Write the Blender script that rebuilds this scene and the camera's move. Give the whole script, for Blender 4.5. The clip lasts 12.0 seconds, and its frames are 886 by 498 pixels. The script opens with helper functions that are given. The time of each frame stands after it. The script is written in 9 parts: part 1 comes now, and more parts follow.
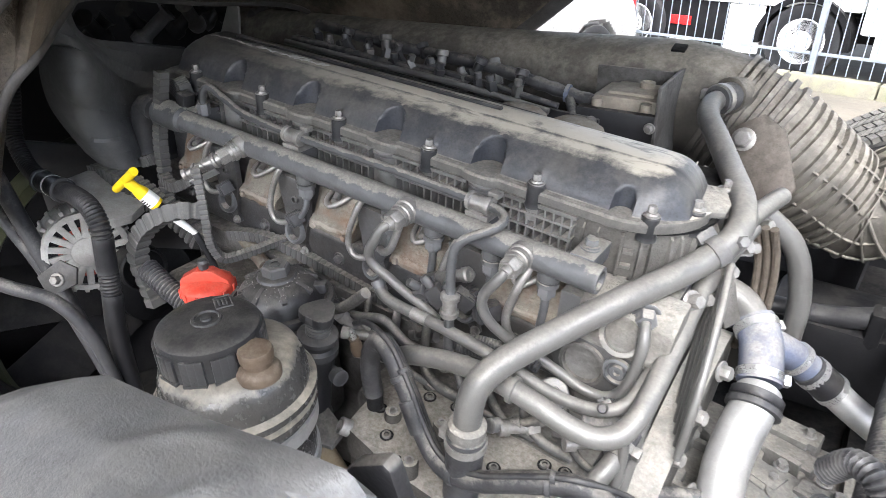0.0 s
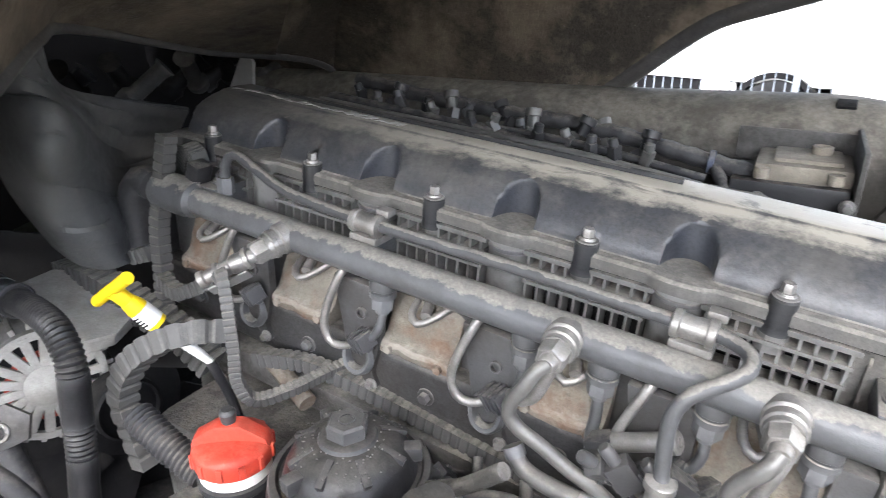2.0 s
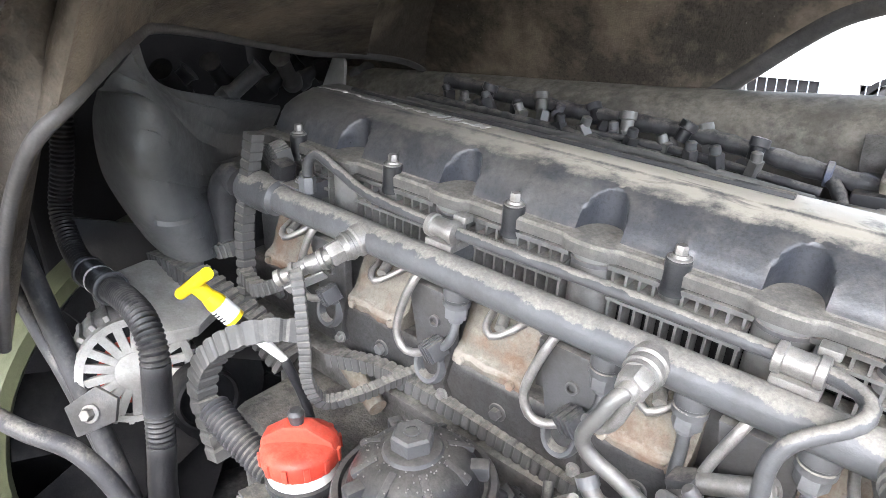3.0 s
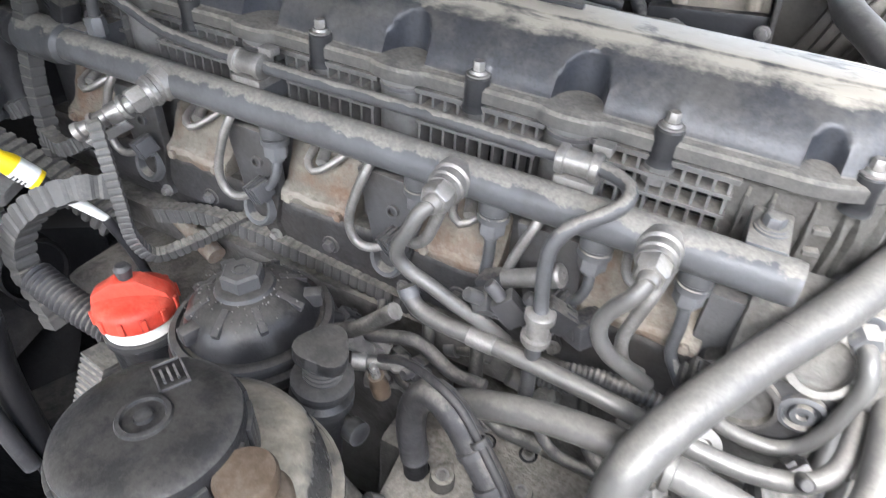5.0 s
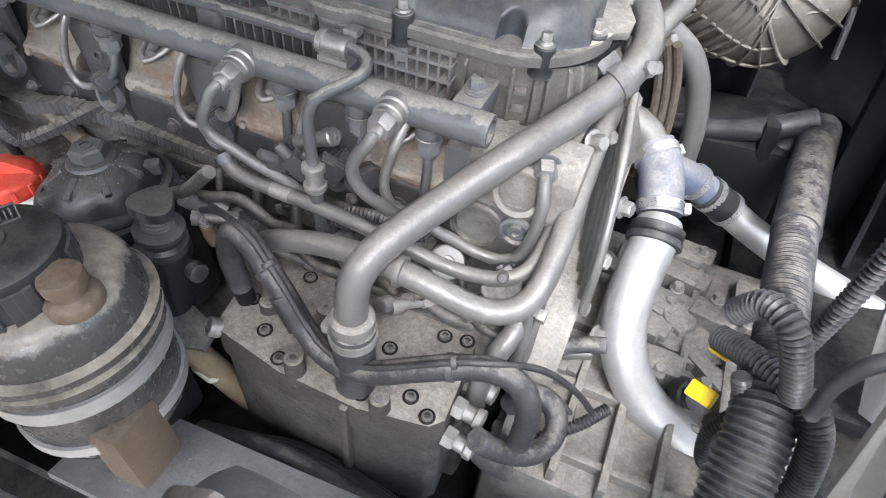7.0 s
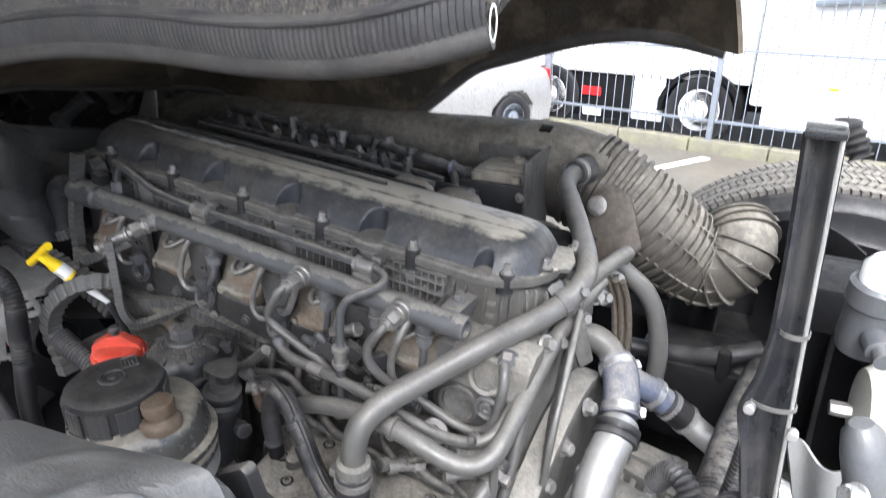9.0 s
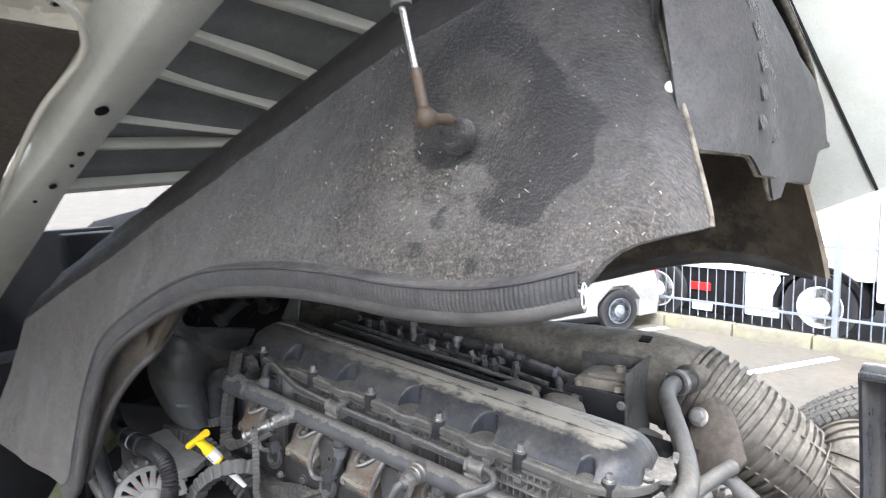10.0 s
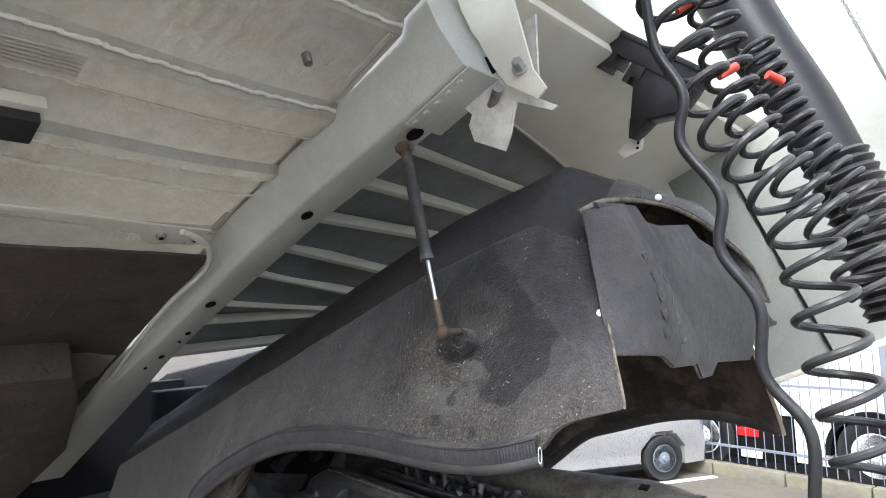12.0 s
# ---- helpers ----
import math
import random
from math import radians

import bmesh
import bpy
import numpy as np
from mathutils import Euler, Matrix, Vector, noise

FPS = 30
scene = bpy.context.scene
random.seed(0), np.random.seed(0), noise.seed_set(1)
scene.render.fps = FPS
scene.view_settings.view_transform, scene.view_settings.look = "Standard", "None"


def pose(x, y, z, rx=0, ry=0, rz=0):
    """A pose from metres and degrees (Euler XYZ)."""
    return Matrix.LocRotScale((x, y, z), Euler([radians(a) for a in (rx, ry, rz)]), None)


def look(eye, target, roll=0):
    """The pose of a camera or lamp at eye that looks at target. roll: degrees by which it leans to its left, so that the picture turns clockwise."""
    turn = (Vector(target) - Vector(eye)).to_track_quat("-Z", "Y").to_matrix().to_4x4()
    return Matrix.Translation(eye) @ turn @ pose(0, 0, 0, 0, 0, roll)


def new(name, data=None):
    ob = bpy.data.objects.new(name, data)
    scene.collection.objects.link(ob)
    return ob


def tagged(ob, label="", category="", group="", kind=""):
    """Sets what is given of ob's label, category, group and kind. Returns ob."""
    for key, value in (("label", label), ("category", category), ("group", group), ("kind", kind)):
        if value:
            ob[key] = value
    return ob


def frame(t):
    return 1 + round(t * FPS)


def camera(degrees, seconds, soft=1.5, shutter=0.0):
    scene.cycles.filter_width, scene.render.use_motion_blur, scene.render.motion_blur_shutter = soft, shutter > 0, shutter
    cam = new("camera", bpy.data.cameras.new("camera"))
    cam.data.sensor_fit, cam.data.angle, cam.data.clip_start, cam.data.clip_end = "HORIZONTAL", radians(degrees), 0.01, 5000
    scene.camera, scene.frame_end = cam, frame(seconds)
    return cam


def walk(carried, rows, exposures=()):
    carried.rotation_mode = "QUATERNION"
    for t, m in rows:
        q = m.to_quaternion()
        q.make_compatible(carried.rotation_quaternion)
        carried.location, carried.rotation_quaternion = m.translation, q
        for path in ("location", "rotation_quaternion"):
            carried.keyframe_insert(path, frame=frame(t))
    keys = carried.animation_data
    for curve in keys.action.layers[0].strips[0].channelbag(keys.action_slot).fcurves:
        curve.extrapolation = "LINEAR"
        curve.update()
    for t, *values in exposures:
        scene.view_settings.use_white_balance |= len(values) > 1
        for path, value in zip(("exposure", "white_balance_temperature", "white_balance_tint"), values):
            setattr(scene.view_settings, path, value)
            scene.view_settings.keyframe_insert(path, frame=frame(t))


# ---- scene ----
cam = camera(69.6, 12.0, soft=0.35, shutter=0.25)
PATH = [
    (0, (-0.024, 0.005, 1.811), (-1.034, 1.431, 0.838), -1.3),
    (0.5, (-0.126, 0.051, 1.789), (-1.102, 1.495, 0.807), -1.6),
    (1, (-0.24, 0.117, 1.755), (-1.031, 1.676, 0.783), -1.0),
    (1.5, (-0.313, 0.164, 1.742), (-1.095, 1.8, 0.9), -0.7),
    (2, (-0.343, 0.145, 1.727), (-1.316, 1.712, 0.955), -0.6),
    (2.5, (-0.345, 0.155, 1.73), (-1.52, 1.589, 0.98), -1.2),
    (2.7, (-0.347, 0.163, 1.727), (-1.549, 1.575, 0.978), -1.2),
    (4.3, (-0.353, 0.212, 1.714), (-1.424, 1.621, 0.782), -1.9),
    (4.5, (-0.332, 0.206, 1.706), (-1.338, 1.644, 0.747), -1.8),
    (5, (-0.293, 0.189, 1.71), (-1.059, 1.613, 0.533), -1.0),
    (5.5, (-0.246, 0.164, 1.734), (-0.889, 1.539, 0.431), -0.9),
    (6, (-0.197, 0.15, 1.74), (-0.787, 1.483, 0.371), -0.8),
    (6.5, (-0.14, 0.145, 1.757), (-0.713, 1.449, 0.353), -0.9),
    (6.7, (-0.113, 0.143, 1.761), (-0.685, 1.438, 0.348), -1.0),
    (8.3, (0.057, 0.022, 1.83), (-0.563, 1.357, 0.476), 0.2),
    (8.5, (0.065, 0.01, 1.834), (-0.609, 1.431, 0.598), 0.6),
    (9, (0.096, -0.051, 1.861), (-0.788, 1.555, 1.063), -0.2),
    (9.5, (0.132, -0.107, 1.899), (-0.926, 1.534, 1.468), -0.9),
    (10, (0.156, -0.158, 1.931), (-1.074, 1.402, 1.701), -1.2),
    (10.5, (0.197, -0.26, 1.959), (-1.109, 1.251, 1.844), -1.5),
    (11, (0.279, -0.35, 1.987), (-1.039, 1.153, 1.927), -1.6),
    (11.5, (0.365, -0.373, 2.013), (-0.957, 1.126, 2.101), -1.8),
    (12, (0.39, -0.383, 2.01), (-0.929, 1.106, 2.217), -1.6),
]
walk(cam, [(t, look(eye, target, roll)) for t, eye, target, roll in PATH], [(0, 2.78, 6080, 10), (1.5, 2.85, 6080, 10), (2.0, 3.18, 6080, 10), (2.5, 3.73, 6080, 10), (4.5, 3.68, 6080, 10), (5.0, 3.10, 5950, 10), (5.5, 2.80, 5950, 10), (6.0, 2.65, 5950, 10), (6.5, 2.60, 5950, 10), (8.5, 2.45, 5950, 10), (9.0, 2.25, 5950, 10), (9.5, 2.15, 5950, 10), (10.0, 2.65, 5950, 10), (10.5, 2.85, 5950, 10), (11.5, 2.75, 5950, 10), (12, 1.85, 5950, 10)])

# ---- light ----
world = bpy.data.worlds.new("overcast_sky")
scene.world = world
world.use_nodes = True
wn = world.node_tree.nodes
sky = wn.new("ShaderNodeTexSky")
sky.sky_type, sky.sun_disc = "NISHITA", False
sky.sun_elevation, sky.sun_rotation = radians(50), radians(162)
sky.air_density, sky.dust_density = 1.0, 5.0
pale = wn.new("ShaderNodeHueSaturation")
pale.inputs["Saturation"].default_value = 0.5
world.node_tree.links.new(sky.outputs["Color"], pale.inputs["Color"])
world.node_tree.links.new(pale.outputs["Color"], wn["Background"].inputs["Color"])
wn["Background"].inputs["Strength"].default_value = 0.15
sun = new("sun", bpy.data.lights.new("sun", "SUN"))
sun.data.energy, sun.data.angle, sun.data.color = 1.1, radians(20), (1.0, 0.985, 0.96)
sun.matrix_world = look((0.5, -1.55, 2.1), (0, 0, 0))


# ---- materials ----
DUST = (0.315, 0.295, 0.258)


def mat(name, col, rough=0.6, metal=0.0, var=0.25, scale=14.0, dust=0.0, bump=0.15, fine=260.0, dirt=0.0, dirtcol=(0.09, 0.07, 0.05),
        speck=0.0, dustcol=DUST, side=0.25, patch=0.0, wear=0.0, grain=0.0, even=0.06, spec=0.25, up0=0.2, up1=0.78, ragged=0.18):
    """A procedural surface: base colour varied at two scales, dust settled on faces that look up and also painting them
    as lit, dirt in patches, pale specks, fine relief.
    """
    m = bpy.data.materials.new(name)
    m.use_nodes = True
    nt = m.node_tree
    n, l = nt.nodes, nt.links
    b = n["Principled BSDF"]
    geo = n.new("ShaderNodeNewGeometry")

    def noise_tex(s, detail=4.0, r=0.6):
        t = n.new("ShaderNodeTexNoise")
        t.inputs["Scale"].default_value, t.inputs["Detail"].default_value, t.inputs["Roughness"].default_value = s, detail, r
        l.new(geo.outputs["Position"], t.inputs["Vector"])
        return t.outputs["Fac"]

    def ramp(src, a, c, lo=0.0, hi=1.0):
        t = n.new("ShaderNodeMapRange")
        t.inputs["From Min"].default_value, t.inputs["From Max"].default_value = a, c
        t.inputs["To Min"].default_value, t.inputs["To Max"].default_value = lo, hi
        l.new(src, t.inputs["Value"])
        return t.outputs["Result"]

    def mixed(fac, a, c):
        t = n.new("ShaderNodeMix")
        t.data_type = "RGBA"
        l.new(fac, t.inputs["Factor"])
        for k, v in (("A", a), ("B", c)):
            sock = [i for i in t.inputs if i.name == k and i.type == "RGBA"][0]
            if isinstance(v, tuple):
                sock.default_value = (*v[:3], 1)
            else:
                l.new(v, sock)
        return [o for o in t.outputs if o.type == "RGBA"][0]

    def times(a, c):
        t = n.new("ShaderNodeMath")
        t.operation, t.use_clamp = "MULTIPLY", True
        for i, v in enumerate((a, c)):
            if isinstance(v, float):
                t.inputs[i].default_value = v
            else:
                l.new(v, t.inputs[i])
        return t.outputs[0]

    broad, small = noise_tex(scale), noise_tex(scale * 9)
    colour = mixed(ramp(broad, 0.3, 0.7), tuple(c * (1 - var) for c in col), tuple(min(0.95, c * (1 + var)) for c in col))
    colour = mixed(ramp(small, 0.35, 0.75, 0.0, 0.5), colour, tuple(c * (1 - var) for c in col))
    colour = mixed(ramp(noise_tex(scale * 30, 3.0), 0.5, 0.62, 0.0, 0.45), colour, tuple(c * max(0.1, 1 - 1.8 * var) for c in col))
    if wear:
        colour = mixed(ramp(geo.outputs["Pointiness"], 0.53, 0.6, 0.0, wear), colour, tuple(min(0.7, 0.1 + c * 2.2) for c in col))
    roughness = ramp(small, 0.2, 0.8, max(0.05, rough - 0.1), min(1.0, rough + 0.12))
    if dirt:
        f = times(ramp(noise_tex(scale * 0.7, 6.0, 0.7), 0.45, 0.62), dirt)
        colour = mixed(f, colour, dirtcol)
    metalness = None
    if dust:
        # settled dust; its steep ramp also paints top light and dark undersides
        up = n.new("ShaderNodeSeparateXYZ")
        l.new(geo.outputs["Normal"], up.inputs[0])
        rag = n.new("ShaderNodeMath")
        rag.operation = "ADD"
        l.new(up.outputs["Z"], rag.inputs[0])
        l.new(ramp(noise_tex(max(24.0, scale), 10.0, 0.7), 0.3, 0.7, -ragged, ragged), rag.inputs[1])
        f = times(ramp(rag.outputs[0], up0, up1, side, 1.0), ramp(noise_tex(scale * 1.6, 12.0, 0.74), 0.43, 0.54, even, 1.0))
        f = times(f, dust)
        tint = mixed(ramp(noise_tex(scale * 7.0, 8.0, 0.75), 0.38, 0.62), tuple(c * k for c, k in zip(dustcol, (0.7, 0.68, 0.65))), tuple(min(0.9, c * 1.15) for c in dustcol))
        colour = mixed(f, colour, tint)
        inv = n.new("ShaderNodeMath")
        inv.operation = "SUBTRACT"
        inv.inputs[0].default_value = 1.0
        l.new(f, inv.inputs[1])
        if metal:
            metalness = times(inv.outputs[0], float(metal))
        add = n.new("ShaderNodeMath")
        add.operation, add.use_clamp = "ADD", True
        l.new(roughness, add.inputs[0])
        l.new(times(f, 0.35), add.inputs[1])
        roughness = add.outputs[0]
    if patch:
        # a thicker drift of dust, scuffed along the flat top
        sep = n.new("ShaderNodeSeparateXYZ")
        l.new(geo.outputs["Normal"], sep.inputs[0])
        st = n.new("ShaderNodeMapping")
        st.inputs["Scale"].default_value = (9, 34, 20)
        l.new(geo.outputs["Position"], st.inputs["Vector"])
        sm = n.new("ShaderNodeTexNoise")
        sm.inputs["Scale"].default_value, sm.inputs["Detail"].default_value, sm.inputs["Roughness"].default_value = 1.6, 9.0, 0.66
        sm.inputs["Distortion"].default_value = 0.8
        l.new(st.outputs["Vector"], sm.inputs["Vector"])
        wob = n.new("ShaderNodeMath")
        wob.operation = "ADD"
        l.new(sep.outputs["Z"], wob.inputs[0])
        l.new(ramp(noise_tex(22.0, 10.0, 0.75), 0.3, 0.7, -0.09, 0.06), wob.inputs[1])
        f = times(times(ramp(wob.outputs[0], 0.87, 0.955), ramp(sm.outputs["Fac"], 0.31, 0.43)), patch)
        ax = n.new("ShaderNodeSeparateXYZ")
        l.new(geo.outputs["Position"], ax.inputs[0])
        f = times(f, ramp(ax.outputs["X"], -1.0, -0.62, 0.06, 1.0))
        colour = mixed(f, colour, (0.44, 0.405, 0.34))
    if grain:
        # sand rubbed into the nap, thickest along the lower half and in worn patches
        st = n.new("ShaderNodeMapping")
        st.inputs["Scale"].default_value = (1.0, 1.0, 0.35)
        l.new(geo.outputs["Position"], st.inputs["Vector"])
        g = n.new("ShaderNodeTexVoronoi")
        g.inputs["Scale"].default_value = 560.0
        l.new(st.outputs["Vector"], g.inputs["Vector"])
        ax = n.new("ShaderNodeSeparateXYZ")
        l.new(geo.outputs["Position"], ax.inputs[0])
        low = n.new("ShaderNodeMath")
        low.operation, low.use_clamp = "ADD", True
        l.new(ramp(ax.outputs["Z"], 2.0, 1.82, 0.05, 0.95), low.inputs[0])
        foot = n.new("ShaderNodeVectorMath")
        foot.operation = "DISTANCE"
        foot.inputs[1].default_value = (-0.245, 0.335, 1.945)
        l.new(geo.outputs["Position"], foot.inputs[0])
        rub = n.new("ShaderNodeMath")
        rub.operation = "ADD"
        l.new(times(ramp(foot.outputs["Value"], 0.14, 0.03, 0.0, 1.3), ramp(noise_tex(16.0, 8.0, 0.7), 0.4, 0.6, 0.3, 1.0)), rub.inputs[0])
        l.new(ramp(noise_tex(5.0, 8.0, 0.7), 0.5, 0.66, 0.0, 0.3), rub.inputs[1])
        l.new(rub.outputs[0], low.inputs[1])
        f = times(times(ramp(g.outputs["Distance"], 0.75, 0.2, 0.15, 1.0), low.outputs[0]), ramp(noise_tex(240.0, 6.0, 0.8), 0.44, 0.62))
        colour = mixed(times(f, grain), colour, (0.25, 0.21, 0.16))
        b.inputs["Sheen Weight"].default_value, b.inputs["Sheen Roughness"].default_value = 0.22, 0.4
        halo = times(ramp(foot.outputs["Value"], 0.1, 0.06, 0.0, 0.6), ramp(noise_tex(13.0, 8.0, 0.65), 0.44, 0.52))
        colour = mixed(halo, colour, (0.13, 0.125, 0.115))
    if speck:
        v = n.new("ShaderNodeTexVoronoi")
        v.inputs["Scale"].default_value = 90.0
        l.new(geo.outputs["Position"], v.inputs["Vector"])
        f = times(ramp(v.outputs["Distance"], 0.1, 0.06), ramp(noise_tex(9.0), 0.52, 0.62))
        colour = mixed(times(f, speck), colour, (0.6, 0.58, 0.54))
    b.inputs["Specular IOR Level"].default_value = spec
    l.new(colour, b.inputs["Base Color"])
    l.new(roughness, b.inputs["Roughness"])
    if metalness is None:
        b.inputs["Metallic"].default_value = metal
    else:
        l.new(metalness, b.inputs["Metallic"])
    if bump:
        h = n.new("ShaderNodeBump")
        h.inputs["Strength"].default_value, h.inputs["Distance"].default_value = bump, 0.003
        if grain:
            # hair and caked grit stand out of the felt
            rough_nap = n.new("ShaderNodeMath")
            rough_nap.operation = "ADD"
            l.new(noise_tex(fine, 3.0), rough_nap.inputs[0])
            l.new(ramp(noise_tex(85.0, 5.0, 0.7), 0.3, 0.7, 0.0, 0.45), rough_nap.inputs[1])
            l.new(rough_nap.outputs[0], h.inputs["Height"])
        else:
            l.new(noise_tex(fine, 3.0), h.inputs["Height"])
        l.new(h.outputs["Normal"], b.inputs["Normal"])
    return m


cover_paint = mat("cover_plastic", (0.032, 0.035, 0.043), 0.34, 0, 0.35, 10, dust=0.22, bump=0.12, side=0.05, patch=0.92, spec=0.5, even=0.3)
grey_paint = mat("engine_grey_paint", (0.045, 0.045, 0.047), 0.46, 0, 0.4, 18, dust=0.42, dirt=0.55, dirtcol=(0.026, 0.022, 0.018), side=0.05, wear=0.5, even=0.25, up0=0.3, up1=0.8)
grille_grey = mat("grille_grey_paint", (0.062, 0.061, 0.059), 0.5, 0, 0.3, 40, dust=0.6, dirt=0.4, dirtcol=(0.026, 0.022, 0.019), side=0.1, wear=0.5, even=0.3)
flange_grey = mat("flange_grey_plastic", (0.075, 0.074, 0.072), 0.5, 0, 0.25, 30, dust=0.5, side=0.25, wear=0.4, even=0.5)
rail_paint = mat("rail_grey_paint", (0.062, 0.064, 0.068), 0.38, 0.1, 0.18, 40, dust=0.6, side=0.02, wear=0.4, even=0.7, up0=0.62, up1=0.72, ragged=0.3, dirt=0.3, dirtcol=(0.04, 0.037, 0.034))
pipe_paint = mat("pipe_grey_paint", (0.108, 0.106, 0.102), 0.36, 0.15, 0.12, 30, dust=0.34, side=0.04, dirt=0.2, dirtcol=(0.055, 0.05, 0.045), even=0.7, spec=0.5, up0=0.55, up1=0.85, ragged=0.3)
steel = mat("dusty_steel", (0.30, 0.29, 0.28), 0.36, 0.6, 0.25, 50, dust=0.35, up0=0.5, up1=0.8, ragged=0.3, dirt=0.3, dirtcol=(0.08, 0.07, 0.06))
bright_steel = mat("plain_steel", (0.6, 0.6, 0.6), 0.28, 0.9, 0.12, 60, dust=0.15)
cast = mat("cast_grey_iron", (0.048, 0.046, 0.043), 0.65, 0.05, 0.5, 16, dust=0.5, bump=0.6, dirt=0.7, dirtcol=(0.018, 0.015, 0.013), side=0.05, wear=0.6, even=0.3)
sandy = mat("dust_caked_casting", (0.15, 0.135, 0.112), 0.85, 0, 0.25, 20, dust=0.55, bump=0.5, dirt=0.7, dirtcol=(0.12, 0.055, 0.025), side=0.25, wear=0.4, even=0.4)
alu = mat("brushed_aluminium", (0.43, 0.43, 0.425), 0.36, 0.7, 0.15, 40, dust=0.3, bump=0.08, even=0.4)
black_plastic = mat("black_plastic", (0.013, 0.013, 0.015), 0.36, 0, 0.3, 25, dust=0.28, side=0.03, wear=0.25, up0=0.5, up1=0.85)
black_hose = mat("black_rubber", (0.014, 0.014, 0.016), 0.38, 0, 0.3, 25, dust=0.1, side=0.06, wear=0.3)
grey_hose = mat("dusty_rubber_hose", (0.03, 0.03, 0.033), 0.48, 0, 0.3, 25, dust=0.42, side=0.06, up0=0.4, up1=0.85, ragged=0.25, wear=0.3)
loom = mat("woven_loom", (0.02, 0.0195, 0.019), 0.5, 0, 0.4, 40, dust=0.5, side=0.06, wear=0.5, even=0.4, up0=0.45, up1=0.85)
red_plastic = mat("red_plastic", (0.55, 0.04, 0.02), 0.42, 0, 0.2, 20, dust=0.25, dustcol=(0.5, 0.2, 0.14), dirt=0.6, dirtcol=(0.28, 0.03, 0.02), wear=0.4)
yellow_plastic = mat("yellow_plastic", (0.78, 0.55, 0.01), 0.4, 0, 0.1, 20)
white_plastic = mat("white_plastic", (0.75, 0.75, 0.73), 0.5, 0, 0.1, 20, dust=0.15)
blue_hose = mat("blue_silicone", (0.085, 0.1, 0.15), 0.5, 0, 0.3, 30, dust=0.6, even=0.5, side=0.1)
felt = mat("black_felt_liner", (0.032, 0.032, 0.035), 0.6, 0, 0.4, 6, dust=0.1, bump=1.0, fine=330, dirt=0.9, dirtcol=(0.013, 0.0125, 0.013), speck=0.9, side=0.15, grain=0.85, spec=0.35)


def stained(m, at, inner, outer, dark):
    """A ragged damp stain round a worn spot, by distance in the place itself."""
    nt = m.node_tree
    n, l = nt.nodes, nt.links
    b = n["Principled BSDF"]
    old = b.inputs["Base Color"].links[0].from_socket
    geo = n.new("ShaderNodeNewGeometry")
    wob = n.new("ShaderNodeTexNoise")
    wob.inputs["Scale"].default_value, wob.inputs["Detail"].default_value = 9.0, 5.0
    l.new(geo.outputs["Position"], wob.inputs["Vector"])
    gap = n.new("ShaderNodeVectorMath")
    gap.operation = "DISTANCE"
    gap.inputs[1].default_value = at
    l.new(geo.outputs["Position"], gap.inputs[0])
    far = n.new("ShaderNodeMath")
    far.operation = "MULTIPLY_ADD"
    far.inputs[1].default_value, far.inputs[2].default_value = 0.34, -0.17
    l.new(wob.outputs["Fac"], far.inputs[0])
    total = n.new("ShaderNodeMath")
    total.operation = "ADD"
    l.new(gap.outputs["Value"], total.inputs[0])
    l.new(far.outputs[0], total.inputs[1])
    band = n.new("ShaderNodeValToRGB")
    band.color_ramp.elements[0].position, band.color_ramp.elements[0].color = inner * 0.7, (0, 0, 0, 1)
    band.color_ramp.elements[1].position, band.color_ramp.elements[1].color = inner, (1, 1, 1, 1)
    for pos, v in ((outer - 0.006, 1.0), (outer, 0.0)):
        e = band.color_ramp.elements.new(pos)
        e.color = (v, v, v, 1)
    l.new(total.outputs[0], band.inputs["Fac"])
    mix = n.new("ShaderNodeMix")
    mix.data_type = "RGBA"
    damp = n.new("ShaderNodeMath")
    damp.operation = "MULTIPLY"
    damp.inputs[1].default_value = 0.75
    l.new(band.outputs["Color"], damp.inputs[0])
    l.new(damp.outputs[0], mix.inputs["Factor"])
    l.new(old, mix.inputs["A"])
    mix.inputs["B"].default_value = (*dark, 1)
    l.new(mix.outputs["Result"], b.inputs["Base Color"])


stained(felt, (-0.22, 0.34, 2.02), 0.06, 0.13, (0.006, 0.006, 0.0075))
felt_top = mat("clean_felt_shoulder", (0.034, 0.0325, 0.033), 0.65, 0, 0.3, 9, bump=0.5, fine=420, spec=0.25)
flap_felt = mat("grey_felt_flap", (0.07, 0.07, 0.073), 0.6, 0, 0.3, 9, dust=0.15, bump=0.7, fine=420, speck=0.5, dirt=0.4, dirtcol=(0.035, 0.034, 0.035), side=0.3)
frayed = mat("frayed_edge", (0.2, 0.18, 0.15), 0.9, 0, 0.6, 60, bump=0.5)
band_felt = mat("ribbed_hem_band", (0.05, 0.05, 0.053), 0.5, 0, 0.25, 14, dust=0.3, side=0.2, bump=0.3, speck=0.3)
felt_in = mat("felt_inside", (0.045, 0.038, 0.031), 0.5, 0, 0.5, 7, bump=0.6, fine=300, dirt=0.85, dirtcol=(0.17, 0.14, 0.105), speck=0.3, spec=0.3)
seal_rubber = mat("seal_rubber", (0.05, 0.049, 0.05), 0.45, 0, 0.3, 20, dust=0.14, dirt=0.3, dirtcol=(0.07, 0.06, 0.05))
cab_beige = mat("cab_underside_paint", (0.45, 0.435, 0.385), 0.5, 0, 0.08, 40, bump=0.8, fine=110, dirt=0.28, dirtcol=(0.3, 0.265, 0.205))
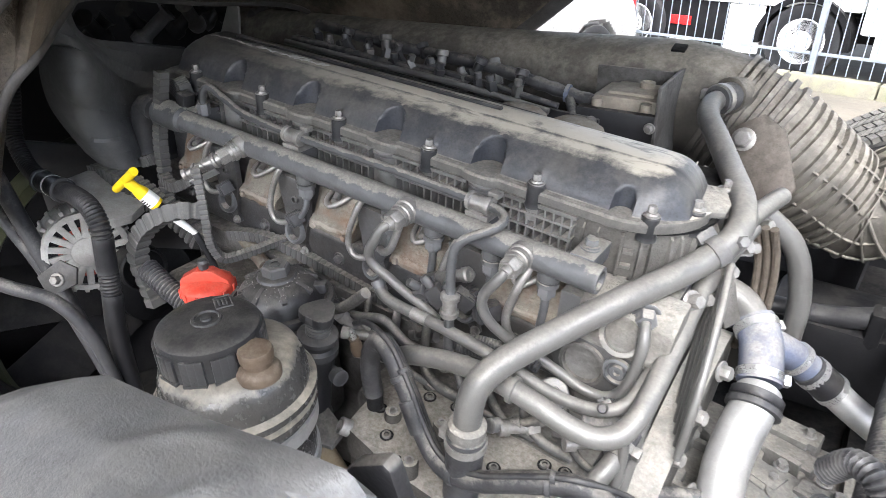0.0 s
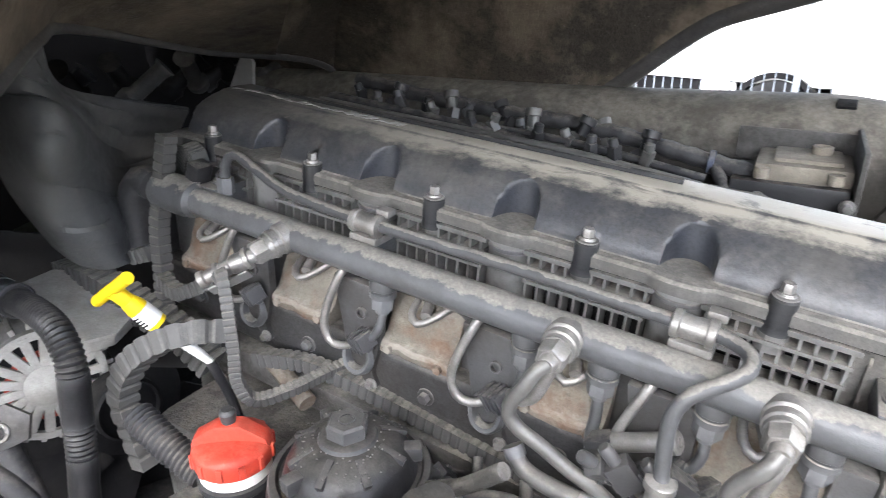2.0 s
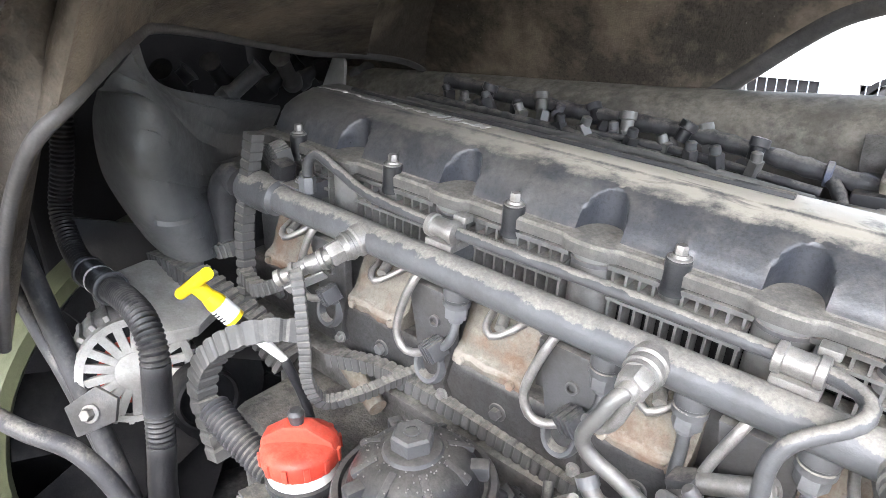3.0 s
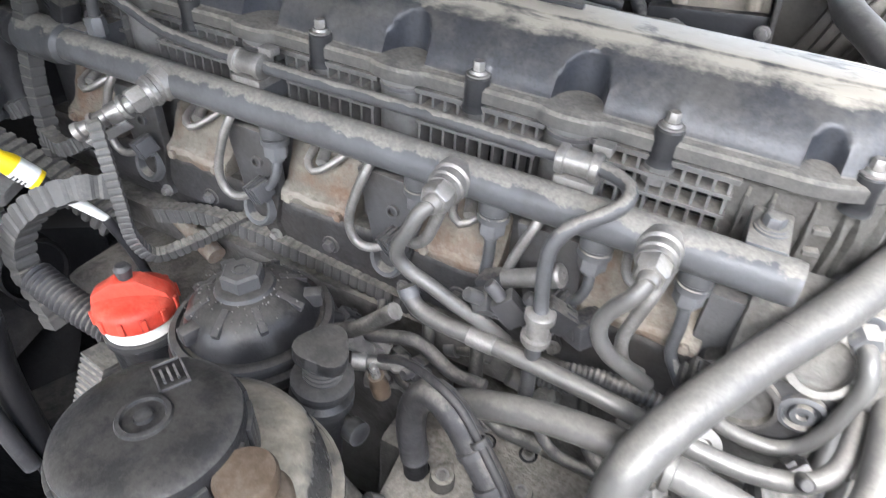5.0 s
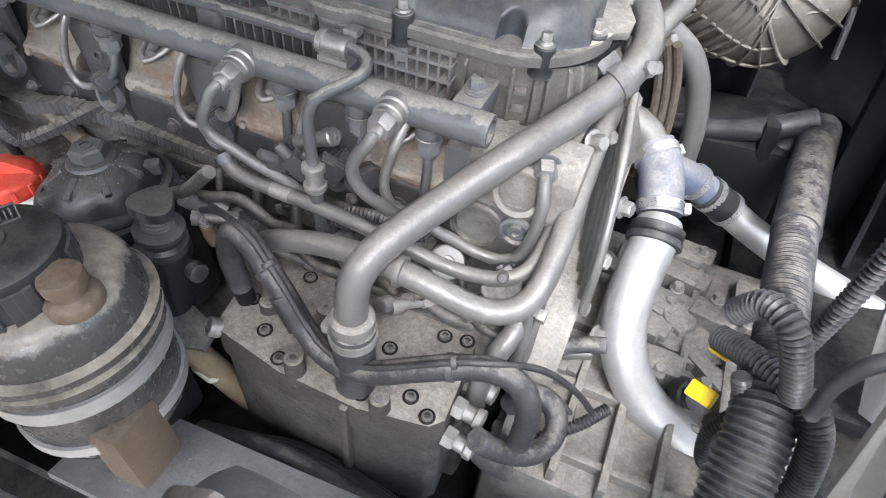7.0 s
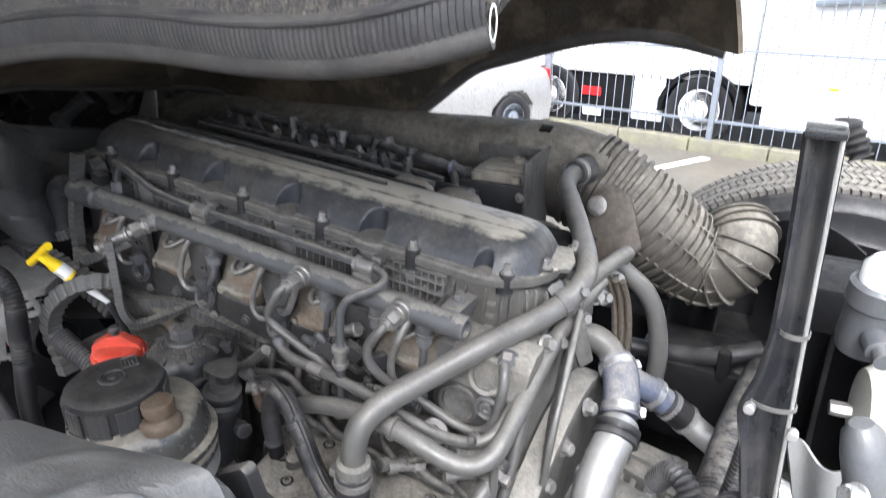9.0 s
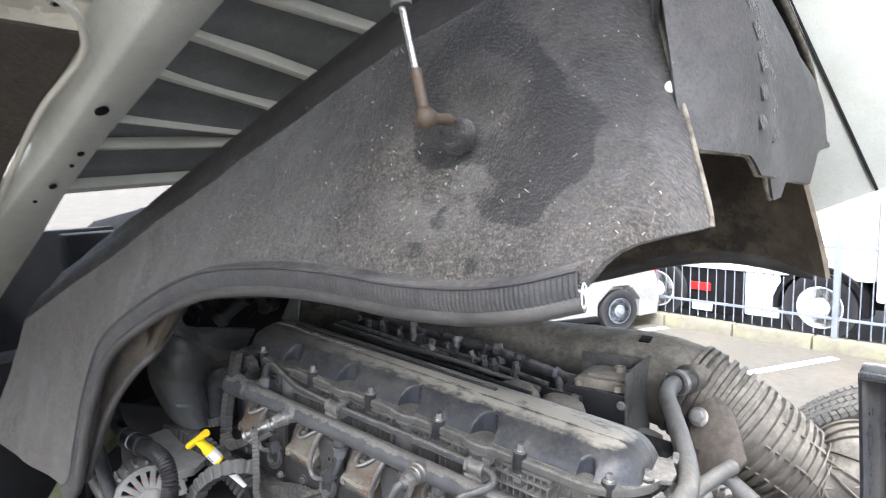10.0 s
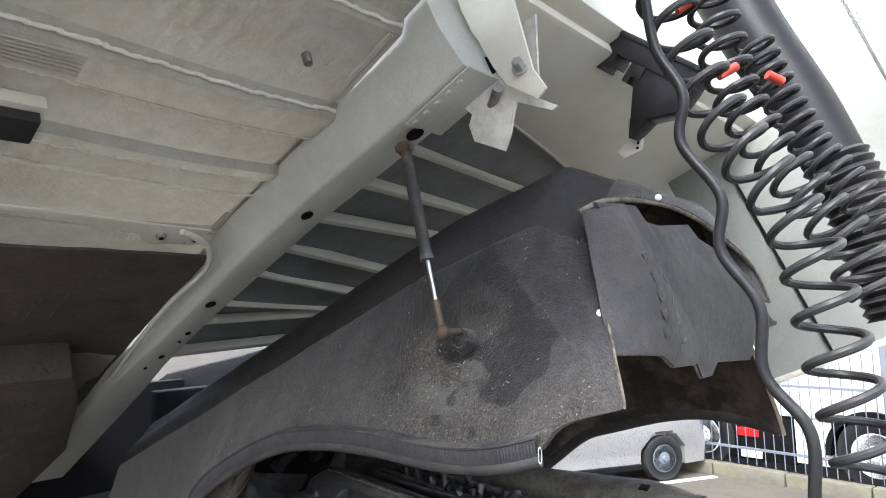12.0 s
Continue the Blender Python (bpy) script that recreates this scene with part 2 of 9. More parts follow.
# dark brown of the foot well and front box
cab_brown = mat("dark_brown_underside", (0.085, 0.075, 0.064), 0.75, 0, 0.25, 12, bump=1.0, fine=90, dirt=0.5, dirtcol=(0.06, 0.052, 0.045))
cab_grey = mat("cab_rail_paint", (0.53, 0.54, 0.505), 0.34, 0, 0.1, 8, dirt=0.15, dirtcol=(0.25, 0.23, 0.18), bump=0.05)
cab_skirt = mat("cab_skirt_paint", (0.3, 0.31, 0.29), 0.4, 0, 0.1, 8, dirt=0.25, dirtcol=(0.2, 0.18, 0.14), bump=0.05)
cab_white = mat("cab_white_paint", (0.66, 0.65, 0.58), 0.4, 0, 0.06, 8, dirt=0.15, dirtcol=(0.4, 0.36, 0.28), bump=0.05)
cab_dark = mat("shaded_tunnel_sheet", (0.22, 0.228, 0.235), 0.5, 0, 0.2, 10)
guard = mat("mudguard_plastic", (0.088, 0.09, 0.094), 0.38, 0, 0.3, 7, dust=0.16, speck=0.3, bump=0.3, fine=500, spec=0.5, even=0.4)
gloss_black = mat("gloss_black_paint", (0.018, 0.019, 0.022), 0.14, 0, 0.2, 20, bump=0.02, speck=0.2, spec=0.6)
duct_plastic = mat("duct_grey_plastic", (0.04, 0.037, 0.033), 0.5, 0, 0.25, 8, dust=0.75, side=0.2, even=0.5, up0=0.1, up1=0.75, ragged=0.2, dustcol=(0.27, 0.25, 0.215))
satin_dust = mat("dusted_black_plastic", (0.018, 0.018, 0.02), 0.34, 0, 0.3, 30, dust=0.2, side=0.05, wear=0.4, spec=0.35, even=0.55, up0=0.5, up1=0.95)
cylinder_grey = mat("cylinder_grey_paint", (0.08, 0.084, 0.092), 0.4, 0, 0.15, 14, dust=0.15, dirt=0.3, dirtcol=(0.05, 0.045, 0.04), spec=0.5)
tank_grey = mat("dusty_tank_paint", (0.17, 0.172, 0.175), 0.5, 0, 0.12, 8, dirt=0.3, dirtcol=(0.22, 0.2, 0.17))
block_dust = mat("dusty_block_iron", (0.045, 0.042, 0.038), 0.75, 0, 0.3, 24, dust=0.8, dustcol=(0.30, 0.28, 0.245), even=0.75, side=0.03, bump=0.6, dirt=0.3, dirtcol=(0.03, 0.026, 0.022), up0=0.5, up1=0.9)
gear_cast = mat("pale_cast_aluminium", (0.115, 0.112, 0.105), 0.6, 0.2, 0.3, 22, dust=0.6, even=0.5, side=0.12, dirt=0.5, dirtcol=(0.045, 0.04, 0.035), bump=0.6, wear=0.4)
alt_dust = mat("pale_dusted_aluminium", (0.40, 0.39, 0.37), 0.8, 0.1, 0.2, 40, dust=0.4, even=0.4, dirt=0.3, dirtcol=(0.12, 0.11, 0.1))
post_paint = mat("post_black_paint", (0.018, 0.019, 0.023), 0.16, 0, 0.25, 12, bump=0.05, spec=0.45, dirt=0.25, dirtcol=(0.1, 0.095, 0.085))
cap_plastic = mat("satin_black_plastic", (0.012, 0.0125, 0.0145), 0.34, 0, 0.4, 30, dust=0.1, side=0.03, wear=0.35, spec=0.28, even=0.35, dirt=0.25, dirtcol=(0.035, 0.035, 0.035))
translucent = mat("reservoir_plastic", (0.045, 0.045, 0.046), 0.22, 0, 0.45, 12, dust=0.65, side=0.06, even=0.6, up0=0.45, up1=0.75, ragged=0.3, dustcol=(0.36, 0.325, 0.265), spec=0.65, dirt=0.4, dirtcol=(0.03, 0.03, 0.03))
amber = mat("aged_plastic", (0.085, 0.062, 0.044), 0.45, 0, 0.15, 30, dust=0.15, dirt=0.3, dirtcol=(0.05, 0.035, 0.025))
ochre_hose = mat("ochre_hose", (0.15, 0.115, 0.07), 0.6, 0, 0.25, 30, dust=0.25, dirt=0.4, dirtcol=(0.07, 0.055, 0.04))
olive = mat("olive_paint", (0.075, 0.08, 0.045), 0.5, 0, 0.2, 20)
asphalt = mat("worn_concrete", (0.105, 0.096, 0.08), 0.9, 0, 0.15, 1.2, bump=0.6, fine=60, dirt=0.4, dirtcol=(0.15, 0.125, 0.095))
kerb_stone = mat("kerb_concrete", (0.16, 0.148, 0.118), 0.9, 0, 0.2, 6, bump=0.5, fine=90, dirt=0.5, dirtcol=(0.2, 0.2, 0.12))
road_white = mat("road_marking", (0.75, 0.74, 0.7), 0.8, 0, 0.1, 9, dirt=0.3, dirtcol=(0.45, 0.42, 0.36))
fence_paint = mat("fence_grey_paint", (0.19, 0.21, 0.24), 0.5, 0.2, 0.1, 12)
silver_paint = mat("silver_car_paint", (0.42, 0.42, 0.42), 0.3, 0.5, 0.05, 6, bump=0.0)
white_paint = mat("white_vehicle_paint", (0.8, 0.8, 0.8), 0.35, 0, 0.04, 4, bump=0.0)
# near-black of chassis parts, which also stands in for deep shade in gaps
dark_part = mat("dark_chassis_and_shade", (0.008, 0.008, 0.009), 0.55, 0, 0.3, 10, dust=0.06, side=0.04, spec=0.12)
red_lamp = mat("red_lamp_lens", (0.6, 0.02, 0.02), 0.25, 0, 0.05, 20, bump=0.0)
glass_dark = mat("dark_window_glass", (0.02, 0.022, 0.025), 0.06, 0, 0.1, 4, bump=0.0)
braid = mat("braided_steel", (0.13, 0.11, 0.09), 0.5, 0.4, 0.3, 120, bump=0.5, fine=700)


# ---- helpers ----
ENG = Matrix.Translation((-0.35, 0.676, 1.496)) @ Euler((0, radians(5.0), 0)).to_matrix().to_4x4()
CAB = Matrix.Translation((-0.574, 0.324, 2.214)) @ Euler((0, radians(-23.2), 0)).to_matrix().to_4x4()
WORLD = Matrix.Identity(4)
GROUND = -0.38


def E(u, v, w):
    return ENG @ Vector((u, v, w))


def thing(name, label, category, at=(0, 0, 0), group="", kind=""):
    ob = new(name)
    ob.empty_display_size = 0.05
    ob.matrix_world = Matrix.Translation(at)
    return tagged(ob, label, category, group, kind)


def place_of(ob):
    while ob.parent:
        ob = ob.parent
    return ob.matrix_basis


def mesh_of(name, bm, material, smooth=True):
    me = bpy.data.meshes.new(name)
    bmesh.ops.recalc_face_normals(bm, faces=bm.faces)
    for f in bm.faces:
        f.smooth = smooth
    bm.to_mesh(me)
    bm.free()
    me.materials.append(material)
    if smooth:
        me.set_sharp_from_angle(angle=radians(38))
    return me


def part(name, bm, material, parent, label="", space=ENG, smooth=True):
    """One mesh under a thing or a part. The bmesh is in the given space."""
    bm.transform(place_of(parent).inverted() @ space)
    ob = new(name, mesh_of(name, bm, material, smooth))
    ob.parent = parent
    return tagged(ob, label)


def single(name, bm, material, label, category, space=ENG, group="", kind="", smooth=True):
    """A thing of one mesh, with its origin in its middle."""
    bm.transform(space)
    mid = sum((v.co for v in bm.verts), Vector()) / len(bm.verts)
    bm.transform(Matrix.Translation(-mid))
    ob = new(name, mesh_of(name, bm, material, smooth))
    ob.matrix_world = Matrix.Translation(mid)
    return tagged(ob, label, category, group, kind)


def spline(pts, step=0.008):
    """A smooth line through the points (centripetal Catmull-Rom), at even steps."""
    p = [Vector(q) for q in pts]
    if len(p) == 2:
        k = max(2, int((p[1] - p[0]).length / step) + 1)
        return [p[0].lerp(p[1], i / (k - 1)) for i in range(k)]
    p = [p[0] * 2 - p[1], *p, p[-1] * 2 - p[-2]]
    fine = []
    for a, b, c, d in zip(p, p[1:], p[2:], p[3:]):
        t1 = max((b - a).length, 1e-6) ** 0.5
        t2 = t1 + max((c - b).length, 1e-6) ** 0.5
        t3 = t2 + max((d - c).length, 1e-6) ** 0.5
        for i in range(24):
            t = t1 + (t2 - t1) * i / 24
            a1 = a * ((t1 - t) / t1) + b * (t / t1)
            a2 = b * ((t2 - t) / (t2 - t1)) + c * ((t - t1) / (t2 - t1))
            a3 = c * ((t3 - t) / (t3 - t2)) + d * ((t - t2) / (t3 - t2))
            b1 = a1 * ((t2 - t) / t2) + a2 * (t / t2)
            b2 = a2 * ((t3 - t) / (t3 - t1)) + a3 * ((t - t1) / (t3 - t1))
            fine.append(b1 * ((t2 - t) / (t2 - t1)) + b2 * ((t - t1) / (t2 - t1)))
    fine.append(p[-2])
    out, gone = [fine[0]], 0.0
    for a, b in zip(fine, fine[1:]):
        d = (b - a).length
        while gone + d >= step and d > 1e-9:
            a = a.lerp(b, (step - gone) / d)
            out.append(a)
            d, gone = (b - a).length, 0.0
        gone += d
    if (out[-1] - fine[-1]).length > step * 0.3:
        out.append(fine[-1])
    return out


def tube(pts, r, seg=12, step=0.008, bm=None, radius=None, cap=True, smooth_line=True):
    """A round tube along points; radius(s) may vary with the way gone."""
    bm = bm or bmesh.new()
    line = spline(pts, step) if smooth_line else [Vector(q) for q in pts]
    ahead = (line[1] - line[0]).normalized()
    side = ahead.orthogonal().normalized()
    rings, gone = [], 0.0
    for i, q in enumerate(line):
        d = (line[min(i + 1, len(line) - 1)] - line[max(i - 1, 0)]).normalized()
        side = (side - d * side.dot(d)).normalized()
        other = d.cross(side)
        if i:
            gone += (q - line[i - 1]).length
        rr = radius(gone) if radius else r
        rings.append([bm.verts.new(q + (side * math.cos(a) + other * math.sin(a)) * rr) for a in (2 * math.pi * k / seg for k in range(seg))])
    for a, b in zip(rings, rings[1:]):
        for k in range(seg):
            bm.faces.new((a[k], a[(k + 1) % seg], b[(k + 1) % seg], b[k]))
    if cap:
        bm.faces.new(rings[0][::-1])
        bm.faces.new(rings[-1])
    return bm


def corrugated(pts, r, pitch=0.006, depth=0.0018, seg=12, bm=None):
    return tube(pts, r, seg, pitch / 4, bm, lambda s: r - depth * (0.5 + 0.5 * math.cos(2 * math.pi * s / pitch)))


def lathe(profile, seg=32, m=Matrix(), bm=None, ring=False):
    """Turns (radius, height) pairs about z, then lays the form by m."""
    bm = bm or bmesh.new()
    rings = []
    for r, z in profile:
        if r < 1e-6:
            rings.append([bm.verts.new(m @ Vector((0, 0, z)))])
        else:
            rings.append([bm.verts.new(m @ Vector((r * math.cos(a), r * math.sin(a), z))) for a in (2 * math.pi * k / seg for k in range(seg))])
    for a, b in zip(rings, rings[1:]):
        for k in range(seg):
            j = (k + 1) % seg
            if len(a) == 1 and len(b) == 1:
                continue
            if len(a) == 1:
                bm.faces.new((a[0], b[j], b[k]))
            elif len(b) == 1:
                bm.faces.new((a[k], a[j], b[0]))
            else:
                bm.faces.new((a[k], a[j], b[j], b[k]))
    if ring:
        for k in range(seg):
            j = (k + 1) % seg
            bm.faces.new((rings[-1][k], rings[-1][j], rings[0][j], rings[0][k]))
        return bm
    for loop, flip in ((rings[0], True), (rings[-1], False)):
        if len(loop) > 1:
            bm.faces.new(loop[::-1] if flip else loop)
    return bm


def box(lo, hi, bevel=0.002, m=Matrix(), bm=None, segments=2):
    """A bevelled box between two corners."""
    own = bmesh.new()
    bmesh.ops.create_cube(own, size=1)
    for v in own.verts:
        v.co = Vector([(l + h) / 2 + c * (h - l) for c, l, h in zip(v.co, lo, hi)])
    if bevel:
        bmesh.ops.bevel(own, geom=own.edges[:], offset=bevel, segments=segments, profile=0.6, affect="EDGES")
    own.transform(m)
    return joined(own, bm)


def joined(own, bm):
    if bm is None:
        return own
    me = bpy.data.meshes.new("joining")
    own.to_mesh(me)
    own.free()
    bm.from_mesh(me)
    bpy.data.meshes.remove(me)
    return bm


def plate(outline, thick, m=Matrix(), bevel=0.0015, bm=None):
    """A flat plate: an outline in x, y, of that thickness along z, laid by m."""
    own = bmesh.new()
    low = [own.verts.new((x, y, 0)) for x, y in outline]
    f = own.faces.new(low)
    ext = bmesh.ops.extrude_face_region(own, geom=[f])
    for v in ext["geom"]:
        if isinstance(v, bmesh.types.BMVert):
            v.co.z += thick
    bmesh.ops.recalc_face_normals(own, faces=own.faces)
    if bevel:
        bmesh.ops.bevel(own, geom=own.edges[:], offset=bevel, segments=2, profile=0.6, affect="EDGES", clamp_overlap=True)
    own.transform(m)
    return joined(own, bm)


def aim(at, way, turn=0.0):
    """The pose at a point whose z looks along way."""
    return Matrix.Translation(at) @ Vector(way).to_track_quat("Z", "Y").to_matrix().to_4x4() @ Matrix.Rotation(turn, 4, "Z")


def hexagon(r, h, m=Matrix(), bm=None, flange=0.0):
    """A hexagon head with a chamfered top, on a washer if flange."""
    bm = bm or bmesh.new()
    z = 0.0
    if flange:
        lathe([(flange, 0), (flange, 0.0018), (flange * 0.93, 0.0026), (r * 0.9, 0.0028)], 20, m, bm)
        z = 0.0022
    return lathe([(r, z), (r, z + h * 0.85), (r * 0.86, z + h), (0, z + h)], 6, m, bm)


def sheet(f, ns, nt, thick, bm=None):
    """A bent sheet: f(s, t) over 0 to 1 each, with a thickness along its normals."""
    own = bmesh.new()
    grid = [[own.verts.new(f(i / ns, j / nt)) for j in range(nt + 1)] for i in range(ns + 1)]
    for i in range(ns):
        for j in range(nt):
            own.faces.new((grid[i][j], grid[i + 1][j], grid[i + 1][j + 1], grid[i][j + 1]))
    own.normal_update()
    if thick:
        top = [[None] * (nt + 1) for _ in range(ns + 1)]
        for i in range(ns + 1):
            for j in range(nt + 1):
                v = grid[i][j]
                top[i][j] = own.verts.new(v.co - v.normal * thick)
        for i in range(ns):
            for j in range(nt):
                own.faces.new((top[i][j], top[i][j + 1], top[i + 1][j + 1], top[i + 1][j]))
        for i in range(ns):
            own.faces.new((grid[i + 1][0], grid[i][0], top[i][0], top[i + 1][0]))
            own.faces.new((grid[i][nt], grid[i + 1][nt], top[i + 1][nt], top[i][nt]))
        for j in range(nt):
            own.faces.new((grid[0][j], grid[0][j + 1], top[0][j + 1], top[0][j]))
            own.faces.new((grid[ns][j + 1], grid[ns][j], top[ns][j], top[ns][j + 1]))
    return joined(own, bm)


def between(x, table):
    """Straight lines between (x, y) pairs."""
    xs, ys = zip(*sorted(table))
    return float(np.interp(x, xs, ys))


def clamp_band(at, way, r, width=0.011, bm=None):
    """A hose clamp: a band with a raised worm box."""
    m = aim(at, way)
    bm = lathe([(r, -width / 2), (r + 0.0016, -width / 2), (r + 0.0016, width / 2), (r, width / 2)], 28, m, bm)
    return box((r - 0.001, -0.007, -width * 0.6), (r + 0.009, 0.009, width * 0.6), 0.0015, m, bm)


# ---- ground and surroundings ----
bm = bmesh.new()
bmesh.ops.create_grid(bm, x_segments=60, y_segments=60, size=400)
for v in bm.verts:
    v.co.z = GROUND
single("ground", bm, asphalt, "worn pale concrete yard with stains", "ground", WORLD, kind="structure")

KERB0, KERB1 = Vector((-9.0, 10.1, 0)), Vector((9.0, 7.5, 0))
KDIR = (KERB1 - KERB0).normalized()
KOUT = Vector((-KDIR.y, KDIR.x, 0))


def along(s, out, z):
    """A place by the kerb: s metres from its front end, out metres behind its face."""
    return KERB0 + KDIR * s + KOUT * out + Vector((0, 0, z))


KM = Matrix.Translation(KERB0) @ Matrix.Rotation(math.atan2(KDIR.y, KDIR.x), 4, "Z")
kerb = thing("kerb", "weathered concrete kerb along the yard", "kerb", along(9, 0, GROUND), kind="structure")
stone = box((-0.49, 0.0, GROUND - 0.05), (0.49, 0.18, GROUND + 0.17), 0.015)
for k in range(18):
    own = stone.copy()
    own.transform(Matrix.Translation((0.5 + k, 0, random.uniform(-0.004, 0.004))))
    part("kerb_stone", own, kerb_stone, kerb, space=KM)
stone.free()
bm = box((-2, 0.18, GROUND - 0.25), (20, 60, GROUND + 0.01), 0.0)
single("raised_ground", bm, asphalt, "raised ground behind the kerb", "ground", KM, kind="structure")
BAY = radians(59.5)
for x, y, near in ((-0.79, 8.7, 1.55), (-2.99, 9.14, 2.2), (1.5, 8.3, 4.5), (-5.3, 9.45, 4.5)):
    bm = box((-near, -0.06, GROUND), (0, 0.06, GROUND + 0.006), 0.002, Matrix.Translation((x, y, 0)) @ Matrix.Rotation(BAY, 4, "Z"))
    single("parking_line", bm, road_white, "white painted slanting parking bay line", "road marking", WORLD, "parking lines", kind="structure")

fence = thing("fence", "grey steel bar fence on the kerb", "fence", along(9, 0.1, GROUND + 0.16))
for k in range(8):
    bm = box((0.88 + k * 2.45 - 0.035, 0.06, GROUND + 0.15), (0.88 + k * 2.45 + 0.035, 0.13, GROUND + 2.35), 0.006)
    part("post", bm, fence_paint, fence, space=KM)
for z in (0.42, 1.32, 2.2):
    bm = box((0, 0.085, GROUND + z - 0.018), (18, 0.105, GROUND + z + 0.018), 0.003)
    part("rail", bm, fence_paint, fence, space=KM)
bm = tube([(0, 0, 0), (0, 0, 2.1)], 0.0075, 6, 1.05)
bm.transform(place_of(fence).inverted() @ KM @ Matrix.Translation((0.05, 0.095, GROUND + 0.2)))
bar_mesh = mesh_of("bar", bm, fence_paint)
for k in range(142):
    ob = new("bar", bar_mesh)
    ob.parent = fence
    ob.location = KDIR * (0.126 * k)


def wheel(owner, m, r, width, rim_mat, holes=8, hub=True):
    """A road wheel under its vehicle: tyre, and rim with hand holes and nuts. z of m is the axle, outwards."""
    t = lathe([(r * 0.6, -width), (r * 0.9, -width), (r, -width * 0.8), (r, -0.03), (r * 0.96, 0.0), (r * 0.7, 0.01), (r * 0.6, 0.0)], 36, m)
    tyre = part("tyre", t, black_hose, owner, space=WORLD)
    rim = lathe([(r * 0.61, 0.0), (r * 0.585, 0.005), (r * 0.56, -0.03), (r * 0.5, -0.05), (r * 0.3, -0.02), (r * 0.26, 0.01), (r * 0.14, 0.012), (r * 0.12, 0.05), (0, 0.055)], 32, m)
    part("rim", rim, rim_mat, tyre, space=WORLD)
    for k in range(holes):
        a = 2 * math.pi * k / holes
        part("hand_hole", lathe([(r * 0.075, 0), (r * 0.075, 0.008)], 12, m @ Matrix.Translation((r * 0.43 * math.cos(a), r * 0.43 * math.sin(a), -0.042))), dark_part, tyre, space=WORLD)
    for k in range(10 if r > 0.4 else 0):
        a = 2 * math.pi * k / 10
        part("wheel_nut", hexagon(r * 0.03, 0.03, m @ Matrix.Translation((r * 0.2 * math.cos(a), r * 0.2 * math.sin(a), 0.008))), bright_steel, tyre, space=WORLD)
    return tyre


# the silver car in its slanting bay, tail to the kerb
car = thing("hatchback_car", "silver hatchback car with grey steel wheels in a parking bay", "car", (-4.825, 7.85, GROUND))
CARM = Matrix.Translation((-4.825, 7.85, GROUND)) @ Matrix.Rotation(radians(58.6), 4, "Z")
TOP = [(-2.05, 0.55), (-1.98, 0.78), (-1.2, 0.95), (-0.75, 1.02), (-0.05, 1.42), (0.9, 1.47), (1.5, 1.38), (1.85, 1.0), (1.95, 0.85), (2.02, 0.6)]


def car_body(s, t):
    x = -2.05 + 4.07 * s
    top = between(x, TOP)
    a = (t - 0.5) * 2
    half = 0.86 - 0.16 * max(0.0, abs(x) - 1.3) ** 1.6
    k = abs(a)
    if k > 0.6:
        q = (k - 0.6) / 0.4
        z = min(0.93, top - 0.02) - (min(0.93, top - 0.02) - 0.2) * q
        y = half * (1 - 0.05 * (1 - math.sin(math.pi * min(1, q + 0.25))))
        for wx in (-1.3, 1.28):
            if math.hypot(x - wx, z - 0.31) < 0.36:
                y -= 0.10
    elif k > 0.38:
        q = (k - 0.38) / 0.22
        z = top - 0.03 + (min(0.93, top - 0.02) - top + 0.03) * q
        y = half * (0.74 + 0.21 * q)
    else:
        q = k / 0.38
        z, y = top - 0.03 * q ** 3, half * 0.74 * q
    return Vector((x, math.copysign(y, a), z))


part("body", sheet(car_body, 110, 90, 0), silver_paint, car, space=CARM)
for x in (-1.3, 1.28):
    for sgn in (-1, 1):
        wheel(car, CARM @ Matrix.Translation((x, -0.83 * sgn, 0.31)) @ Matrix.Rotation(radians(90 * sgn), 4, "X"), 0.31, 0.19, fence_paint, 8)
for lo, hi in ((-0.45, 0.42), (0.5, 1.25)):
    part("side_window", plate([(lo + 0.12, 0.96), (hi, 0.96), (hi - 0.12, 1.34), (lo + 0.3, 1.34)], 0.01, CARM @ Matrix.Translation((0, -0.725, 0)) @ Matrix.Rotation(radians(90), 4, "X"), 0.003), glass_dark, car, space=WORLD)
part("rear_lamp", box((1.86, -0.74, 0.72), (1.99, -0.55, 0.93), 0.02), red_lamp, car, space=CARM)
part("sill", box((-0.9, -0.86, 0.19), (0.9, -0.80, 0.27), 0.02), dark_part, car, space=CARM)


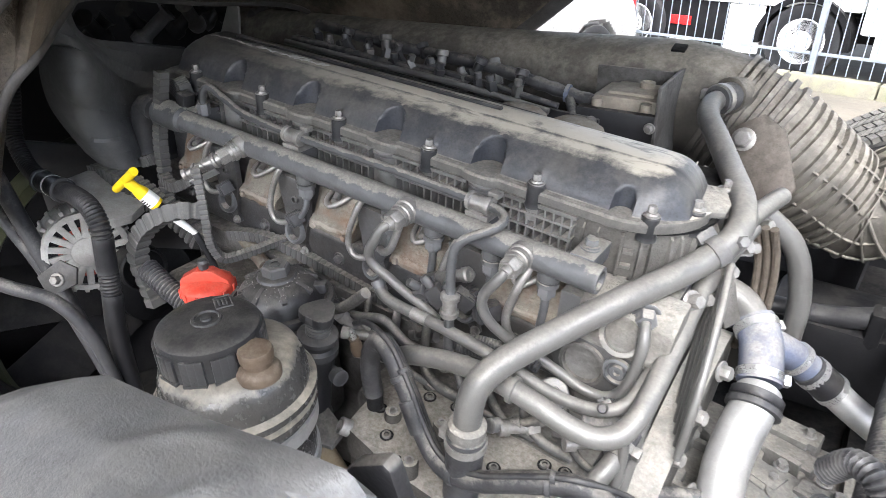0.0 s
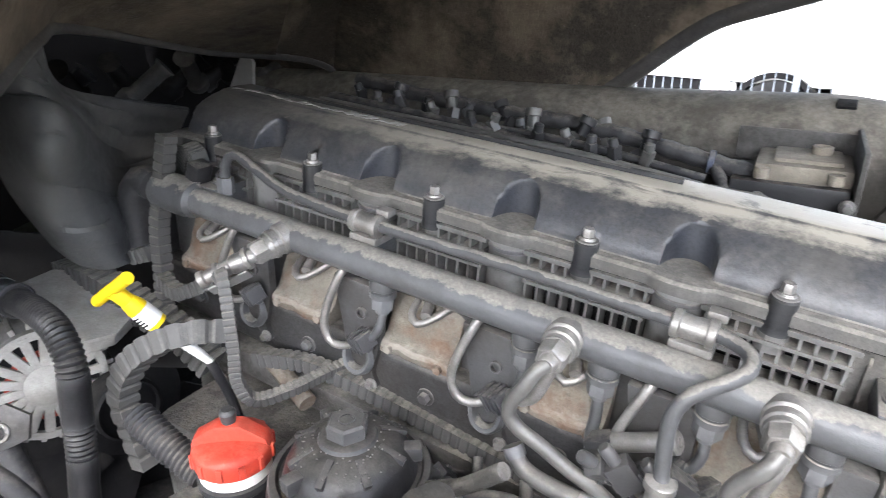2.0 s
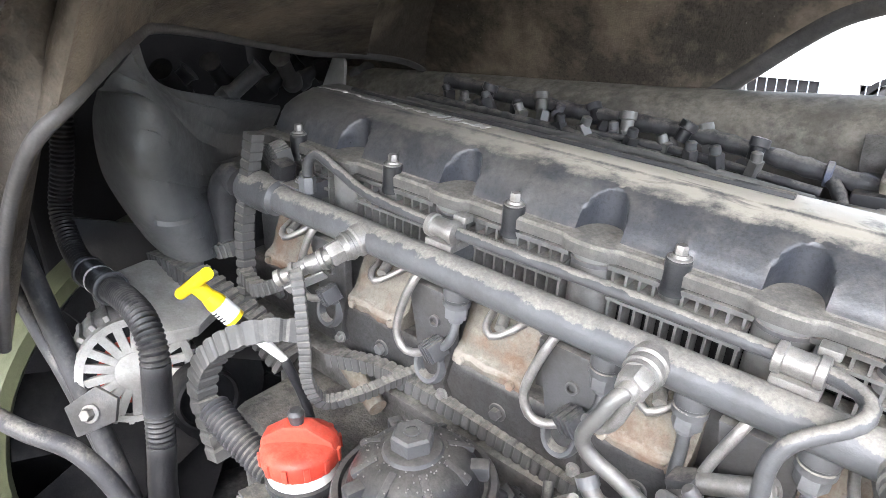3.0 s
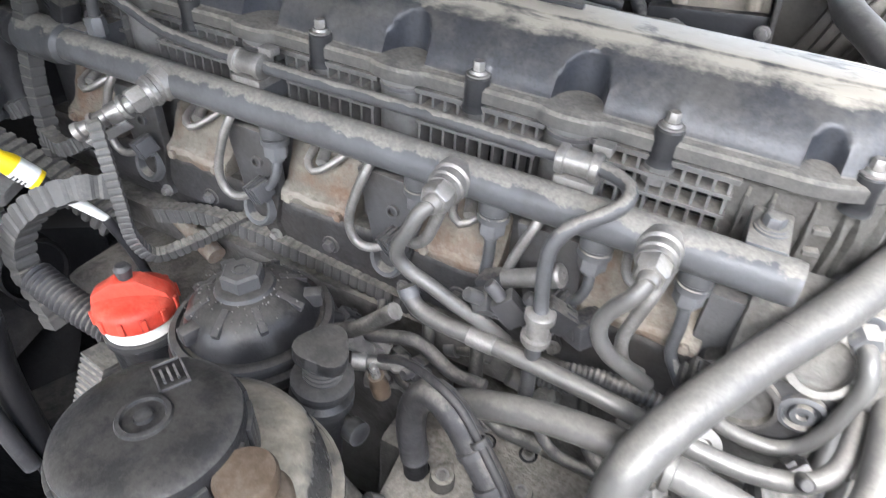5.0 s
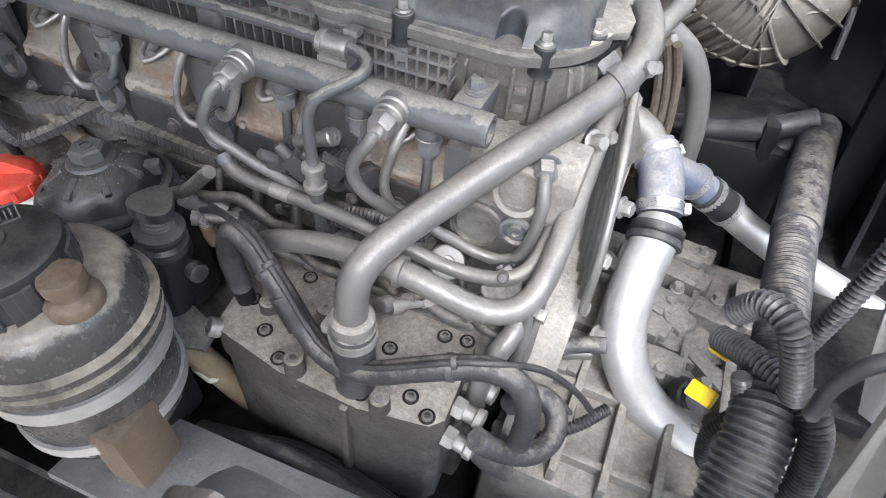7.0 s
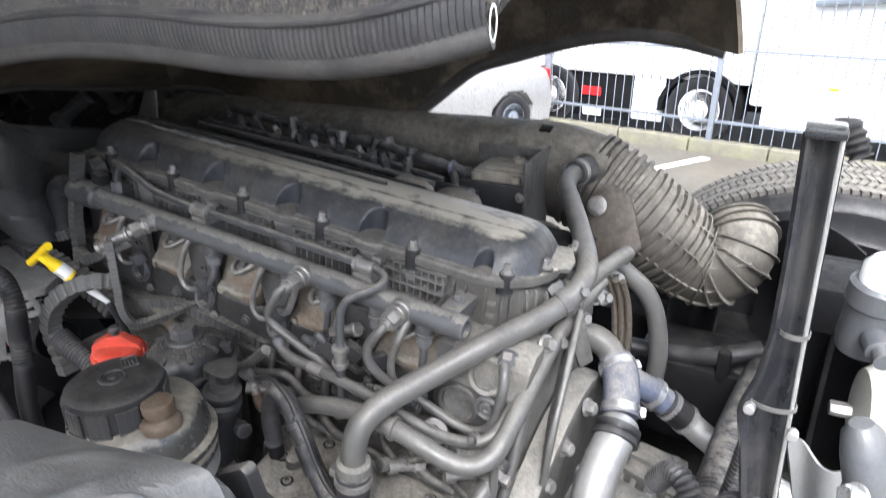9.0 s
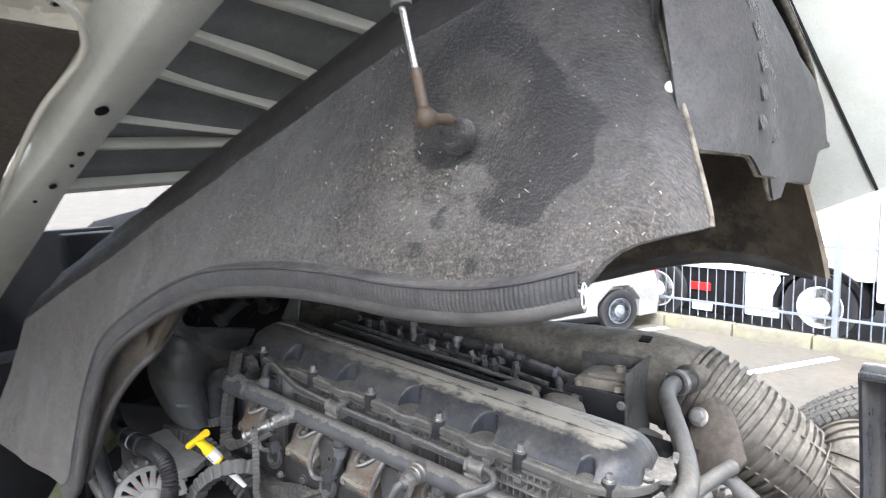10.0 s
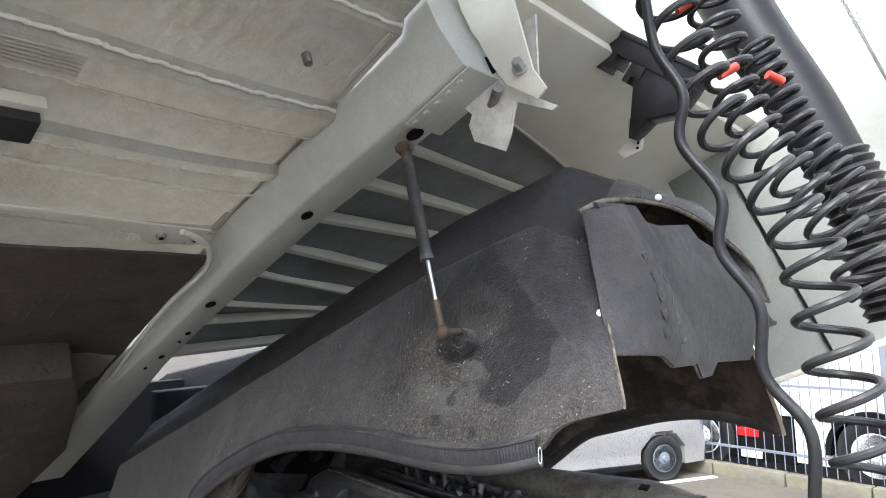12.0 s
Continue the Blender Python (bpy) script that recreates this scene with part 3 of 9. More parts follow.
def lorry(name, label, s, out, with_cab):
    """A white lorry behind the fence: chassis, wheels in arches, body side, lamps."""
    t = thing(name, label, "truck", along(s, out, GROUND + 0.01))
    M = KM @ Matrix.Translation((s, out, GROUND + 0.01))
    part("chassis", box((-3.5, 0.35, 0.45), (3.5, 1.1, 0.75), 0.02, M), dark_part, t, space=WORLD)
    part("body", box((0.62, 0.02, 0.6), (4.6, 2.3, 3.3), 0.05, M), white_paint, t, space=WORLD)
    part("load_box", box((-4.2, 0.06, 0.84), (0.6, 2.3, 3.3), 0.05, M), white_paint, t, space=WORLD)
    part("side_panel", box((-0.98, 0.1, 0.22), (-0.52, 0.16, 0.84), 0.02, M), white_paint, t, space=WORLD)
    part("side_skirt", box((0.8, 0.0, 0.35), (3.6, 0.05, 0.95), 0.02, M), white_paint, t, space=WORLD)
    part("marker_lamp", box((1.5, -0.015, 0.88), (1.62, 0.01, 0.92), 0.004, M), yellow_plastic, t, space=WORLD)
    part("marker_lamp", box((2.9, -0.015, 0.88), (3.02, 0.01, 0.92), 0.004, M), yellow_plastic, t, space=WORLD)
    arch = lathe([(0.5, -0.02), (0.57, -0.02), (0.57, 0.32), (0.5, 0.32)], 40, M @ Matrix.Translation((0, 0.3, 0.44)) @ Matrix.Rotation(radians(90), 4, "X"), ring=True)
    bmesh.ops.bisect_plane(arch, geom=arch.verts[:] + arch.edges[:] + arch.faces[:], plane_co=(M @ Vector((0, 0, 0.4))), plane_no=(0, 0, -1), clear_outer=True)
    part("mudguard", arch, dark_part, t, space=WORLD)
    for x in (0.0, -2.3):
        wheel(t, M @ Matrix.Translation((x, 0.04, 0.46)) @ Matrix.Rotation(radians(90), 4, "X"), 0.46, 0.28, white_paint, 10)
    part("tail_box", box((-1.95, 0.12, 0.16), (-1.0, 0.5, 0.85), 0.03, M), dark_part, t, space=WORLD)
    part("rear_lamp", box((-1.78, 0.09, 0.5), (-1.48, 0.14, 0.62), 0.01, M), red_lamp, t, space=WORLD)
    part("number_plate", box((-1.75, 0.09, 0.2), (-1.45, 0.125, 0.3), 0.004, M), white_plastic, t, space=WORLD)
    part("air_tank", lathe([(0, -0.3), (0.12, -0.29), (0.16, -0.24), (0.16, 0.24), (0.12, 0.29), (0, 0.3)], 24, M @ Matrix.Translation((-0.8, 0.4, 0.42)) @ Matrix.Rotation(radians(90), 4, "Y")), alu, t, space=WORLD)
    part("spoiler", box((1.3, -0.1, 1.75), (2.6, 0.04, 1.83), 0.03, M @ Matrix.Rotation(radians(-4), 4, "Y")), fence_paint, t, space=WORLD)
    return t


lorry("white_lorry", "white lorry parked behind the fence", 7.95, 0.4, True)

# the tyre of the truck's own rear axle beside the chassis
own_tyre = thing("truck_rear_tyre", "dusty truck tyre with a ribbed tread", "tyre", (0.24, 1.62, 0.95))
TM = Matrix.Translation((0.24, 1.62, 0.92)) @ Matrix.Rotation(radians(90), 4, "X")
tb = lathe([(0.28, -0.14), (0.34, -0.152), (0.352, -0.158), (0.358, -0.152), (0.4, -0.156), (0.41, -0.162), (0.42, -0.156), (0.455, -0.152), (0.47, -0.15), (0.476, -0.142), (0.5, -0.135), (0.508, -0.12), (0.508, 0.12), (0.5, 0.135), (0.46, 0.15), (0.28, 0.14)], 72, TM @ Matrix.Rotation(radians(180), 4, "X"))
part("casing", tb, black_hose, own_tyre, "black ringed tyre wall", space=WORLD)
bt = bmesh.new()
for k in range(180):
    a = 2 * math.pi * k / 180
    for j in range(5):
        box((-0.0072, -0.13 + j * 0.054, 0.5), (0.0072, -0.084 + j * 0.054, 0.514), 0.0, TM @ Matrix.Rotation(a, 4, "Z") @ Matrix.Rotation(radians(90), 4, "Y") @ Matrix.Rotation(radians(90), 4, "Z") @ Matrix.Rotation(0.3 * (-1) ** j, 4, "Z"), bt)
part("tread", bt, mat("dusty_tread", (0.09, 0.085, 0.078), 0.85, 0, 0.3, 30, dust=0.6, side=0.2, even=0.5), own_tyre, "dust-worn block tread", space=WORLD, smooth=False)
flapb = thing("wheel_flap", "black plastic wheel flap beside the duct bend", "flap", (0.16, 1.3, 1.2))
part("skin", sheet(lambda s, t: Vector((0.1 + 0.16 * s, 1.4 - 0.12 * s + 0.03 * math.sin(5 * t), 1.08 + 0.3 * t + 0.03 * math.sin(3 * s))), 12, 12, 0.006), dark_part, flapb, space=WORLD)
part("rim", tube([(0.1, 1.4, 1.38), (0.13, 1.38, 1.35), (0.145, 1.365, 1.29), (0.15, 1.36, 1.2)], 0.006, 8), grey_hose, flapb, space=WORLD)


# ---- the engine ----
# cross-sections are in the engine's own frame: u to the rear, v across, w up
engine = thing("truck_engine", "dusty grey six-cylinder truck diesel engine", "engine", E(-0.3, 0.1, -0.9))
PITCH = 0.165
UVW = Matrix(((0, 0, 1, 0), (1, 0, 0, 0), (0, 1, 0, 0), (0, 0, 0, 1)))
part("crankcase", box((-0.76, 0.0, -0.95), (0.16, 0.30, -0.285), 0.02), cast, engine)
part("cylinder_head", box((-0.735, 0.004, -0.29), (0.2, 0.2, -0.1), 0.008), grey_paint, engine)
part("far_head", box((-0.735, 0.17, -0.29), (0.1, 0.33, -0.06), 0.02), cast, engine)
part("side_wall", box((-0.735, -0.022, -0.182), (0.1, 0.006, -0.102), 0.006), grey_paint, engine)
own = plate([(0.0, -0.262), (-0.03, -0.262), (-0.042, -0.25), (-0.047, -0.23), (-0.047, -0.186), (-0.043, -0.179), (0.0, -0.179)], 0.83, UVW @ Matrix.Translation((0, 0, -0.74)), 0.003)
part("lower_band", own, grey_paint, engine)
part("lower_ledge", box((-0.74, -0.06, -0.30), (0.07, 0.01, -0.262), 0.008), cast, engine)
GLAND = (-0.55, -0.385, -0.22, -0.055)
rng = random.Random(8)
for i, g in enumerate((-0.715,) + GLAND):
    a, b = g + 0.024, g + (0.135 if i == 4 else 0.112)
    # a sloping dust-caked port cover with a lip along its foot
    prof = [(0.0, -0.104), (-0.018, -0.108), (-0.027, -0.118), (-0.044, -0.158), (-0.05, -0.163), (-0.052, -0.168), (-0.052, -0.176), (-0.046, -0.179), (0.0, -0.179)]
    own = plate(prof, b - a, UVW @ Matrix.Translation((0, 0, a)), 0.003)
    bmesh.ops.subdivide_edges(own, edges=[e for e in own.edges if e.calc_length() > 0.02], cuts=7, use_grid_fill=True)
    for q in own.verts:
        edge = min(q.co.x - a, b - q.co.x)
        q.co += Vector((0, 1, 0.4)) * (0.0035 * noise.noise(q.co * 55 + Vector((i, 0, 0))) + (0.006 if edge < 0.012 and q.co.z > -0.16 else 0.0))
    boss = part("port_cover", own, sandy, engine, "dust-caked and rust-stained port cover")
    for du in (0.012, b - a - 0.012):
        part("cover_screw", hexagon(0.0055, 0.006, aim((a + du, -0.05, -0.170), (0, -1, 0.1))), sandy, boss)
    hook = tube([(a + 0.028, -0.012, -0.112), (a + 0.036, -0.045, -0.122), (a + 0.047, -0.05, -0.126), (a + 0.06, -0.04, -0.119), (a + 0.075, -0.02, -0.106)], 0.0042, 10)
    tube([(a + 0.04, -0.01, -0.106), (a + 0.053, -0.045, -0.117)], 0.006, 10, bm=hook)
    part("hook_pin", hook, steel, boss, "bent steel pin in the rusty pocket")
for g in (-0.55, -0.385, -0.22, -0.055):
    # the dark clamp plate with the gland eye at its foot
    own = plate([(g - 0.04, -0.1), (g + 0.024, -0.1), (g + 0.026, -0.165), (g + 0.016, -0.212), (g + 0.024, -0.228), (g + 0.012, -0.236), (g, -0.22), (g - 0.016, -0.21), (g - 0.022, -0.185)], 0.012, Matrix.Translation((0, -0.042, 0)) @ Matrix.Rotation(radians(90), 4, "X"), 0.003)
    pl = part("clamp_plate", own, grey_paint, engine)
    part("gland_eye", lathe([(0.0125, 0), (0.015, 0.006), (0.019, 0.007), (0.0215, 0.003), (0.022, -0.003), (0.0125, -0.004)], 26, aim((g - 0.002, -0.055, -0.192), (0, -1, 0.25)) @ Matrix.Diagonal((0.95, 1.1, 1, 1)), ring=True), rail_paint, pl, "pale-edged gland eye")
    part("plate_screw", lathe([(0.0065, 0), (0.0065, 0.004), (0.0055, 0.0045), (0.004, 0.0045), (0.0038, 0.001), (0, 0.001)], 14, aim((g + 0.002, -0.054, -0.135), (0, -1, 0.1))), grey_paint, pl)
    part("lug_screw", hexagon(0.005, 0.006, aim((g + 0.016, -0.054, -0.225), (0, -1, 0.1)), None, 0.0075), steel, pl)
    # plug block at the turn of the injector line
    m = aim((g + 0.012, -0.068, -0.160), (0.75, -0.35, 0.35), radians(20))
    own = box((-0.010, -0.009, -0.016), (0.010, 0.009, 0.014), 0.002, m)
    for z in (-0.009, 0.0, 0.008):
        box((-0.0115, -0.0105, z - 0.0018), (0.0115, 0.0105, z + 0.0018), 0.0006, m, own)
    box((-0.004, -0.013, -0.01), (0.004, -0.009, 0.01), 0.001, m, own)
    part("plug_block", own, grey_hose, pl)
for u in (-0.66, -0.47, -0.3, -0.145, 0.02):
    part("head_bolt", hexagon(0.007, 0.007, aim((u, -0.046, -0.215), (0, -1, 0)), None, 0.0105), grey_paint, engine)
# dark plate with its plugs, and the pale block over it
own = plate([(0.078, -0.2), (0.084, -0.165), (0.11, -0.152), (0.2, -0.158), (0.196, -0.2), (0.165, -0.222), (0.12, -0.23), (0.09, -0.222)], 0.05, Matrix.Translation((0, -0.012, 0)) @ Matrix.Rotation(radians(90), 4, "X"), 0.004)
rp = part("rear_side_plate", own, grey_paint, engine)
part("core_plug", lathe([(0.031, 0), (0.031, 0.005), (0.026, 0.006), (0.024, -0.003), (0.02, -0.006), (0, -0.005)], 30, aim((0.122, -0.0625, -0.189), (0, -1, 0))), cast, rp, "pressed core plug")
part("screw_plug", lathe([(0.019, 0), (0.019, 0.005), (0.015, 0.0065), (0.0135, 0.002), (0.010, 0.002), (0.009, 0.006), (0.0045, 0.006), (0.004, 0.002), (0, 0.002)], 26, aim((0.166, -0.0625, -0.178), (0, -1, 0))), rail_paint, rp, "ringed screw plug")
own = plate([(0.0, -0.16), (-0.062, -0.158), (-0.064, -0.148), (-0.05, -0.108), (-0.03, -0.092), (0.0, -0.09)], 0.118, UVW @ Matrix.Translation((0, 0, 0.098)), 0.006)
part("rear_block", own, gear_cast, engine, "dusty rear block")
part("block_rim", lathe([(0.021, 0), (0.027, 0.002), (0.027, 0.006), (0.021, 0.007)], 26, aim((0.16, -0.058, -0.128), (0, -0.9, 0.5)), ring=True), gear_cast, engine)
own = box((0.07, -0.045, -0.2), (0.1, 0.0, -0.11), 0.004)
box((0.085, -0.055, -0.205), (0.125, 0.0, -0.19), 0.003, bm=own)
part("rear_step", own, grey_paint, engine)

# ribbed grilles between the cover flange and the head: a near-black sheet paints the pockets' shade behind fins and
# cross bars
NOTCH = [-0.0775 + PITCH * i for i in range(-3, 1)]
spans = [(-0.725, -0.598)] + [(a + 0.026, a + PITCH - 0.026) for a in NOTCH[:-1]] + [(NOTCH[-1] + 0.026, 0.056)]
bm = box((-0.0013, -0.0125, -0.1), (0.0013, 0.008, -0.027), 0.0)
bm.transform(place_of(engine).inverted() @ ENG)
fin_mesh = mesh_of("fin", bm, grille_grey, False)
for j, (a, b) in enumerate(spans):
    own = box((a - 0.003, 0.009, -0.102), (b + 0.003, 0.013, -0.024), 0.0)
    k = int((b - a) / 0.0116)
    pan = part("shaded_backing", own, dark_part, engine, smooth=False)
    part("top_ledge", box((a - 0.006, -0.0135, -0.0305), (b + 0.006, 0.008, -0.0255), 0.001), grille_grey, pan)
    for z in ((-0.042, -0.06, -0.079) if j == len(spans) - 1 else (-0.042, -0.0575)):
        part("cross_bar", box((a - 0.003, -0.0142, z - 0.0016), (b + 0.003, 0.008, z + 0.0016), 0.0), grille_grey, pan, smooth=False)
    for i in range(k + 1):
        fin = new("fin", fin_mesh)
        fin.parent = pan
        fin.location = ENG.to_3x3() @ Vector((a + (b - a) * i / k, 0, 0))
for x in [NOTCH[0] - PITCH] + NOTCH:
    part("column", lathe([(0.0235, -0.104), (0.0235, -0.024)], 22, Matrix.Translation((x, 0.006, 0))), grille_grey, engine)
    part("column_band", lathe([(0.0235, -0.034), (0.0248, -0.033), (0.0248, -0.0295), (0.0235, -0.0285)], 22, Matrix.Translation((x, 0.006, 0)), ring=True), grey_paint, engine)
for u in [-0.66 + PITCH * k for k in range(5)]:
    part("bolt_pillar", lathe([(0.0125, -0.052), (0.0125, -0.024)], 18, Matrix.Translation((u, 0.0, 0))), grille_grey, engine)


# gear housing at the rear end, with ribs
def plan_v(u, near=True):
    """How far the rear corner of cover and housing is drawn in."""
    return 0.0 if u < 0.095 else 0.10 - math.sqrt(max(0.0, 0.0101 - (u - 0.095) ** 2))


def outline(grow, n=14):
    pts = [(0.055, -grow)]
    for i in range(n + 1):
        a = math.pi / 2 * i / n
        pts.append((0.095 + (0.10 + grow) * math.sin(a), 0.10 - (0.10 + grow) * math.cos(a)))
    pts += [(0.195 + grow, 0.25), (0.055, 0.25)]
    return pts


own = plate(outline(0.0), 0.121, Matrix.Translation((0, 0, -0.146)), 0.002)
plate(outline(0.013), 0.007, Matrix.Translation((0, 0, -0.15)), 0.0025, own)
for i, uu in enumerate((0.068, 0.087)):
    part("housing_rib", plate([(0.004, -0.03), (-0.006, -0.04), (-0.011, -0.095), (0.004, -0.1)], 0.003, UVW @ Matrix.Translation((0, 0, uu)), 0.0008), gear_cast, engine)
for i, deg in enumerate((14, 27, 34, 47, 55, 67, 76, 86)):
    a = radians(deg)
    m = Matrix.Translation((0.095 + 0.10 * math.sin(a), 0.10 - 0.10 * math.cos(a), 0)) @ Matrix.Rotation(math.atan2(-math.cos(a), math.sin(a)), 4, "Z")
    rib = plate([(-0.003, -0.03), (0.004, -0.036), (0.009, -0.06), (0.006, -0.1), (0.012, -0.144), (-0.003, -0.144)], 0.0035, m @ Matrix.Rotation(radians(90), 4, "X"), 0.0008)
    part("housing_rib", rib, gear_cast, engine)
    if i == 0:
        for z in (-0.055, -0.075, -0.095, -0.115):
            part("housing_step", box((-0.002, 0.0015, z - 0.0022), (0.0075, 0.014, z + 0.0022), 0.001, m), gear_cast, engine)
part("gear_housing", own, gear_cast, engine)
own = box((0.1, -0.015, -0.7), (0.21, 0.32, -0.165), 0.02)
box((0.06, -0.02, -0.55), (0.225, 0.26, -0.32), 0.015, bm=own)
part("flywheel_housing", own, gear_cast, engine)
own = plate([(-0.022, -0.034), (0.02, -0.03), (0.032, -0.006), (0.028, 0.034), (-0.012, 0.04), (-0.028, 0.014)], 0.014, aim((0.186, 0.1, -0.012), (0.12, -0.25, 1)) @ Matrix.Scale(0.75, 4), 0.004)
part("lifting_eye", own, gear_cast, engine, "dust-covered lifting lug")

# ---- valve cover ----
cover = thing("valve_cover", "dust-smeared black plastic valve cover on the engine", "valve cover", E(-0.27, 0.085, -0.03))
SECT = [(-0.0135, -0.0225), (-0.0135, -0.0125), (-0.011, -0.0095), (-0.003, -0.0085), (0.0, -0.0045), (0.004, 0.004), (0.011, 0.0145), (0.02, 0.0235), (0.031, 0.0305),
        (0.045, 0.036), (0.058, 0.0385), (0.0625, 0.0405), (0.085, 0.0415), (0.1065, 0.0405), (0.11, 0.0375), (0.125, 0.034), (0.14, 0.029), (0.152, 0.019), (0.162, 0.006), (0.168, -0.003),
        (0.171, -0.0085), (0.183, -0.0125), (0.183, -0.0225)]
dense = []
for (a, b), (c, d) in zip(SECT, SECT[1:]):
    for k in range(3):
        dense.append((a + (c - a) * k / 3, b + (d - b) * k / 3))
dense.append(SECT[-1])
us = [-0.73 + 0.003 * i for i in range(int(0.922 / 0.003) + 1)] + [0.1935, 0.1945]
NCOV = [-0.0775 + PITCH * i for i in range(-4, 1)] + [0.108]
bm = bmesh.new()
rows = []
for u in us:
    end = max(0.0, min(1.0, (0.178 - u) / 0.05))
    lift = math.sqrt(max(0.0, 1 - (1 - end) ** 2)) if end < 1 else 1.0
    front = max(0.0, min(1.0, (u + 0.737) / 0.03))
    lift *= math.sqrt(max(0.0, 1 - (1 - front) ** 2)) if front < 1 else 1.0
    inn = plan_v(u)
    row = []
    for v, w in dense:
        if w > -0.0085:
            w = -0.0085 + (w + 0.0085) * lift
        for k, c in enumerate(NCOV):
            du = abs(u - c)
            half_w, deep = (0.0205, 0.026) if k < 5 else (0.012, 0.014)
            if du < half_w and v < 0.05 and w > -0.0075:
                v = max(v, 0.004 + deep * math.sqrt(1 - (du / half_w) ** 2))
            if du < 0.026 and w <= -0.0075 and v < 0.05 and k < 5:
                v -= 0.0075 * math.sqrt(max(0, 1 - (du / 0.026) ** 2))
        for k in range(5):
            du = abs(u - (-0.66 + PITCH * k))
            if du < 0.008 and -0.0075 < w < 0.02 and v < 0.05:
                v -= 0.004 * (1 - du / 0.008) * min(1.0, (0.02 - w) / 0.012)
        mid = 0.085
        half = (0.098 - inn) / 0.098
        v = mid + (v - mid) * max(0.02, half)
        row.append(bm.verts.new((u, v, w)))
    rows.append(row)
LIP = 10
low = bmesh.new()
for a, b in zip(rows, rows[1:]):
    for i in range(len(dense) - 1):
        if LIP <= i < len(dense) - 1 - LIP + 3:
            bm.faces.new((a[i], a[i + 1], b[i + 1], b[i]))
        else:
            low.faces.new([low.verts.new(q.co) for q in (a[i], a[i + 1], b[i + 1], b[i])])
bm.faces.new(rows[0])
bm.faces.new(rows[-1][::-1])
bmesh.ops.remove_doubles(low, verts=low.verts[:], dist=1e-5)
part("shell", bm, cover_paint, cover)
part("flange", low, flange_grey, cover, "dusty bolted flange")
seal = plate([(-0.74, -0.009)] + [(u, v) for u, v in outline(0.008)[1:-1]] + [(-0.74, 0.18)], 0.0035, Matrix.Translation((0, 0, -0.0258)), 0.0)
part("gasket", seal, dark_part, cover, "black rubber gasket")
# ragged foil lettering remains on the top
foil = mat("torn_foil", (0.6, 0.6, 0.58), 0.35, 0.2, 0.2, 60, dirt=0.5, dirtcol=(0.08, 0.07, 0.06))
rng = random.Random(4)
a = -0.70
while a < -0.425:
    wide, va, vb = rng.uniform(0.008, 0.026), 0.064 + rng.uniform(0, 0.004), 0.078 + rng.uniform(-0.007, 0.002)
    n = 5
    low_edge = [(a + wide * i / n, va + rng.uniform(-0.002, 0.004)) for i in range(n + 1)]
    top_edge = [(a + wide * i / n + 0.003, vb + rng.uniform(-0.005, 0.001)) for i in range(n, -1, -1)]
    part("foil_shred", plate(low_edge + top_edge, 0.0006, Matrix.Translation((0, 0, 0.0416)), 0.0), foil, cover, "torn remains of silver foil lettering", smooth=False)
    a += wide + rng.uniform(0.001, 0.007)
part("edge_trim", tube([(-0.66, 0.088, 0.0425), (-0.4, 0.088, 0.0425), (-0.1, 0.088, 0.0425)], 0.004, 8, 0.05), black_plastic, cover)


def cover_bolt(u, v, w, tall=0.034):
    """A sleeve-mounted cover bolt: dark rubber sleeve, pressed washer, steel flange head."""
    s = part("bolt_sleeve", lathe([(0.0125, w - tall - 0.004), (0.0125, w - tall), (0.0115, w - tall + 0.003), (0.0112, w - 0.008), (0.0095, w - 0.006), (0, w - 0.006)], 18, Matrix.Translation((u, v, 0))), cap_plastic, cover)
    own = lathe([(0.0098, -0.0065), (0.0105, -0.006), (0.0105, -0.0048), (0.008, -0.0042), (0.0075, -0.003)], 18, Matrix.Translation((u, v, w)))
    hexagon(0.0055, 0.0085, Matrix.Translation((u, v, w - 0.0045)), own, 0.0072)
    lathe([(0.003, 0.0035), (0.0026, 0.0048), (0, 0.005)], 10, Matrix.Translation((u, v, w)), own)
    part("bolt_head", own, steel, s)


for k in range(5):
    cover_bolt(-0.66 + PITCH * k, -0.006, 0.005)
cover_bolt(0.142, 0.010, 0.003)
cover_bolt(0.18, 0.062, 0.002)
cover_bolt(0.193, 0.15, 0.0)

# ---- fuel rail ----
RV, RW = -0.06, -0.067
rail = thing("fuel_rail", "grey painted common fuel rail with steel fittings", "fuel rail", E(-0.27, RV, RW))
own = lathe([(0.0175, -0.655), (0.0175, 0.116), (0.0168, 0.121), (0.0125, 0.121), (0.0115, 0.115), (0.0075, 0.112), (0.007, 0.117), (0, 0.118)], 32, aim((0, RV, RW), (1, 0, 0)))
part("tube", own, rail_paint, rail)
own = lathe([(0.0, -0.705), (0.018, -0.705), (0.024, -0.698), (0.0245, -0.65), (0.022, -0.645), (0.0225, -0.635), (0.0175, -0.63)], 32, aim((0, RV, RW), (1, 0, 0)))
part("front_cap", own, rail_paint, rail)
for u in (-0.62, -0.385, -0.055, 0.092):
    own = box((u - 0.015, RV + 0.004, RW - 0.004), (u + 0.015, 0.0, RW + 0.0195), 0.002)
    lathe([(0.013, 0.0), (0.013, 0.0025), (0.0115, 0.003)], 20, Matrix.Translation((u, -0.03, RW + 0.019)), own)
    hexagon(0.0082, 0.0085, Matrix.Translation((u, -0.03, RW + 0.021)), own, 0.0115)
    part("mounting_lug", own, rail_paint, rail)
own = plate([(-0.02, -0.016), (0.016, -0.02), (0.022, 0.0), (0.012, 0.03), (-0.014, 0.034), (-0.022, 0.01)], 0.012, aim((0.121, -0.012, -0.128), (0.1, -0.7, 0.6)), 0.002)
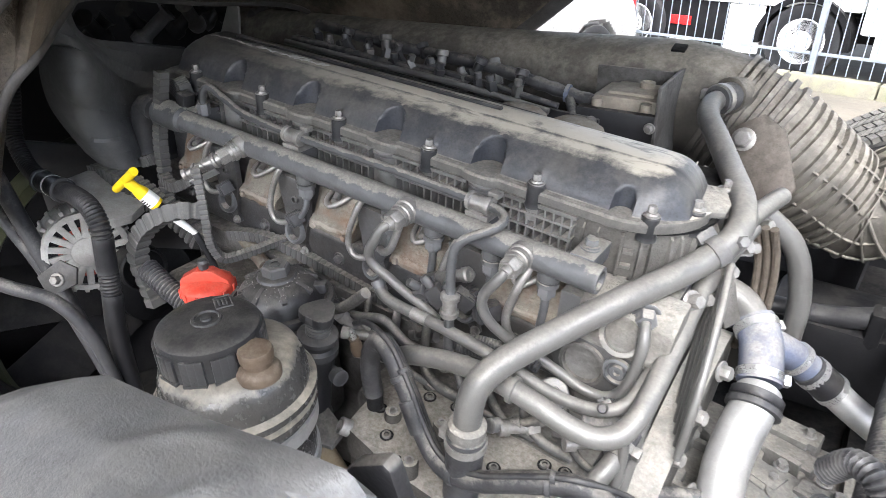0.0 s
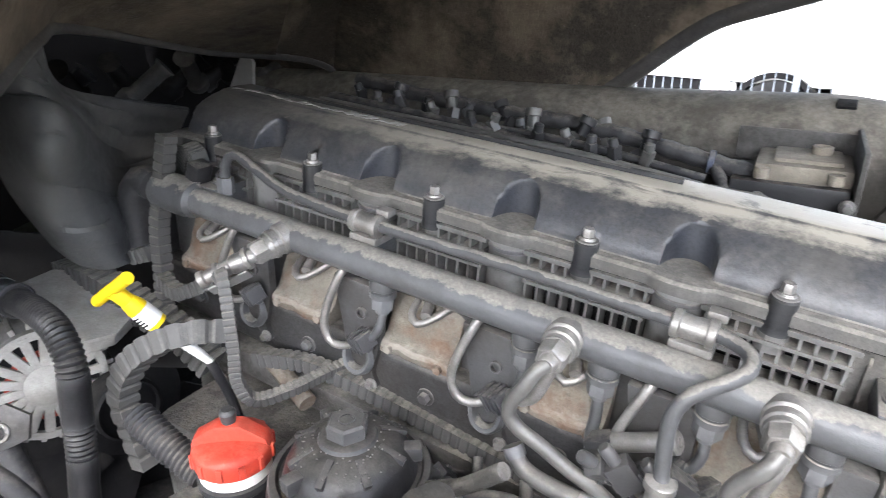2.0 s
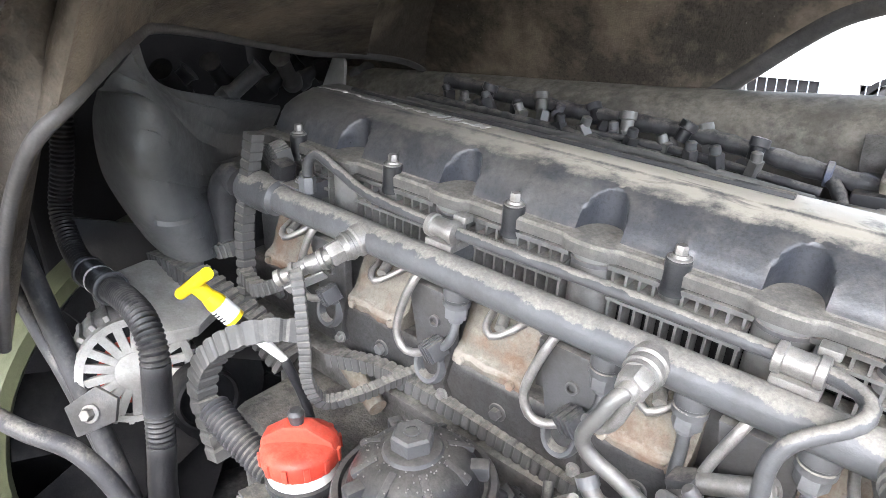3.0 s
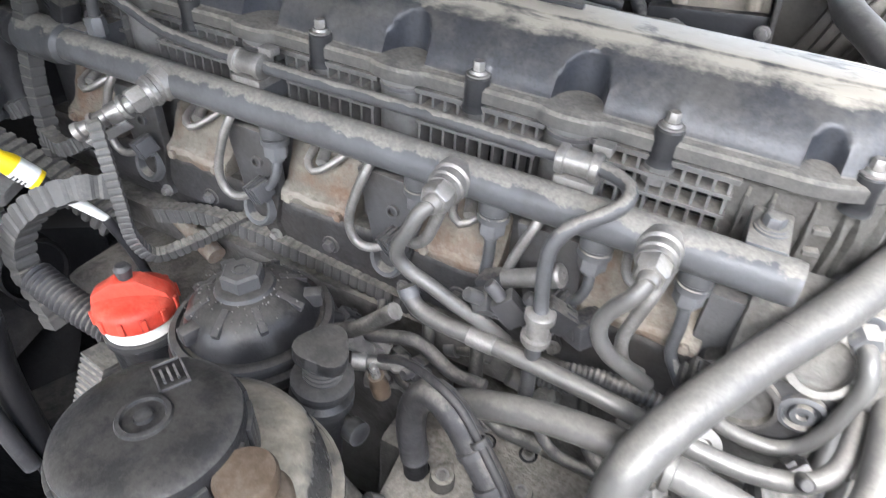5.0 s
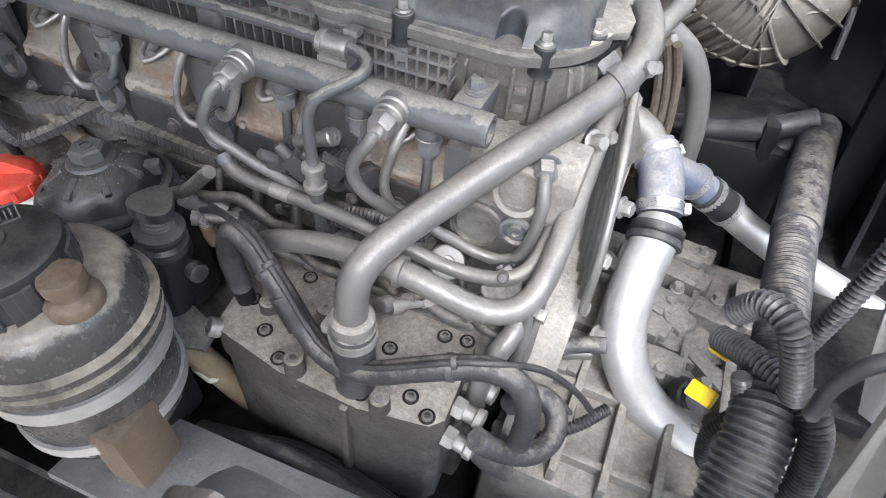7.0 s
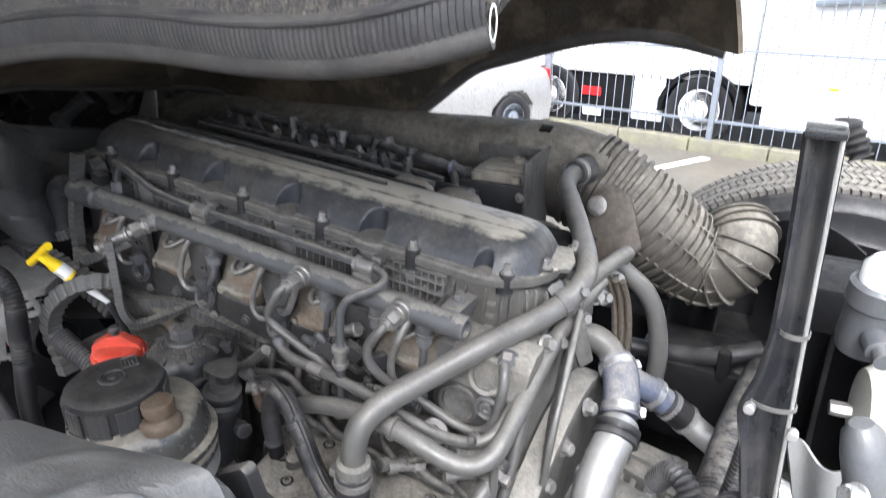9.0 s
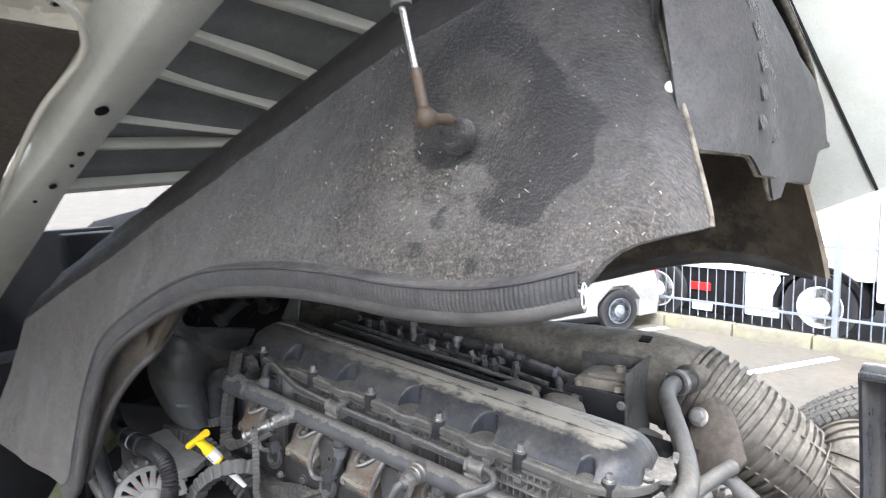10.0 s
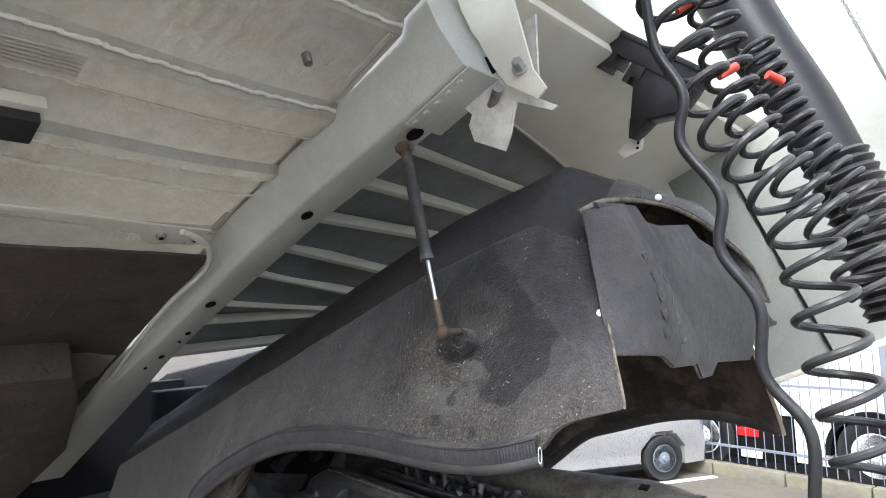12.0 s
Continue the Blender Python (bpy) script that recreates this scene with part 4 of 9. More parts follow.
part("end_foot", own, alt_dust, rail, "pale cast foot under the rail end")
BANJO = {}
for u in (-0.478, -0.15, 0.024):
    d = Vector((0.02, -1.0, -0.06)).normalized() if u > -0.3 else Vector((-0.28, -0.9, -0.3)).normalized()
    at = Vector((u, RV, RW + 0.002))
    own = lathe([(0.0178, 0.006), (0.0178, 0.0165), (0.0165, 0.018), (0.0155, 0.0185), (0.0155, 0.0225), (0.0165, 0.0235), (0.0165, 0.0275), (0.0148, 0.029), (0.0142, 0.034)], 26, aim(at, d))
    hexagon(0.0138, 0.016, aim(at + d * 0.034, d, 0.4), own)
    lathe([(0.0085, 0.05), (0.008, 0.056), (0.0066, 0.058)], 16, aim(at, d), own)
    part("fitting", own, steel, rail)
    BANJO[u] = at + d * 0.054
for u in (-0.355, -0.19, -0.116, -0.024, 0.056):
    at = Vector((u, RV + 0.004, RW))
    own = lathe([(0.0125, -0.01), (0.0145, -0.0175), (0.0145, -0.026), (0.0135, -0.027), (0.0135, -0.029), (0.0145, -0.030), (0.0145, -0.036), (0.0125, -0.037)], 22, Matrix.Translation(at))
    hexagon(0.0125, 0.013, Matrix.Translation(at + Vector((0, 0, -0.05))), own)
    lathe([(0.0085, -0.049), (0.0075, -0.056), (0.0052, -0.057)], 16, Matrix.Translation(at), own)
    part("injector_fitting", own, rail_paint, rail)


def pipe(name, pts, r, material, label, category, space=ENG, group="", seg=12):
    return single(name, tube(pts, r, seg), material, label, category, space, group)


# injector lines: up from the plug block, a narrow loop down and back behind the rail
for g, f in ((-0.385, -0.355), (-0.22, -0.19), (-0.055, -0.024)):
    pts = [(f, RV + 0.004, RW - 0.052), (f + 0.002, -0.062, -0.135), (f - 0.004, -0.066, -0.15), (g + 0.014, -0.068, -0.160)]
    pipe("injector_pipe", pts, 0.005, rail_paint, "short bent pipe from rail fitting to plug block", "pipe", group="injector pipes")
for g in GLAND:
    pts = [(g + 0.006, -0.069, -0.164), (g - 0.012, -0.072, -0.174), (g - 0.027, -0.073, -0.174), (g - 0.036, -0.073, -0.161), (g - 0.037, -0.072, -0.145), (g - 0.03, -0.07, -0.118), (g - 0.02, -0.065, -0.09), (g - 0.012, -0.05, -0.07)]
    pipe("injector_pipe", pts, 0.0047, steel, "looped bright steel injector pipe below the fuel rail", "pipe", group="injector pipes")
for u in (-0.116, 0.056):
    pipe("injector_pipe", [(u, RV + 0.004, RW - 0.052), (u + 0.002, -0.06, -0.14), (u + 0.003, -0.066, -0.168), (u + 0.013, -0.075, -0.178), (u + 0.022, -0.085, -0.185)], 0.0055, rail_paint, "straight grey pipe dropping from the rail", "pipe", group="injector pipes")
a = BANJO[-0.15]
pipe("fuel_pipe", [a, a + Vector((-0.006, -0.008, -0.006)), (-0.161, -0.126, -0.09), (-0.17, -0.127, -0.108), (-0.171, -0.126, -0.122), (-0.162, -0.125, -0.132), (-0.14, -0.122, -0.143), (-0.115, -0.118, -0.158), (-0.09, -0.112, -0.172), (-0.07, -0.105, -0.19)], 0.0066, pipe_paint, "bent grey high-pressure fuel pipe", "pipe", group="fuel pipes")
pipe("fuel_pipe", [(-0.15, -0.085, -0.075), (-0.155, -0.09, -0.1), (-0.163, -0.092, -0.122), (-0.175, -0.09, -0.133), (-0.19, -0.08, -0.138)], 0.0055, steel, "short looped fuel pipe behind the fitting", "pipe", group="fuel pipes")
a = BANJO[0.024]
pipe("fuel_pipe", [a, a + Vector((-0.005, -0.008, -0.01)), (0.008, -0.122, -0.097), (0.003, -0.122, -0.112), (0.005, -0.121, -0.128), (0.016, -0.118, -0.145), (0.03, -0.112, -0.158), (0.05, -0.1, -0.178)], 0.0068, pipe_paint, "bent grey high-pressure fuel pipe", "pipe", group="fuel pipes")
pipe("fuel_pipe", [(0.036, -0.07, -0.078), (0.031, -0.083, -0.1), (0.025, -0.086, -0.125), (0.02, -0.086, -0.155), (0.028, -0.085, -0.18), (0.045, -0.08, -0.19)], 0.0058, steel, "thin steel fuel pipe behind the high-pressure pipe", "pipe", group="fuel pipes")
# return line along the top of the rail
ret = thing("return_line", "thin grey fuel return line clipped along the rail", "pipe", E(-0.25, -0.045, -0.03))
part("line", tube([(-0.598, -0.045, -0.045), (-0.598, -0.042, -0.015), (-0.588, -0.038, -0.004), (-0.565, -0.036, -0.012), (-0.512, -0.036, -0.030), (-0.46, -0.04, -0.032), (-0.39, -0.044, -0.032), (-0.2, -0.045, -0.030), (-0.06, -0.046, -0.031),
                 (-0.03, -0.05, -0.030), (-0.014, -0.058, -0.031), (-0.008, -0.068, -0.033), (-0.011, -0.083, -0.037), (-0.026, -0.096, -0.045), (-0.04, -0.106, -0.054), (-0.047, -0.112, -0.066), (-0.048, -0.116, -0.085), (-0.043, -0.121, -0.125)], 0.0062, 12), rail_paint, ret)
own = hexagon(0.0105, 0.02, Matrix.Translation((-0.598, -0.045, -0.052)))
part("end_nut", own, rail_paint, ret)
for u in (-0.385, -0.055):
    own = lathe([(0.0085, -0.018), (0.012, -0.017), (0.0125, -0.0145), (0.0125, -0.011), (0.0105, -0.01), (0.0105, 0.01), (0.0125, 0.011), (0.0125, 0.0145), (0.012, 0.017), (0.0085, 0.018)], 20, aim((u, -0.046, -0.032), (1, 0, 0)))
    box((u - 0.016, -0.056, -0.052), (u + 0.018, -0.024, -0.043), 0.0015, bm=own)
    part("pipe_clip", own, steel, ret)
    own = tube([(u + 0.012, -0.034, -0.04), (u + 0.013, -0.033, -0.02)], 0.0045, 10)
    box((u + 0.006, -0.04, -0.024), (u + 0.022, -0.026, -0.016), 0.002, bm=own)
    part("clip_screw", own, steel, ret)
own = lathe([(0.0075, -0.022), (0.011, -0.021), (0.0125, -0.018), (0.0125, -0.013), (0.0095, -0.012), (0.0095, 0.004), (0.0125, 0.005), (0.0125, 0.012), (0.011, 0.0135), (0.0075, 0.014)], 20, Matrix.Translation((-0.0425, -0.1215, -0.138)))
part("coupling", own, steel, ret)
part("drop_pipe", tube([(-0.0425, -0.1215, -0.155), (-0.042, -0.12, -0.19), (-0.04, -0.12, -0.25)], 0.0068), rail_paint, ret)
sn = thing("rod_sensor", "grey rod-shaped sensor lying under the rail", "sensor", E(-0.06, -0.07, -0.13))
part("body", lathe([(0.0085, 0), (0.0085, 0.046), (0.0105, 0.047), (0.0105, 0.056), (0.0085, 0.058), (0.004, 0.058), (0.004, 0.056), (0, 0.056)], 20, aim((-0.09, -0.078, -0.145), (0.72, -0.05, 0.42))), steel, sn)
part("plug", box((-0.011, -0.009, -0.018), (0.011, 0.009, 0.006), 0.002, aim((-0.094, -0.079, -0.149), (0.72, -0.05, 0.42))), grey_hose, sn)
own = box((-0.016, -0.012, -0.012), (0.016, 0.012, 0.012), 0.003, aim((-0.012, -0.078, -0.165), (0.8, -0.5, 0.2)))
box((-0.017, -0.006, -0.008), (0.017, 0.013, 0.004), 0.001, aim((-0.012, -0.078, -0.165), (0.8, -0.5, 0.2)), own)
single("plug_connector", own, grey_hose, "dusty grey plug connector on the engine side", "connector", group="plug connectors")
# pressure sensor on the first fitting
pts_b = BANJO[-0.478]
own = lathe([(0.0125, 0), (0.0125, 0.004), (0.0105, 0.006), (0.0105, 0.02), (0.0085, 0.022), (0.0085, 0.034), (0.0105, 0.035), (0.0105, 0.039), (0.0075, 0.04), (0.0075, 0.05), (0.0095, 0.052), (0.0095, 0.058), (0, 0.059)], 20, aim(pts_b, (-0.62, -0.6, -0.42)))
prs = thing("pressure_sensor", "steel rail pressure sensor on the front fitting", "sensor", E(-0.5, -0.14, -0.09))
part("body", own, steel, prs)
own = box((-0.007, -0.0035, 0.004), (0.007, -0.001, 0.05), 0.001, aim(pts_b + Vector((0.004, 0.0, -0.014)), (-0.62, -0.6, -0.42), 1.0))
part("lead_plate", own, alu, prs)

# ---- pipes and hoses of the near side ----
big = thing("coolant_pipe", "thick light grey coolant pipe running up across the engine", "pipe", E(0.05, -0.22, -0.25))
part("tube", tube([(0.054, -0.221, -0.225), (0.053, -0.219, -0.185), (0.054, -0.21, -0.16), (0.061, -0.193, -0.144), (0.073, -0.17, -0.132), (0.107, -0.115, -0.111), (0.15, -0.058, -0.082), (0.187, 0.01, -0.069), (0.21, 0.05, -0.055), (0.226, 0.078, -0.035), (0.228, 0.105, -0.022),
                  (0.217, 0.14, -0.012), (0.18, 0.22, -0.004), (0.14, 0.29, 0.011), (0.112, 0.34, 0.021), (0.106, 0.39, 0.028), (0.125, 0.45, 0.028)], 0.0165, 20), pipe_paint, big)
part("collar", lathe([(0.0175, -0.01), (0.0215, -0.008), (0.0225, -0.003), (0.0225, 0.008), (0.0195, 0.011), (0.0168, 0.012)], 26, Matrix.Translation((0.054, -0.221, -0.215))), gear_cast, big, "dust-rimmed collar")
part("joint_line", lathe([(0.0166, -0.0012), (0.0172, -0.0008), (0.0172, 0.0008), (0.0166, 0.0012)], 24, aim((0.128, -0.0865, -0.0965), (0.6, 0.75, 0.28)), ring=True), pipe_paint, big)
part("hose_stub", lathe([(0.0225, -0.14), (0.0225, -0.05), (0.0235, -0.03), (0.0235, -0.008), (0.02, -0.006)], 28, Matrix.Translation((0.054, -0.221, -0.215))), grey_hose, big)
part("hose_clamp", clamp_band((0.054, -0.221, -0.235), (0, 0, 1), 0.0237), steel, big)
part("upper_sleeve", lathe([(0.0225, -0.03), (0.0235, -0.028), (0.0235, 0.036), (0.0225, 0.038), (0.0175, 0.04)], 24, aim((0.117, 0.425, 0.029), (0.3, 0.9, 0.0))), grey_hose, big)
for s in (-0.02, 0.026):
    part("hose_clamp", clamp_band(Vector((0.117, 0.425, 0.029)) + Vector((0.3, 0.9, 0.0)).normalized() * s, (0.3, 0.9, 0), 0.0236), steel, big)
own = lathe([(0.0172, -0.008), (0.0192, -0.008), (0.0192, 0.008), (0.0172, 0.008)], 24, aim((0.216, 0.06, -0.048), (0.55, 0.7, 0.5)), ring=True)
box((-0.002, 0.016, -0.012), (0.02, 0.03, 0.012), 0.002, aim((0.216, 0.06, -0.048), (0.55, 0.7, 0.5), radians(-40)), own)
hexagon(0.008, 0.014, aim((0.232, 0.075, -0.035), (0.6, -0.6, 0.5)), own, 0.011)
part("pipe_clamp", own, grey_paint, big)

sec = thing("lower_coolant_pipe", "light grey bent coolant pipe with a sharp lower bend", "pipe", E(0.1, -0.16, -0.21))
part("tube", tube([(-0.1, -0.16, -0.236), (-0.079, -0.16, -0.219), (-0.05, -0.161, -0.205), (-0.01, -0.163, -0.19), (0.035, -0.168, -0.178), (0.08, -0.172, -0.175), (0.12, -0.173, -0.18), (0.158, -0.17, -0.19), (0.184, -0.162, -0.194), (0.202, -0.149, -0.19), (0.212, -0.13, -0.178), (0.215, -0.09, -0.157), (0.214, -0.02, -0.132),
                  (0.213, 0.065, -0.112), (0.222, 0.14, -0.088), (0.233, 0.2, -0.07)], 0.0128, 18), pipe_paint, sec)
part("collar", lathe([(0.0132, -0.004), (0.0165, -0.003), (0.0165, 0.003), (0.0132, 0.004)], 22, aim((0.082, -0.172, -0.175), (1, 0, 0)), ring=True), pipe_paint, sec)
tcl = thing("thin_coolant_line", "thin grey pipe with a pale capped end", "pipe", E(0, -0.12, -0.18))
part("tube", tube([(-0.166, -0.112, -0.17), (-0.158, -0.115, -0.18), (-0.14, -0.118, -0.184), (-0.08, -0.121, -0.183), (-0.034, -0.123, -0.183), (0.01, -0.125, -0.185), (0.055, -0.126, -0.19), (0.1, -0.125, -0.199), (0.145, -0.122, -0.201), (0.178, -0.117, -0.193), (0.194, -0.104, -0.183), (0.202, -0.06, -0.163), (0.205, 0.0, -0.143), (0.212, 0.08, -0.115)], 0.0082, 12), pipe_paint, tcl)
part("end_cap", tube([(-0.169, -0.111, -0.166), (-0.163, -0.1135, -0.174)], 0.0098, 14), rail_paint, tcl, "pale rubber cap")
part("label_sleeve", tube([(-0.1, -0.1205, -0.1835), (-0.075, -0.1215, -0.183)], 0.0088, 14), steel, tcl)
pipe("bowed_steel_pipe", [(0.178, -0.045, -0.105), (0.183, -0.062, -0.106), (0.188, -0.072, -0.12), (0.187, -0.074, -0.148), (0.183, -0.074, -0.18), (0.174, -0.075, -0.203), (0.158, -0.077, -0.214), (0.13, -0.08, -0.213), (0.1, -0.085, -0.2), (0.07, -0.092, -0.185)], 0.0068, pipe_paint, "grey steel pipe bowed round the screw plug", "pipe")
own = hexagon(0.0125, 0.016, aim((0.176, -0.038, -0.103), (0.3, -0.9, -0.05)), flange=0.017)
single("pipe_nut", own, rail_paint, "large dusty union nut on the rear block", "nut")
single("wire_conduit", corrugated([(-0.04, -0.105, -0.205), (0.0, -0.1, -0.195), (0.04, -0.1, -0.19), (0.08, -0.1, -0.195)], 0.0082, 0.005, 0.0014, 14), grey_hose, "dusty ribbed conduit under the fuel pipes", "cable")
own = lathe([(0.006, 0), (0.019, 0.001), (0.021, 0.006), (0.019, 0.012), (0.012, 0.014), (0.012, 0.02), (0.016, 0.021), (0.016, 0.026), (0.007, 0.028), (0.006, 0.024), (0, 0.024)], 24, aim((0.1, -0.09, -0.235), (0.3, -0.6, 0.8)))
single("round_plug", own, steel, "ringed steel plug below the bowed pipe", "plug")
own = lathe([(0.012, -0.02), (0.012, 0.012), (0.016, 0.013), (0.016, 0.026), (0.012, 0.027)], 20, aim((0.165, -0.105, -0.235), (0.2, -0.5, 0.9)))
part_nut = clamp_band(Vector((0.165, -0.105, -0.235)) + Vector((0.2, -0.5, 0.9)).normalized() * 0.02, (0.2, -0.5, 0.9), 0.0162)
joined(part_nut, own)
single("clamped_stub", own, grey_paint, "short clamped hose stub beside the lower bend", "hose")
for pts, r in (([(0.195, 0.02, -0.16), (0.205, -0.02, -0.22), (0.21, -0.07, -0.32), (0.21, -0.1, -0.42)], 0.009), ([(0.2, -0.1, -0.19), (0.205, -0.11, -0.23), (0.21, -0.12, -0.29), (0.2, -0.13, -0.36)], 0.006)):
    pipe("drain_pipe", pts, r, pipe_paint, "grey drain pipe going down behind the block", "pipe", group="drain pipes")
elb = thing("drain_elbow", "clamped grey hose elbow running down beside the block", "hose", E(0.2, -0.12, -0.3))
part("tube", tube([(0.2, -0.09, -0.255), (0.198, -0.12, -0.268), (0.188, -0.145, -0.29), (0.18, -0.158, -0.33), (0.178, -0.165, -0.4)], 0.0125, 16), pipe_paint, elb)
part("cuff", tube([(0.201, -0.075, -0.248), (0.199, -0.112, -0.264)], 0.0155, 18), grey_hose, elb)
part("hose_clamp", clamp_band((0.2, -0.096, -0.2575), (-0.05, -0.9, -0.4), 0.0157), steel, elb)

# silver charge pipe with blue hoses
charge = thing("charge_pipe", "bare aluminium coolant pipe with blue clamped hoses", "pipe", E(0.31, 0.1, -0.36))
SIL = [(0.317, 0.165, -0.3), (0.318, 0.14, -0.309), (0.314, 0.1, -0.335), (0.315, 0.06, -0.375), (0.331, 0.03, -0.423), (0.372, 0.01, -0.476), (0.43, -0.005, -0.508), (0.5, -0.022, -0.53), (0.6, -0.05, -0.55)]
part("elbow", tube([(0.2, 0.27, -0.225), (0.228, 0.272, -0.222), (0.257, 0.265, -0.23), (0.278, 0.248, -0.244)], 0.024, 22), pipe_paint, charge)
part("pipe", tube(SIL, 0.0315, 28), alu, charge)
part("blue_hose", tube([(0.274, 0.252, -0.241), (0.29, 0.235, -0.252), (0.304, 0.205, -0.27), (0.313, 0.175, -0.292)], 0.031, 24), blue_hose, charge, "blue silicone hose")
own = lathe([(0.0325, -0.014), (0.037, -0.013), (0.037, -0.003), (0.035, 0.0), (0.0385, 0.003), (0.0385, 0.012), (0.0325, 0.014)], 32, aim((0.318, 0.146, -0.307), (0.03, -0.84, -0.54)))
part("rubber_ring", own, black_hose, charge)
for at, way in (((0.283, 0.243, -0.247), (0.6, -0.7, -0.4)), ((0.311, 0.184, -0.286), (0.25, -0.78, -0.57))):
    part("hose_clamp", clamp_band(at, way, 0.0316, 0.013), bright_steel, charge)
part("branch_hose", tube([(0.305, 0.24, -0.262), (0.34, 0.272, -0.29), (0.375, 0.29, -0.318)], 0.0245, 22), blue_hose, charge, "blue silicone branch hose")
part("branch_sleeve", tube([(0.37, 0.287, -0.314), (0.415, 0.3, -0.345)], 0.027, 22), black_hose, charge)
part("branch_pipe", tube([(0.405, 0.297, -0.338), (0.45, 0.3, -0.365), (0.55, 0.29, -0.4), (0.75, 0.27, -0.45)], 0.0235, 20), alu, charge)
for at in ((0.349, 0.279, -0.298), (0.378, 0.2905, -0.32), (0.41, 0.299, -0.342)):
    part("hose_clamp", clamp_band(at, (0.78, 0.3, -0.55), 0.0268), bright_steel, charge)

# compressor block with its socket screws
block = thing("compressor_block", "dusty cast block with recessed socket screws", "compressor", E(0, -0.18, -0.4))
bl = [(-0.133, -0.222), (-0.122, -0.229), (-0.03, -0.247), (0.07, -0.25), (0.15, -0.236), (0.163, -0.222), (0.158, -0.118), (0.145, -0.104), (-0.07, -0.098), (-0.13, -0.128), (-0.14, -0.16)]
part("body", plate(bl, 0.05, Matrix.Translation((0, 0, -0.377)), 0.003), block_dust, block)
part("lower_body", plate([(x * 0.985, y + 0.005) for x, y in bl], 0.16, Matrix.Translation((0, 0, -0.54)), 0.003), cast, block)
for x, y in ((-0.113, -0.173), (-0.075, -0.206), (-0.039, -0.232), (0.066, -0.232), (0.117, -0.212), (0.143, -0.226), (0.068, -0.165), (0.119, -0.121), (0.146, -0.116), (-0.028, -0.106), (-0.07, -0.113), (0.015, -0.163)):
    s = part("screw_ring", lathe([(0.0095, 0), (0.0095, 0.0018), (0.008, 0.0024), (0.0072, 0.0006), (0, 0.0006)], 18, Matrix.Translation((x, y, -0.3275))), dark_part, block)
    part("screw", lathe([(0.0066, 0), (0.0066, 0.0028), (0.0058, 0.0038), (0.0036, 0.0038), (0.0034, 0.0012), (0, 0.0012)], 12, Matrix.Translation((x, y, -0.3273))), cast, s)
for x, y, h in ((-0.014, -0.237, 0.025), (-0.017, -0.161, 0.024), (-0.088, -0.176, 0.014), (0.092, -0.238, 0.02)):
    s = part("post", lathe([(0.0125, -0.012), (0.0118, h), (0.0108, h + 0.003), (0.0065, h + 0.003), (0.006, h + 0.001), (0, h + 0.001)], 20, Matrix.Translation((x, y, -0.33))), block_dust, block)
    part("post_screw", lathe([(0.0062, 0), (0.0062, 0.002), (0.0036, 0.0024), (0.0034, 0.0), (0, 0.0)], 14, Matrix.Translation((x, y, -0.3275 + h))), steel, s)
own = lathe([(0.012, 0), (0.012, 0.014), (0.008, 0.015), (0.0075, 0.008), (0, 0.008)], 18, aim((-0.128, -0.222, -0.335), (-0.6, -0.5, 0.5)))
part("corner_union", own, steel, block)
part("rib", box((0.05, -0.256, -0.48), (0.06, -0.244, -0.332), 0.002), block_dust, block)
for k, (x, y, z) in enumerate(((0.162, -0.19, -0.345), (0.163, -0.15, -0.352), (0.163, -0.215, -0.37))):
    own = hexagon(0.0135, 0.014, aim((x, y, z), (1, -0.12, -0.05)))
    lathe([(0.010, 0.012), (0.010, 0.026), (0.0125, 0.028), (0.0125, 0.036), (0.008, 0.038)], 18, aim((x, y, z), (1, -0.12, -0.05)), own)
    part("union", own, steel, block)

hose = thing("heater_hose", "dark grey rubber heater hose strapped with black wire", "hose", E(0.04, -0.23, -0.3))
HP = [(-0.112, -0.188, -0.285), (-0.117, -0.189, -0.24), (-0.112, -0.19, -0.205), (-0.094, -0.194, -0.181), (-0.072, -0.2, -0.188), (-0.052, -0.206, -0.208), (-0.033, -0.212, -0.228), (-0.008, -0.22, -0.26), (0.02, -0.228, -0.282), (0.048, -0.232, -0.285), (0.082, -0.231, -0.274), (0.12, -0.224, -0.253), (0.158, -0.214, -0.236), (0.188, -0.205, -0.23), (0.214, -0.2, -0.234), (0.234, -0.2, -0.252), (0.243, -0.2, -0.29), (0.243, -0.2, -0.35)]
part("hose", tube(HP, 0.0132, 18), grey_hose, hose)
part("foot", tube([(-0.112, -0.188, -0.282), (-0.111, -0.186, -0.31)], 0.0115, 16), dark_part, hose)
part("wire", tube([(-0.16, -0.17, -0.2), (-0.13, -0.18, -0.178)] + [(x + 0.004, y - 0.003, z + 0.0155) for x, y, z in HP[3:14]] + [(0.24, -0.175, -0.24), (0.28, -0.15, -0.29), (0.31, -0.13, -0.35)], 0.0038, 10), black_hose, hose)
part("wire_sleeve", tube([(x - 0.001, y - 0.002, z + 0.0005) for x, y, z in HP[6:8]], 0.0142, 18), black_hose, hose)
for i in (5, 9, 12):
    p, q = Vector(HP[i]), Vector(HP[i + 1])
    own = lathe([(0.0134, -0.0035), (0.0148, -0.003), (0.0148, 0.003), (0.0134, 0.0035)], 22, aim(p, q - p), ring=True)
    lathe([(0.006, -0.003), (0.0072, -0.0025), (0.0072, 0.0025), (0.006, 0.003)], 16, aim(p + Vector((0.004, -0.003, 0.0155)), q - p), own, ring=True)
    box((0.0135, -0.004, -0.004), (0.02, 0.004, 0.004), 0.001, aim(p, q - p, -1.2), own)
    part("cable_tie", own, black_plastic, hose)
